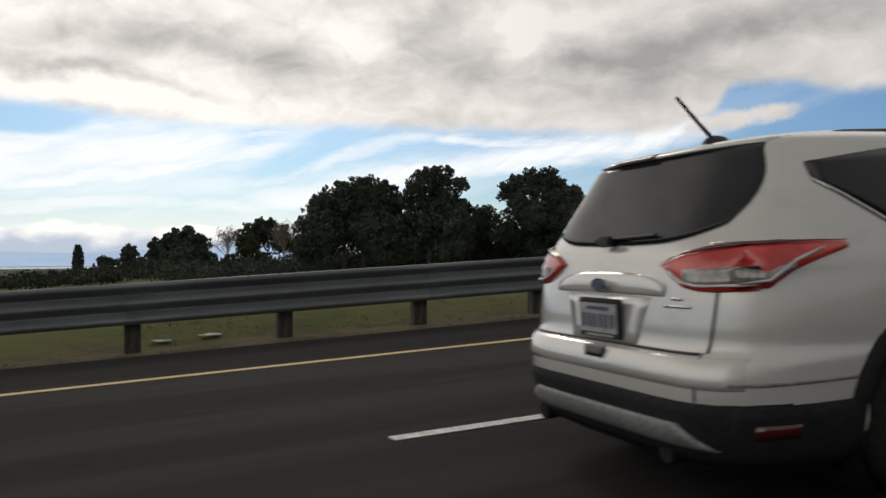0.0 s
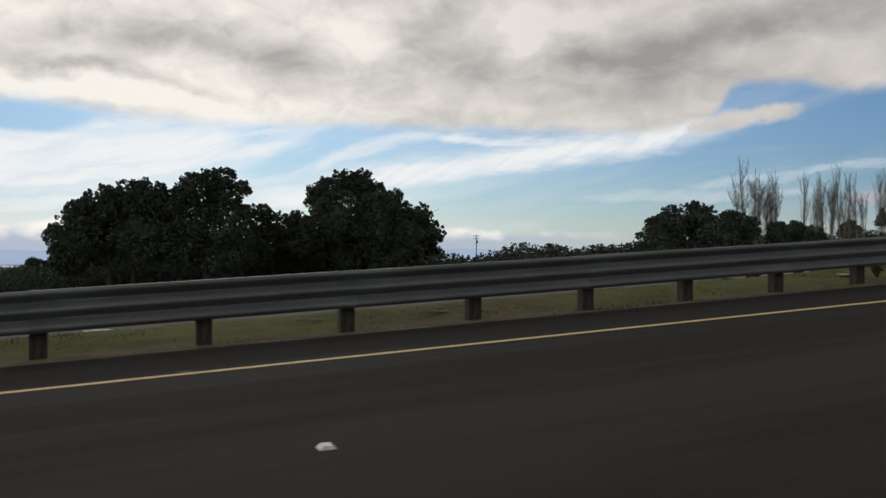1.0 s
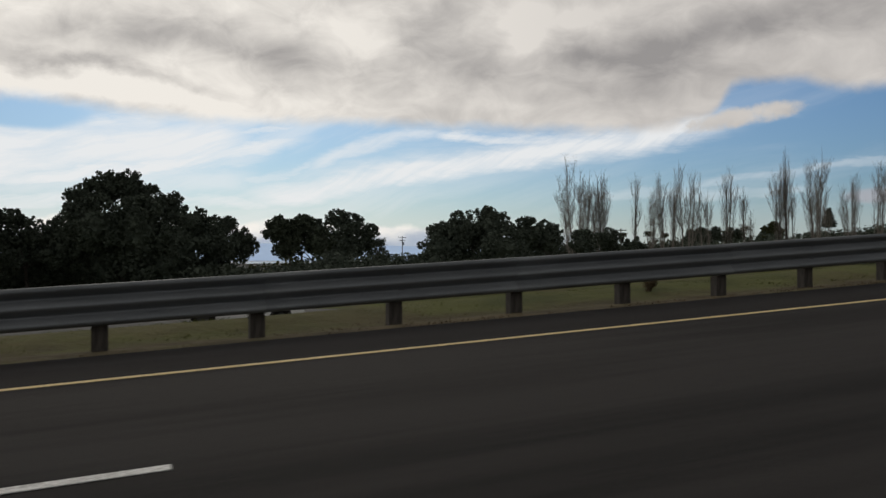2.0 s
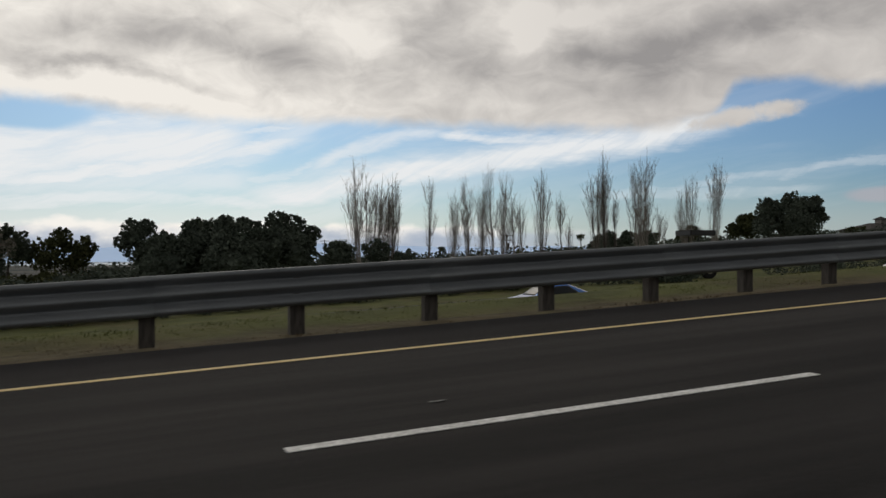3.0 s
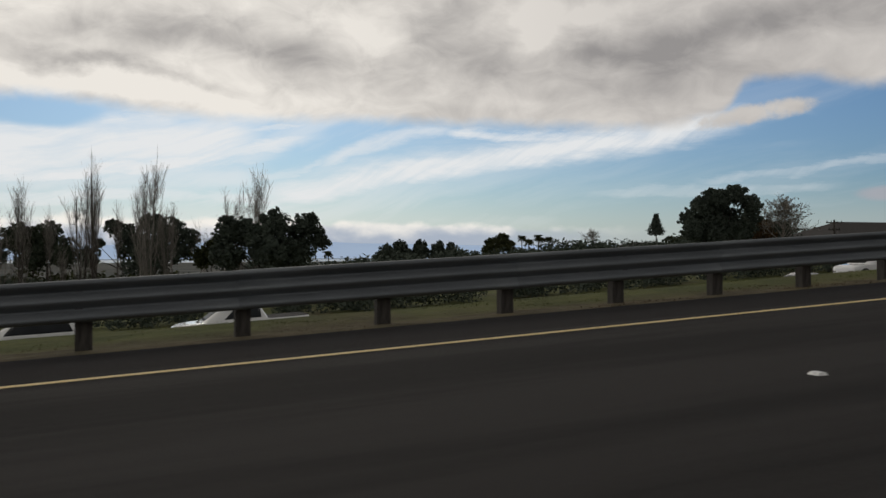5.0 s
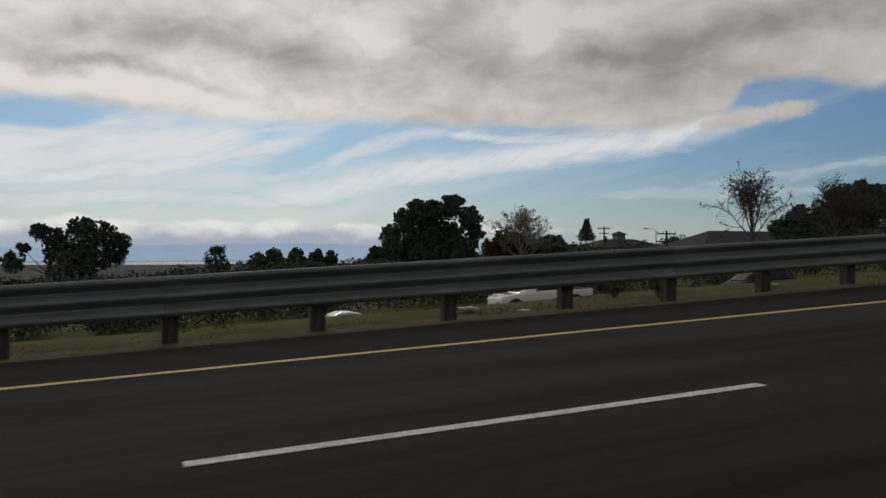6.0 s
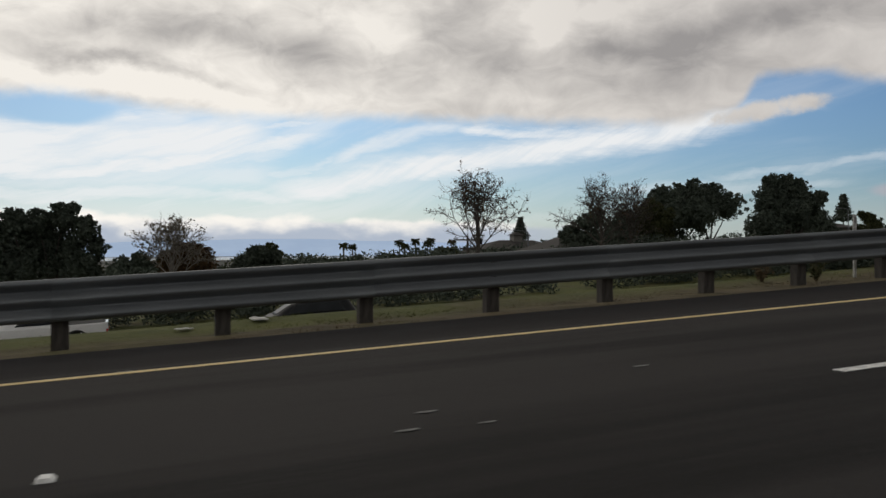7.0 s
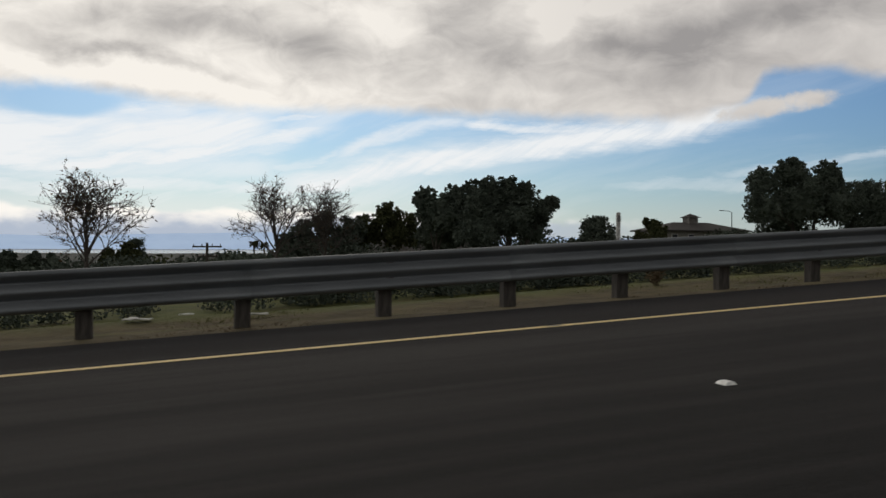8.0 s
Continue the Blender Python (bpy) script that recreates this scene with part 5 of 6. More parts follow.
def wheel_parts(thing, x, y, r, hand):
    """Tyre with a rim of ten spokes beneath it."""
    bm = bmesh.new()
    prof = [(r - 0.11, 0.09), (r - 0.02, 0.105), (r, 0.07), (r, -0.07), (r - 0.02, -0.105), (r - 0.11, -0.09)]
    seg = 36
    rings = [[bm.verts.new((p * math.cos(2 * math.pi * k / seg), d, p * math.sin(2 * math.pi * k / seg))) for p, d in prof] for k in range(seg)]
    for k in range(seg):
        for i in range(len(prof)):
            j = (i + 1) % len(prof)
            bm.faces.new((rings[k][i], rings[k][j], rings[(k + 1) % seg][j], rings[(k + 1) % seg][i]))
    tyre = part("tyre", bm, M_TYRE, thing, smooth=True)
    tyre.matrix_basis = pose(x, y, r)
    bm = bmesh.new()
    bmesh.ops.create_cone(bm, cap_ends=True, segments=30, radius1=r - 0.11, radius2=r - 0.115, depth=0.05, matrix=pose(0, -hand * 0.02, 0, 90))
    for k in range(10):
        a = 36 * k
        made = bmesh.ops.create_cube(bm, size=1, matrix=pose(0, 0, 0, 0, a, 0) @ pose(0, hand * 0.035, (r - 0.09) / 2) @ Matrix.Diagonal((0.042, 0.03, r - 0.13, 1)))
    bmesh.ops.create_cone(bm, cap_ends=True, segments=16, radius1=0.06, radius2=0.05, depth=0.05, matrix=pose(0, hand * 0.045, 0, 90))
    rim = part("rim", bm, M_RIM, tyre, "silver multi-spoke alloy rim")
    return tyre


def arch_lip(shell, x, r, hand, mat, thing):
    grid = []
    for k in range(25):
        a = math.radians(-14 + 208 * k / 24)
        row = []
        for rad, off in ((r + 0.015, 0.0), (r + 0.03, 0.016), (r + 0.09, 0.014), (r + 0.10, 0.001)):
            px, pz = x + rad * math.cos(a), max(0.18, r + rad * math.sin(a))
            row.append(shell.side(px, pz, off, hand))
        grid.append(row)
    return sheet("wheel_arch", grid, mat, thing, thick=0.012)


def suv_shell(length=4.5, roof=1.56, rear_drop=1.0):
    k = roof / 1.56
    L = length
    return Shell([(0.16, 0.16, L - 0.18, 0.80, 7), (0.24, 0.06, L - 0.08, 0.86, 7), (0.36, 0.01, L - 0.02, 0.895, 7), (0.50, 0.0, L, 0.91, 7.5), (0.62, 0.02, L, 0.915, 7.5),
                  (0.66, 0.05, L - 0.01, 0.915, 7), (0.76, 0.065, L - 0.05, 0.915, 7), (0.86, 0.08, L - 0.18, 0.91, 7), (0.94, 0.095, L - 0.55, 0.905, 6.5), (1.00 * k, 0.11, L - 1.0, 0.895, 6.5),
                  (1.06 * k, 0.13, L - 1.22, 0.875, 6), (1.15 * k, 0.20, L - 1.42, 0.845, 6), (1.26 * k, 0.275, L - 1.62, 0.81, 6), (1.36 * k, 0.345, L - 1.82, 0.77, 6), (1.44 * k, 0.395, L - 2.02, 0.73, 6),
                  (1.49 * k, 0.43, L - 2.2, 0.69, 5.5), (1.525 * k, 0.55, L - 2.42, 0.575, 5), (1.548 * k, 0.86, L - 2.7, 0.47, 4.5), (1.56 * k, 1.25, L - 3.0, 0.30, 4)])


def lane_suv():
    """The pearl-white SUV in the next lane, seen from behind and its near side."""
    thing = new("sport_utility_car")
    sh = suv_shell()
    wheels, r = (1.00, 3.60), 0.345
    zs = [0.16 + 0.02 * k for k in range(70)] + [1.552, 1.556, 1.56]
    vs, fs = sh.body(wheels, r, [z for z in zs if z <= 1.56])
    low = [f for f in fs if len(f) == 4 and max(vs[i][2] for i in f) < 0.335 or len(f) > 4 and vs[f[0]][2] < 0.3]
    mesh_ob("body", vs, [f for f in fs if f not in set(low)], M_PEARL, thing, smooth=True)
    mesh_ob("underbody", vs, low, M_BLACK, thing, "dark plastic lower edge and floor", True)
    # dark lower cladding round the body
    for nm, lo, hi in (("rear_bumper_cladding", 0.20, 0.465),):
        sheet(nm, [[sh.rear(y, z, 0.012) for y in span(-0.86, 0.86, 41)] for z in span(lo, hi, 7)], M_CLAD, thing, "dark grey plastic lower bumper", 0.02)
    for hand in (-1, 1):
        sheet("corner_cladding", [[sh.side(x, z, 0.012, hand) for x in span(0.085, 0.60, 14)] for z in span(0.20, 0.455, 6)], M_CLAD, thing, thick=0.02)
        sheet("sill", [[sh.side(x, z, 0.012, hand) for x in span(1.34, 3.2, 14)] for z in span(0.18, 0.33, 5)], M_CLAD, thing, thick=0.02)
        for wx in wheels:
            arch_lip(sh, wx, r, hand, M_CLAD, thing)
            wheel_parts(thing, wx, hand * 0.80, r, hand)
            bm = bmesh.new()
            bmesh.ops.create_cone(bm, cap_ends=True, segments=24, radius1=r + 0.055, radius2=r + 0.055, depth=0.36, matrix=pose(wx, hand * 0.69, r, 90))
            bmesh.ops.delete(bm, geom=[f for f in bm.faces if f.normal.y * hand > 0.9], context="FACES_ONLY")
            part("wheel_well", bm, M_BLACK, thing)
        # no groove is cut: a thin grey strip stands for the crease's shadow
        sheet("crease_shade_strip", [[sh.side(x, z, o, hand) for x in span(0.085, 0.60, 14)] for z, o in ((0.546, 0.001), (0.543, 0.004), (0.537, 0.004), (0.534, 0.001))], M_SKID, thing, "thin grey strip painted in for the crease shadow across the bumper corner", 0.004)
    # silver skid panel low in the bumper
    sheet("skid_panel", [[sh.rear(y, z, 0.022 + 0.012 * math.sin(math.pi * q)) for y in span(-0.56 - 0.14 * (1 - q), 0.56 + 0.14 * (1 - q), 21)]
                         for q, z in zip(span(0, 1, 7), span(0.275, 0.375, 7))], M_SKID, thing, "silver skid panel under the bumper", 0.02)
    for y in (-0.42, 0.60):
        part("exhaust_tip", tube_bm([(0.05, y, 0.225), (0.30, y, 0.235)], [0.045, 0.042], 16), M_CLAD, thing)
    for hand in (-1, 1):
        sheet("rear_reflector", [[sh.side(x, z, 0.017, hand) for x in span(0.17, 0.34, 5)] for z in span(0.33, 0.385, 3)], M_DEEPRED, thing, "dull red bumper reflector", 0.004)
    # bumper crease and gate gap
    sheet("bumper_step", [[sh.rear(y, z, 0.0015 + o * (1 - (abs(y) / 0.80) ** 6)) for y in span(-0.80, 0.80, 27)] for z, o in ((0.520, -0.001), (0.545, 0.012), (0.56, 0.015), (0.62, 0.010), (0.642, -0.001))], M_PEARL, thing, thick=0.003)
    sheet("gate_gap", [[sh.rear(y, z, 0.0035) for y in span(-0.64, 0.64, 25)] for z in span(0.645, 0.655, 2)], M_BLACK, thing, thick=0.003)
    sheet("handle_recess", [[sh.rear(y * (1 - 0.25 * q), 0.635 - 0.05 * q, 0.026) for y in span(-0.085, 0.085, 9)] for q in span(0, 1, 4)], M_BLACK, thing, thick=0.004)
    for hand in (-1, 1):
        pts = [(0.655 + 0.41 * q) for q in span(0, 1, 14)]
        sheet("gate_seam", [[sh.rear(hand * (0.662 + d + 0.02 * math.sin(3 * q)), z, 0.0035) for d in (0, 0.009)] for q, z in zip(span(0, 1, 14), pts)], M_BLACK, thing, thick=0.003)
        sheet("bumper_seam", [[sh.rear(hand * (0.645 + d), z, 0.0035) for d in (0, 0.008)] for z in span(0.47, 0.655, 6)], M_BLACK, thing, thick=0.003)
    # chrome-edged panel above the plate, badge plain
    sheet("gate_panel", [[sh.rear(y, 0.865 + 0.095 * q - 0.05 * (abs(y) / 0.42) ** 4 * q, 0.006 + 0.009 * math.sin(math.pi * q)) for y in span(-0.42, 0.42, 23)] for q in span(0, 1, 7)], M_PEARL, thing, "raised pearl-white panel over the plate", 0.012)
    sheet("plate_recess", [[sh.rear(y * (1 - 0.22 * (1 - q)), 0.655 + 0.205 * q, 0.003) for y in span(-0.33, 0.33, 11)] for q in span(0, 1, 5)], M_PEARL, thing, thick=0.003)
    bm = bmesh.new()
    bmesh.ops.create_cone(bm, cap_ends=True, segments=28, radius1=0.064, radius2=0.058, depth=0.014, matrix=pose(0.045, 0.0, 0.905, 90, 0, 90) @ Matrix.Diagonal((1, 0.5, 1, 1)))
    badge = part("badge", bm, M_CHROME, thing, "small oval badge with a chrome rim")
    bm = bmesh.new()
    bmesh.ops.create_cone(bm, cap_ends=True, segments=28, radius1=0.046, radius2=0.046, depth=0.006, matrix=pose(0.036, 0.0, 0.905, 90, 0, 90) @ Matrix.Diagonal((1, 0.42, 1, 1)))
    part("badge_face", bm, M_PLATEINK, badge)
    plate = part("number_plate", box_bm((0.030, -0.165, 0.665), (0.052, 0.165, 0.845), 0.006), M_BLACK, thing, "number plate in a dark frame")
    part("plate_face", box_bm((0.024, -0.145, 0.690), (0.0295, 0.145, 0.822)), M_PLATE, plate)
    for k in range(6):
        y = 0.115 - 0.046 * k
        part("plate_bar", box_bm((0.0215, y - 0.014, 0.712), (0.0238, y + 0.014, 0.775)), M_PLATEINK, plate)
    part("plate_bar", box_bm((0.0215, -0.09, 0.792), (0.0238, 0.09, 0.808)), M_PLATEINK, plate)
    part("plate_bar", box_bm((0.0275, -0.11, 0.672), (0.0298, 0.11, 0.682)), M_PLATE, plate)
    for z, y0, y1 in ((0.852, -0.53, -0.47), (0.822, -0.58, -0.43)):
        sheet("trim_bar", [[sh.rear(y, z + d, 0.006) for y in span(y0, y1, 5)] for d in (0, 0.012)], M_CHROME, thing, "plain chrome badge bar", 0.004)
    # rear window, wiper, roof spoiler with brake lamp
    def pane_edge(q):
        z = 1.082 + 0.408 * q
        half = 0.635 + 0.060 * math.sin(math.pi * q) - 0.045 * q
        return z, half
    grid = []
    for q in span(0, 1, 12):
        z, half = pane_edge(q)
        grid.append([sh.rear(y, z + 0.075 * (abs(y) / half) ** 4 * (1 - q) ** 2, 0.009) for y in span(-half, half, 41)])
    sheet("rear_window", grid, M_TINT, thing, "dark tinted rear window", 0.004)
    wip = tube_bm([sh.rear(y, 1.105 + 0.03 * (0.2 - y), 0.03) for y in span(-0.30, 0.14, 8)], 0.011, 6)
    wiper = part("rear_wiper", wip, M_BLACK, thing)
    part("wiper_hub", box_bm((0.085, -0.03, 1.075), (0.125, 0.08, 1.125), 0.012), M_BLACK, wiper)
    sheet("roof_spoiler", [[sh.rear(y, 1.475 + dz, 0.0) + Vector((dx - 0.02 * (abs(y) / 0.6) ** 3 * -1, 0, 0)) for y in span(-0.60, 0.60, 21)]
                           for dx, dz in ((-0.028, 0.006), (-0.036, 0.016), (-0.02, 0.030), (0.06, 0.044), (0.22, 0.052))], M_PEARL, thing, "pearl-white roof spoiler", 0.022)
    sheet("high_brake_lamp", [[sh.rear(y, 1.482 + dz, 0.0) + Vector((-0.040, 0, 0)) for y in span(0.0, 0.34, 9)] for dz in (0.0, 0.022)], M_DEEPRED, thing, "dark red high brake lamp", 0.006)
    # tail lamps wrap round the corners
    for hand in (-1, 1):
        stations = [("y", 0.395, 0.988, 0.996), ("y", 0.46, 0.945, 1.030), ("y", 0.535, 0.905, 1.052), ("y", 0.61, 0.892, 1.066), ("y", 0.655, 0.890, 1.072), ("y", 0.72, 0.890, 1.078),
                    ("y", 0.80, 0.890, 1.080), ("x", 0.17, 0.890, 1.080), ("x", 0.26, 0.900, 1.080), ("x", 0.36, 0.965, 1.078), ("x", 0.48, 1.005, 1.074), ("x", 0.60, 1.035, 1.068)]

        def place(kind, s, z, off):
            return sh.rear(hand * s, z, off) if kind == "y" else sh.side(s, z, off, hand)
        lamp = sheet("tail_lamp", [[place(k, s, lo + (hi - lo) * q, 0.010 + 0.010 * math.sin(math.pi * q)) for k, s, lo, hi in stations] for q in span(0, 1, 8)], M_REDLENS, thing,
                     "glossy red wrap-round tail lamp", 0.02)
        inner = stations[2:10]
        sheet("clear_strip", [[place(k, s, lo + (hi - lo) * q * (1 if i < 6 else 0.7), 0.0215 + 0.004 * math.sin(math.pi * q)) for i, (k, s, lo, hi) in enumerate(inner)] for q in span(0.14, 0.50, 5)], M_CLEARLENS, lamp,
              "clear indicator strip", 0.004)
        guide = [place(k, s, lo + (hi - lo) * q, 0.029) for (k, s, lo, hi), q in zip(stations[1:11], (0.30, 0.16, 0.13, 0.13, 0.13, 0.13, 0.14, 0.16, 0.34, 0.55))]
        part("light_guide", tube_bm(guide, 0.006, 6), M_GUIDE, lamp, "pale light guide along the lamp's lower edge", True)
        sheet("lamp_rim", [[place(k, s, lo + (hi - lo) * q, 0.024) for k, s, lo, hi in stations] for q in span(0.92, 1.0, 2)], M_DEEPRED, lamp, thick=0.004)
        # side glass
        for nm, x0, x1 in (("quarter_window", 0.565, 1.12), ("rear_door_window", 1.18, 1.98), ("front_door_window", 2.06, 2.85)):
            rows = []
            for q in span(0, 1, 8):
                row = []
                for u in span(0, 1, 9):
                    x = x0 + (x1 - x0) * u
                    lo = 1.055 + (0.265 * max(0.0, (1.0 - x) / 0.43) if nm == "quarter_window" else 0.0)
                    hi = 1.435 - (0.05 * max(0.0, (1.0 - x) / 0.43) if nm == "quarter_window" else 0.0)
                    if nm == "front_door_window":
                        hi = 1.435 - 0.36 * max(0.0, (x - 2.42) / 0.43) ** 1.3
                    row.append(sh.side(x, lo + (hi - lo) * q, 0.005, hand))
                rows.append(row)
            sheet(nm, rows, M_TINT, thing, thick=0.004)
        sheet("window_trim", [[sh.side(x, 1.035 + 0.265 * max(0.0, (1.0 - x) / 0.43) + d, 0.008, hand) for x in span(0.565, 2.9, 24)] for d in (0, 0.014)], M_CHROME, thing, thick=0.004)
        for x in (1.15, 2.02, 2.98):
            sheet("door_gap", [[sh.side(x + d + 0.04 * (z - 0.5), z, 0.003, hand) for d in (0, 0.008)] for z in span(0.36, 1.03, 9)], M_BLACK, thing, thick=0.003)
        for x in (1.32, 2.22):
            part("door_handle", tube_bm([sh.side(x + 0.05 * k, 0.93, (0.012, 0.042, 0.042, 0.012)[k], hand) for k in range(4)], 0.014, 8), M_PEARL, thing)
        part("wing_mirror", box_bm((2.75, hand * 0.98 - 0.10, 1.0), (2.86, hand * 0.98 + 0.10, 1.14), 0.03), M_PEARL, thing)
        part("roof_rail", tube_bm([(x, hand * 0.52, 1.520 + 0.020 * math.sin(math.pi * (x - 0.8) / 1.6) ** 0.4 if 0.8 < x < 2.4 else 1.515) for x in span(0.8, 2.4, 9)], 0.009, 8), M_BLACK, thing)
        sheet("headlamp", [[sh.front(hand * y, z, 0.006) for y in span(0.45, 0.84, 9)] for z in span(0.74, 0.86, 5)], M_CLEARLENS, thing, thick=0.01)
    sheet("windscreen", [[sh.front(y, z, 0.005) for y in span(-0.55, 0.55, 15)] for z in span(1.06, 1.42, 8)], M_TINT, thing, thick=0.004)
    sheet("grille", [[sh.front(y, z, 0.008) for y in span(-0.42, 0.42, 11)] for z in span(0.45, 0.72, 5)], M_BLACK, thing, thick=0.008)
    # aerial on the roof
    base = bmesh.new()
    bmesh.ops.create_uvsphere(base, u_segments=14, v_segments=8, radius=1, matrix=pose(0.76, 0.0, 1.545) @ Matrix.Diagonal((0.085, 0.04, 0.045, 1)))
    aerial = part("aerial_base", base, M_BLACK, thing, smooth=True)
    part("aerial_rod", tube_bm([(0.74, 0, 1.57), (0.64, 0, 1.665), (0.53, 0.0, 1.775)], [0.012, 0.010, 0.008], 7), M_BLACK, aerial)
    tagged(thing, "pearl-white compact SUV with red wrap-round tail lamps", "car")
    return thing


def far_car(kind, mat, label):
    """A car on the far carriageway, nose towards smaller x when placed half round."""
    thing = new("pickup_truck" if kind == "pickup" else "car")
    if kind == "sedan":
        L, r, roof = 4.6, 0.32, 1.42
        rows = [(0.17, 0.16, L - 0.16, 0.80, 7), (0.3, 0.04, L - 0.05, 0.88, 7), (0.5, 0.0, L, 0.90, 7), (0.65, 0.02, L - 0.02, 0.90, 7), (0.78, 0.05, L - 0.2, 0.89, 6.5), (0.88, 0.10, L - 0.75, 0.87, 6.5),
                (0.94, 0.45, L - 1.2, 0.84, 6), (1.02, 0.72, L - 1.5, 0.80, 6), (1.15, 1.0, L - 1.75, 0.74, 6), (1.28, 1.3, L - 2.0, 0.67, 5.5), (1.37, 1.58, L - 2.25, 0.58, 5), (1.42, 2.0, L - 2.35, 0.36, 4)]
        glass = (0.97, 1.30, 1.15, 2.75)
    elif kind == "suv":
        L, r, roof = 4.8, 0.36, 1.75
        rows = [tuple(q) for q in suv_shell(L, 1.75).rows]
        glass = (1.17, 1.58, 0.62, 3.1)
    else:
        L, r, roof = 5.7, 0.40, 1.85
        rows = [(0.3, 0.1, L - 0.1, 0.85, 8), (0.45, 0.0, L, 0.95, 8), (0.8, 0.0, L, 0.96, 8), (1.0, 0.0, L - 0.1, 0.95, 8), (1.1, 0.02, L - 0.5, 0.94, 8), (1.13, 0.06, L - 1.0, 0.92, 7)]
        glass = None
    sh = Shell(rows)
    wheels = (0.95 if kind != "pickup" else 1.25, L - 0.92)
    zs = span(rows[0][0], rows[-1][0], 44)
    vs, fs = sh.body(wheels, r, zs)
    mesh_ob("body", vs, fs, mat, thing, smooth=kind != "pickup")
    if kind == "pickup":
        cab = Shell([(1.10, 1.75, L - 1.15, 0.93, 7), (1.2, 1.8, L - 1.3, 0.90, 7), (1.45, 1.95, L - 1.65, 0.82, 6.5), (1.7, 2.1, L - 1.95, 0.74, 6), (1.82, 2.3, L - 2.2, 0.62, 5), (1.85, 2.6, L - 2.5, 0.4, 4)])
        vs, fs = cab.body((), r, span(1.10, 1.85, 20))
        mesh_ob("cab", vs, fs, mat, thing, smooth=True)
        for hand in (-1, 1):
            sheet("side_window", [[cab.side(x, z, 0.006, hand) for x in span(2.1, 3.6 - 0.5 * q, 9)] for q, z in zip(span(0, 1, 6), span(1.2, 1.66, 6))], M_FARGLASS, thing, thick=0.004)
        sheet("windscreen", [[cab.front(y, z, 0.006) for y in span(-0.6, 0.6, 11)] for z in span(1.2, 1.68, 6)], M_FARGLASS, thing, thick=0.004)
        part("load_bed", box_bm((0.12, -0.82, 1.135), (1.70, 0.82, 1.145)), M_CLAD, thing)
    else:
        z0, z1, x0, x1 = glass
        for hand in (-1, 1):
            sheet("side_window", [[sh.side(x0 + (x1 - x0 - 0.55 * q - (0.45 * q if kind == "sedan" else 0)) * u + (0.45 * q if kind == "sedan" else 0.2 * q), z, 0.006, hand) for u in span(0, 1, 13)]
                                  for q, z in zip(span(0, 1, 7), span(z0, z1, 7))], M_FARGLASS, thing, thick=0.004)
        sheet("windscreen", [[sh.front(y, z, 0.006) for y in span(-0.55, 0.55, 11)] for z in span(z0 + 0.02, z1, 7)], M_FARGLASS, thing, thick=0.004)
        sheet("rear_window", [[sh.rear(y, z, 0.006) for y in span(-0.5, 0.5, 11)] for z in span(z0 + 0.04, z1 - 0.02, 7)], M_FARGLASS, thing, thick=0.004)
    for hand in (-1, 1):
        sheet("headlamp", [[sh.front(hand * y, z, 0.008) for y in span(0.48, 0.80, 7)] for z in span(0.66, 0.78, 4)], M_CLEARLENS, thing, thick=0.01)
        sheet("tail_lamp", [[sh.rear(hand * y, z, 0.008) for y in span(0.5, 0.8, 7)] for z in span(0.72, 0.84, 4)], M_REDLENS, thing, thick=0.01)
        for wx in wheels:
            wheel_parts(thing, wx, hand * 0.78, r, hand)
            arch_lip(sh, wx, r, hand, M_BLACK, thing)
            bm = bmesh.new()
            bmesh.ops.create_cone(bm, cap_ends=True, segments=24, radius1=r + 0.055, radius2=r + 0.055, depth=0.34, matrix=pose(wx, hand * 0.66, r, 90))
            bmesh.ops.delete(bm, geom=[f for f in bm.faces if f.normal.y * hand > 0.9], context="FACES_ONLY")
            part("wheel_well", bm, M_BLACK, thing)
    sheet("grille", [[sh.front(y, z, 0.008) for y in span(-0.4, 0.4, 9)] for z in span(0.42, 0.62, 4)], M_BLACK, thing, thick=0.008)
    tagged(thing, label, "pickup" if kind == "pickup" else "car")
    return thing


SLOPE = math.degrees(math.atan(GRADE))
lane_suv().matrix_basis = pose(2.07, 3.20, GRADE * 2.07, 0, -SLOPE, 0)


def park(ob, nose, y):
    """Stands an oncoming car with its nose at x = nose on the far carriageway."""
    tilt = math.degrees(math.atan((land(nose + 4, 30) - land(nose, 30)) / 4))
    ob.matrix_basis = pose(nose, y, land(nose, 30) + 0.03, 0, -tilt, 0) @ pose(0, 0, 0, 0, 0, 180) @ pose(-4.6 if ob.name.startswith("car") else -5.5, 0, 0)

park(far_car("sedan", M_CARBLUE, "bright blue saloon car on the far carriageway"), 88.5, 30.6)
park(far_car("suv", M_CARWHITE, "white SUV with dark windows on the far carriageway"), 117.4, 36.2)
park(far_car("pickup", M_CARWHITE, "white pickup truck with an open bed"), 125.2, 35.5)
park(far_car("sedan", M_CARSILVER, "pale silver saloon car on the far carriageway"), 153.2, 32.5)
park(far_car("pickup", M_CARWHITE, "white pickup truck in the far lane"), 165.6, 38.9)
park(far_car("suv", M_CARBLACK, "black SUV on the far carriageway"), 176.6, 34.6)
park(far_car("sedan", M_CARWHITE, "white saloon car half hidden by the crash barrier"), 51.0, 30.6)

# ---- red tractor with a canopy beyond the far road ----
M_RED = surface("faded_red_paint", two_tone((0.22, 0.035, 0.025), (0.34, 0.06, 0.04), 3.0, fine=20.0), 0.55)
M_RIMPALE = surface("pale_wheel_paint", two_tone((0.5, 0.5, 0.45), (0.62, 0.6, 0.52), 6.0), 0.6)


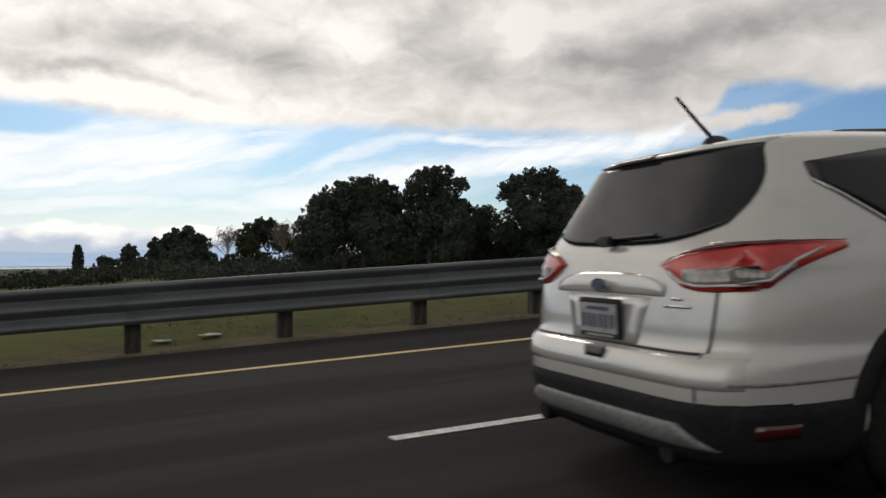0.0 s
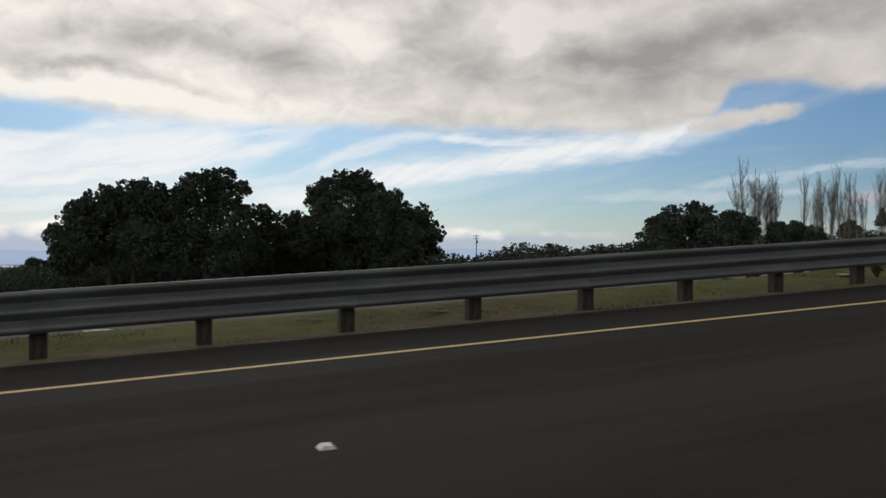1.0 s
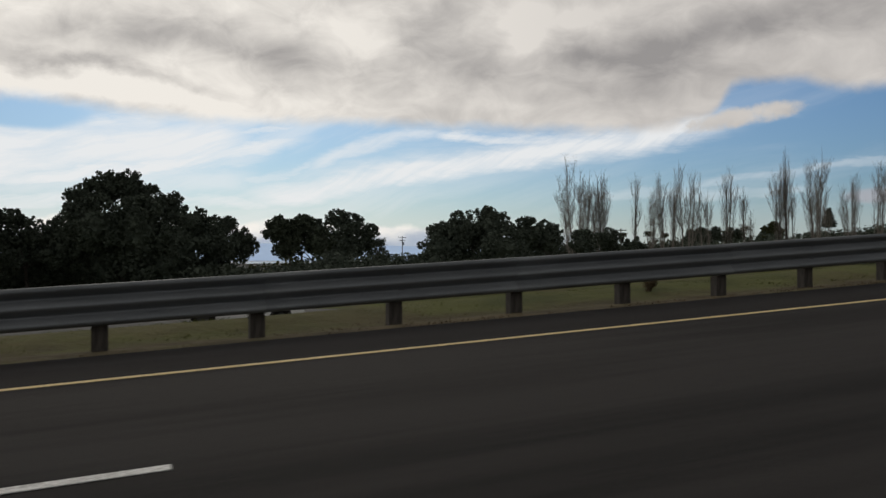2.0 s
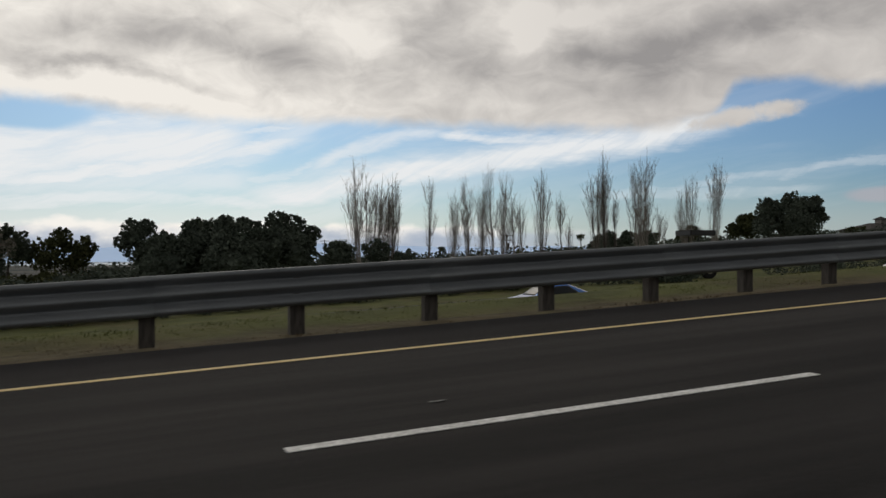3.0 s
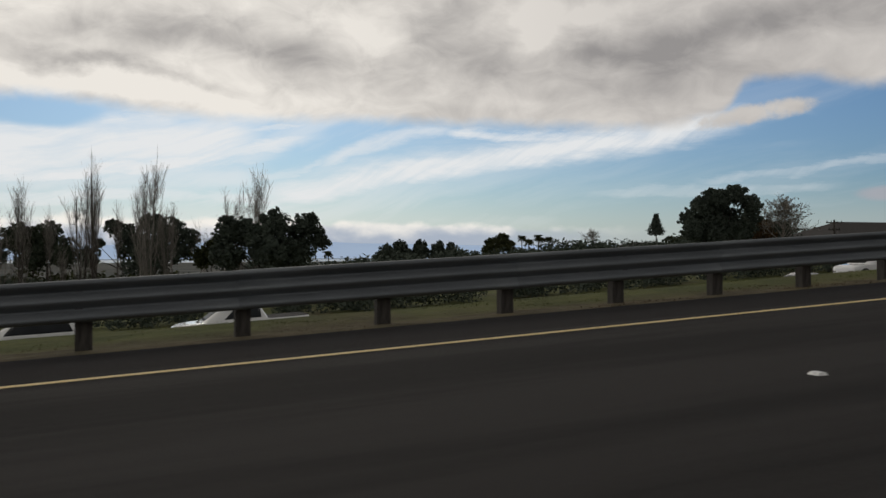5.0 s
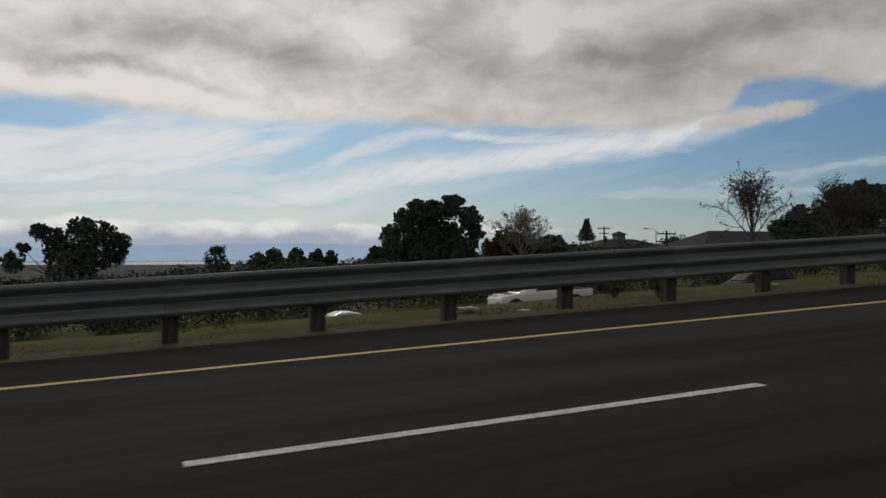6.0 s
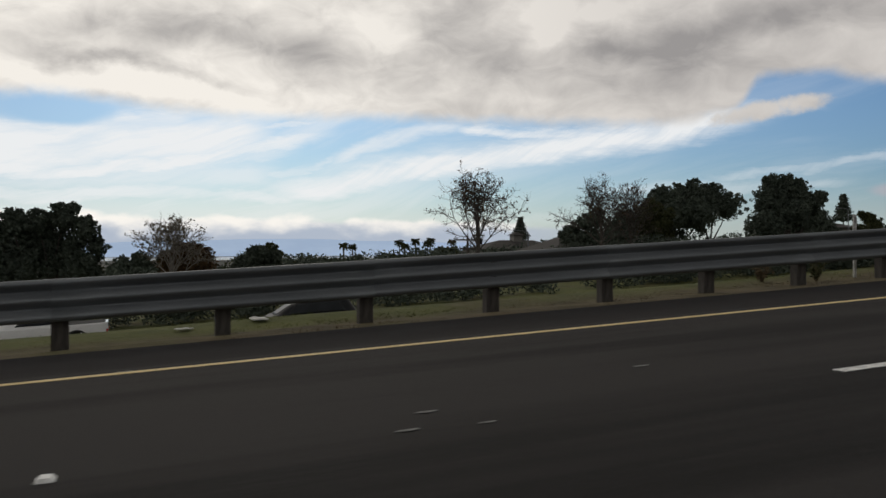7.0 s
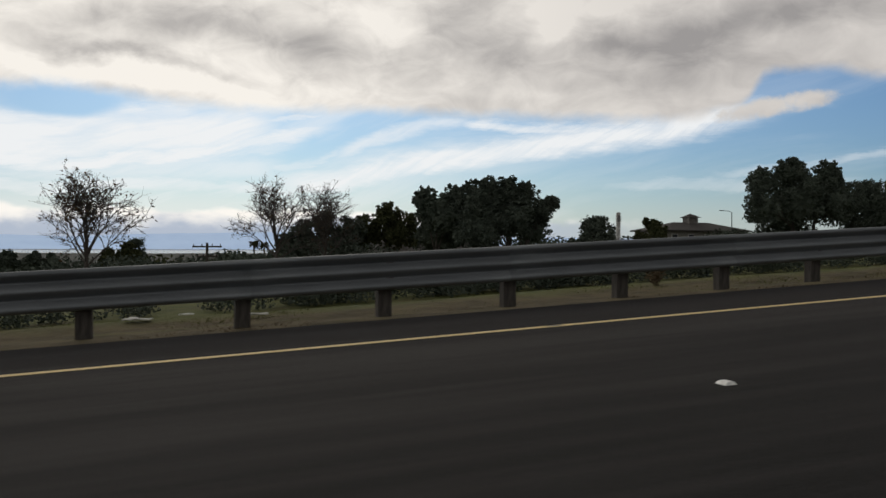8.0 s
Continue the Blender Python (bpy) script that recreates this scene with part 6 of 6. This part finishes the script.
def tractor(x, y):
    thing = new("tractor")
    g = land(x, y)
    thing.matrix_basis = pose(x, y, g)
    part("chassis", box_bm((-1.5, -0.35, 0.55), (1.3, 0.35, 0.95), 0.06), M_RED, thing)
    part("bonnet", box_bm((-1.6, -0.32, 0.95), (-0.2, 0.32, 1.55), 0.12), M_RED, thing)
    part("seat", box_bm((0.35, -0.25, 1.0), (0.85, 0.25, 1.55), 0.08), M_BLACK, thing)
    part("loader_bucket", box_bm((-2.75, -0.9, 0.12), (-2.2, 0.9, 0.65), 0.08), M_RED, thing)
    for s in (-1, 1):
        part("loader_arm", tube_bm([(0.0, s * 0.5, 1.5), (-1.4, s * 0.5, 1.35), (-2.35, s * 0.5, 0.5)], 0.08, 6), M_RED, thing)
        part("mudguard", box_bm((0.3, s * 0.85 - 0.2, 1.55), (1.3, s * 0.85 + 0.2, 1.62), 0.03), M_RED, thing)
        for wx, r, w in ((0.8, 0.75, 0.19), (-1.25, 0.45, 0.14)):
            bm = bmesh.new()
            bmesh.ops.create_cone(bm, cap_ends=True, segments=26, radius1=r, radius2=r, depth=2 * w, matrix=pose(wx, s * 0.85, r, 90))
            bmesh.ops.bevel(bm, geom=[e for e in bm.edges if abs(e.calc_face_angle(0)) > 1], offset=0.06, segments=2, affect="EDGES")
            wheel = part("wheel", bm, M_TYRE, thing)
            bm = bmesh.new()
            bmesh.ops.create_cone(bm, cap_ends=True, segments=20, radius1=r * 0.55, radius2=r * 0.45, depth=0.06, matrix=pose(wx, s * (0.85 + w), r, 90))
            part("wheel_disc", bm, M_RIMPALE, wheel, "pale painted wheel disc")
        for px in (0.1, 1.1):
            part("canopy_post", tube_bm([(px, s * 0.6, 0.9), (px, s * 0.6, 3.3)], 0.04, 6), M_BLACK, thing)
    part("canopy", box_bm((-0.9, -0.95, 3.3), (1.5, 0.95, 3.72), 0.06), M_BLACK, thing, "dark boxy canopy")
    return tagged(thing, "red tractor with loader and a dark canopy", "tractor")


tractor(115.0, 51.2)
M_ORANGE = surface("orange_plastic", two_tone((0.55, 0.10, 0.03), (0.68, 0.15, 0.05), 6.0), 0.5)


def cone(x, y, mat, label):
    thing = new("traffic_cone")
    thing.matrix_basis = pose(x, y, land(x, y))
    part("base", box_bm((-0.19, -0.19, 0), (0.19, 0.19, 0.035), 0.01), mat, thing)
    body = part("body", tube_bm([(0, 0, 0.03), (0, 0, 0.5), (0, 0, 0.72)], [0.14, 0.06, 0.03], 14), mat, thing, smooth=True)
    part("collar", tube_bm([(0, 0, 0.38), (0, 0, 0.5)], [0.084, 0.064], 14), M_MARK, body)
    return tagged(thing, label, "traffic cone", "traffic cones")


cone(112.2, 24.0, M_ORANGE, "small orange traffic cone on the grass bank")
cone(149.0, 24.5, M_MARK, "small white cone-shaped marker on the grass bank")

# ---- white marker posts ----
M_POSTWHITE = surface("white_post_paint", two_tone((0.38, 0.38, 0.36), (0.52, 0.52, 0.50), 5.0, fine=30.0), 0.6)


def marker_post(x, y, h, label):
    thing = new("marker_post")
    thing.matrix_basis = pose(x, y, land(x, y) - 0.1)
    part("post", box_bm((-0.035, -0.02, 0), (0.035, 0.02, h), 0.008), M_POSTWHITE, thing)
    part("reflector", box_bm((-0.035, -0.026, h - 0.16), (0.035, -0.0205, h - 0.05), 0.003), M_SKID, thing, "dull grey reflector plate")
    return tagged(thing, label, "marker post", "marker posts")


for x, h in ((165.8, 1.35), (185.0, 1.29), (204.8, 1.46)):
    marker_post(x, 11.75, h, "tall white roadside marker post behind the barrier")
for x in (139.0, 152.3, 159.0, 171.6, 184.0, 190.2, 196.0, 203.6, 210.4):
    marker_post(x, 24.3, 0.85, "short white marker post down the grass bank")

# ---- litter and stones on the verge ----
M_PAPER = surface("weathered_paper", two_tone((0.45, 0.45, 0.43), (0.70, 0.70, 0.67), 9.0), 0.8)
M_STICK = surface("broken_plank", two_tone((0.24, 0.20, 0.15), (0.38, 0.33, 0.26), 5.0, squash=(0.5, 6, 6)), 0.9)


def scrap(x, y, size, seed):
    """A crumpled sheet lying on the grass."""
    rng = random.Random(seed)
    n = 7
    vs, fs = [], []
    for side in (0.0, 0.012):
        for i in range(n):
            for j in range(n):
                u, v = i / (n - 1) - 0.5, j / (n - 1) - 0.5
                lift = 0.05 * size * 3 * abs(noise.noise((u * 3 + seed, v * 3, seed))) + 0.03
                vs.append((u * size * 1.6, v * size, lift - side + 0.02))
    m = n * n
    for i in range(n - 1):
        for j in range(n - 1):
            a = i * n + j
            fs += [(a, a + 1, a + n + 1, a + n), (m + a, m + a + n, m + a + n + 1, m + a + 1)]
    for k in range(n - 1):
        for a, b in ((k, k + 1), ((n - 1) * n + k + 1, (n - 1) * n + k), ((k + 1) * n, k * n), (k * n + n - 1, (k + 1) * n + n - 1)):
            fs.append((a, m + a, m + b, b))
    ob = mesh_ob("litter_scrap", vs, fs, M_PAPER)
    ob.matrix_basis = pose(x, y, land(x, y), 0, 0, rng.uniform(0, 180))
    return tagged(ob, "crumpled pale scrap of litter on the grass", "litter", "litter on the verge")


def stick(x, y, length, turn):
    ob = part("broken_stick", box_bm((-length / 2, -0.03, 0.0), (length / 2, 0.03, 0.03), 0.008), M_STICK)
    ob.matrix_basis = pose(x, y, land(x, y) + 0.02, 0, 2, turn)
    return tagged(ob, "broken pale stick lying on the grass", "debris", "litter on the verge")


scrap(1.28, 11.9, 0.17, 1)
scrap(0.62, 11.8, 0.15, 2)
scrap(4.1, 14.1, 0.24, 3)
scrap(4.7, 13.4, 0.2, 4)
scrap(13.6, 12.8, 0.22, 5)
scrap(13.0, 11.9, 0.16, 6)
scrap(17.5, 13.7, 0.2, 7)
scrap(24.2, 14.4, 0.26, 8)
scrap(38.2, 12.3, 0.2, 9)
scrap(37.6, 11.5, 0.14, 10)
scrap(90.8, 12.2, 0.36, 11)
scrap(152.7, 12.2, 0.24, 12)
scrap(153.2, 11.2, 0.14, 13)
scrap(158.8, 12.0, 0.2, 14)
scrap(162.9, 12.0, 0.14, 15)
scrap(165.3, 11.6, 0.2, 16)
scrap(174.0, 12.5, 0.22, 17)
scrap(172.9, 12.1, 0.14, 18)
scrap(187.5, 13.3, 0.16, 19)
scrap(197.3, 12.7, 0.24, 20)
scrap(198.0, 13.1, 0.12, 21)
scrap(199.0, 12.3, 0.16, 22)
stick(29.2, 12.2, 0.7, 20)
stick(27.2, 12.4, 0.5, 20)
stick(188.4, 12.5, 0.8, 0)
stick(14.8, 11.8, 0.5, 15)
# small worn spots and chips on the lanes
M_CHIP = surface("pale_road_patch", two_tone((0.10, 0.10, 0.097), (0.20, 0.20, 0.195), 12.0, fine=50.0), 0.8)


def road_chip(x, y, w):
    w *= 0.6
    bm = bmesh.new()
    ring = [bm.verts.new((w * (1 + 0.25 * math.sin(5 * a + x)) * math.cos(a) * 1.5, 0.45 * w * (1 + 0.2 * math.cos(3 * a + y)) * math.sin(a), 0.004)) for a in span(0, 2 * math.pi * 11 / 12, 12)]
    top = bm.faces.new(ring)
    made = bmesh.ops.extrude_face_region(bm, geom=[top])
    bmesh.ops.translate(bm, verts=[v for v in made["geom"] if isinstance(v, bmesh.types.BMVert)], vec=(0, 0, 0.004))
    ob = part("road_patch", bm, M_CHIP)
    ob.matrix_basis = pose(x, y, GRADE * x, 0, -math.degrees(math.atan(GRADE)), 0)
    return tagged(ob, "small pale worn patch on the asphalt", "road patch", "worn patches")


road_chip(13.40, 4.85, 0.06)
road_chip(75.88, 5.34, 0.07)
road_chip(88.89, 3.86, 0.07)
road_chip(100.14, 3.46, 0.08)
road_chip(115.12, 3.89, 0.07)
road_chip(160.95, 4.46, 0.08)
road_chip(160.03, 6.68, 0.06)
road_chip(162.10, 3.67, 0.05)
road_chip(174.05, 4.97, 0.08)
road_chip(174.27, 4.49, 0.06)
road_chip(173.79, 4.56, 0.08)
road_chip(176.10, 5.60, 0.08)
road_chip(188.98, 4.34, 0.08)
road_chip(98.65, 8.08, 0.07)
road_chip(113.34, 8.13, 0.1)
road_chip(172.18, 8.26, 0.09)
road_chip(186.89, 8.14, 0.1)
road_chip(201.72, 8.18, 0.1)
road_chip(25.07, 8.33, 0.08)
road_chip(39.93, 8.25, 0.1)

# ---- houses, poles and lamps beyond the trees ----
M_STUCCO = surface("pale_stucco", two_tone((0.13, 0.125, 0.115), (0.20, 0.19, 0.175), 0.6, fine=8.0), 0.9)
M_ROOF = surface("brown_shingles", two_tone((0.022, 0.020, 0.019), (0.042, 0.037, 0.034), 0.8, fine=6.0, squash=(1, 3, 1)), 0.9)
M_PANE = glassy("house_window_glass", (0.03, 0.035, 0.04))


def house(x, y, ridge, length, depth, eaves, tower, label):
    """A house with a hipped roof, windows and a small roof turret."""
    thing = new("house")
    g = land(x, y)
    thing.matrix_basis = pose(x, y, g)
    top = ridge - g
    z1 = top - eaves
    part("wall", box_bm((-length / 2, -depth / 2, -0.5), (length / 2, depth / 2, z1), 0.05), M_STUCCO, thing)
    o = 0.6
    vs = [(-length / 2 - o, -depth / 2 - o, z1), (length / 2 + o, -depth / 2 - o, z1), (length / 2 + o, depth / 2 + o, z1), (-length / 2 - o, depth / 2 + o, z1),
          (-length / 2 + depth / 2, 0, top), (length / 2 - depth / 2, 0, top)]
    vs += [(a, b, c - 0.2) for a, b, c in vs[:4]]
    fs = [(0, 1, 5, 4), (1, 2, 5), (2, 3, 4, 5), (3, 0, 4), (0, 6, 7, 1), (1, 7, 8, 2), (2, 8, 9, 3), (3, 9, 6, 0), (9, 8, 7, 6)]
    roof = mesh_ob("roof", vs, fs, M_ROOF, thing)
    n = max(2, int(length / 3))
    for k in range(n):
        wx = -length / 2 + length * (k + 0.5) / n
        win = part("window", box_bm((wx - 0.6, -depth / 2 - 0.06, z1 - 1.9), (wx + 0.6, -depth / 2 + 0.02, z1 - 0.6), 0.02), M_POSTWHITE, thing)
        part("pane", box_bm((wx - 0.5, -depth / 2 - 0.075, z1 - 1.8), (wx + 0.5, -depth / 2 - 0.062, z1 - 0.7)), M_PANE, win)
    if tower:
        part("turret", box_bm((-0.9, -0.9, top - 0.6), (0.9, 0.9, top + tower), 0.03), M_STUCCO, roof)
        vs = [(-1.3, -1.3, top + tower), (1.3, -1.3, top + tower), (1.3, 1.3, top + tower), (-1.3, 1.3, top + tower), (0, 0, top + tower + 0.7)]
        mesh_ob("turret_roof", vs, [(0, 1, 4), (1, 2, 4), (2, 3, 4), (3, 0, 4), (3, 2, 1, 0)], M_ROOF, roof)
    return tagged(thing, label, "house")


house(238.0, 137.5, 11.6, 16, 9, 1.6, 0.9, "low pale house with brown hip roof and turret")
house(231.5, 96.0, 12.0, 22, 11, 2.6, 0, "wide house with a dark brown hipped roof")
house(284.0, 115.0, 15.0, 16, 9, 1.4, 0.8, "long pale house with a flat brown roof")
house(246.0, 170.0, 9.8, 24, 10, 1.6, 0, "distant house with a brown roof")


def utility_pole(x, y, top, label="wooden utility pole with two crossarms"):
    thing = new("utility_pole")
    g = land(x, y)
    h = top - g
    thing.matrix_basis = pose(x, y, g)
    part("pole", tube_bm([(0, 0, -0.4), (0, 0, h)], [0.17, 0.11], 8), M_BARK, thing)
    for z, w in ((h - 0.35, 1.25), (h - 1.2, 0.9)):
        arm = part("crossarm", box_bm((-w, -0.06, z - 0.07), (w, 0.06, z + 0.07), 0.01), M_BARK, thing)
        for q in (-0.9, -0.35, 0.35, 0.9):
            part("insulator", tube_bm([(w * q, 0, z + 0.07), (w * q, 0, z + 0.25)], [0.05, 0.035], 6), M_CLAD, arm)
    part("transformer", tube_bm([(0.32, 0, h - 2.6), (0.32, 0, h - 1.7)], 0.22, 10), M_CLAD, thing)
    return tagged(thing, label, "utility pole", "utility poles")


utility_pole(222.4, 118.2, 13.3)
utility_pole(202.6, 74.4, 11.2)
utility_pole(139.0, 132.0, 8.6)
utility_pole(130.5, 235.0, 9.4)


def street_lamp(x, y, top, reach):
    thing = new("street_lamp")
    g = land(x, y)
    h = top - g
    thing.matrix_basis = pose(x, y, g)
    part("pole", tube_bm([(0, 0, -0.3), (0, 0, h * 0.9), (0, 0, h - 0.25)], [0.10, 0.07, 0.06], 10), M_RAIL, thing)
    part("arm", tube_bm([(0, 0, h - 0.3), (-0.3 * reach, 0, h - 0.05), (-reach, 0, h)], 0.045, 8), M_RAIL, thing)
    part("lamp_head", box_bm((-reach - 0.55, -0.15, h - 0.06), (-reach + 0.1, 0.15, h + 0.08), 0.03), M_RAIL, thing)
    return tagged(thing, "slim grey street lamp with a single arm", "street lamp", "street lamps")


street_lamp(226.9, 110.0, 12.7, 1.8)
street_lamp(284.3, 105.0, 16.6, 1.8)

# ---- the bay and the hills on the skyline ----
vs, fs = [], []
for k in range(41):
    x = -4600 + 9200 * k / 40
    near = 2900 + 500 * noise.noise((k * 0.35, 1.0, 0.0))
    far = 4350 + 200 * noise.noise((k * 0.5, 7.0, 0.0))
    vs += [(x, near, -23.2), (x, far, -23.2)]
fs = [(2 * k, 2 * k + 2, 2 * k + 3, 2 * k + 1) for k in range(40)]
tagged(mesh_ob("water", vs, fs, M_WATER), "pale grey strip of bay water on the plain", "water", kind="structure")
vs, fs = [], []
m = 160
for k in range(m + 1):
    a = radians(-75 + 150 * k / m)
    d = 4820 + 0 * k
    x, y = d * math.sin(a), d * math.cos(a)
    h = 62 + 34 * noise.noise((k * 0.06, 3.0, 1.0)) + 14 * noise.noise((k * 0.21, 5.0, 1.0)) + 5 * noise.noise((k * 0.7, 9.0, 1.0))
    h *= 1.0 - 0.55 * smooth01(math.radians(20), math.radians(50), a)
    vs += [(x * 0.985, y * 0.985, -24), (x, y, -24 + max(14, h + 24) * 0.55), (x * 1.01, y * 1.01, max(-10, h))]
for k in range(m):
    for j in range(2):
        fs.append((3 * k + j, 3 * k + 3 + j, 3 * k + 4 + j, 3 * k + 1 + j))
tagged(mesh_ob("backdrop_hills", vs, fs, M_HILL, smooth=True), "range of hills on the skyline, blue haze painted in as a glow", "hills", kind="structure")
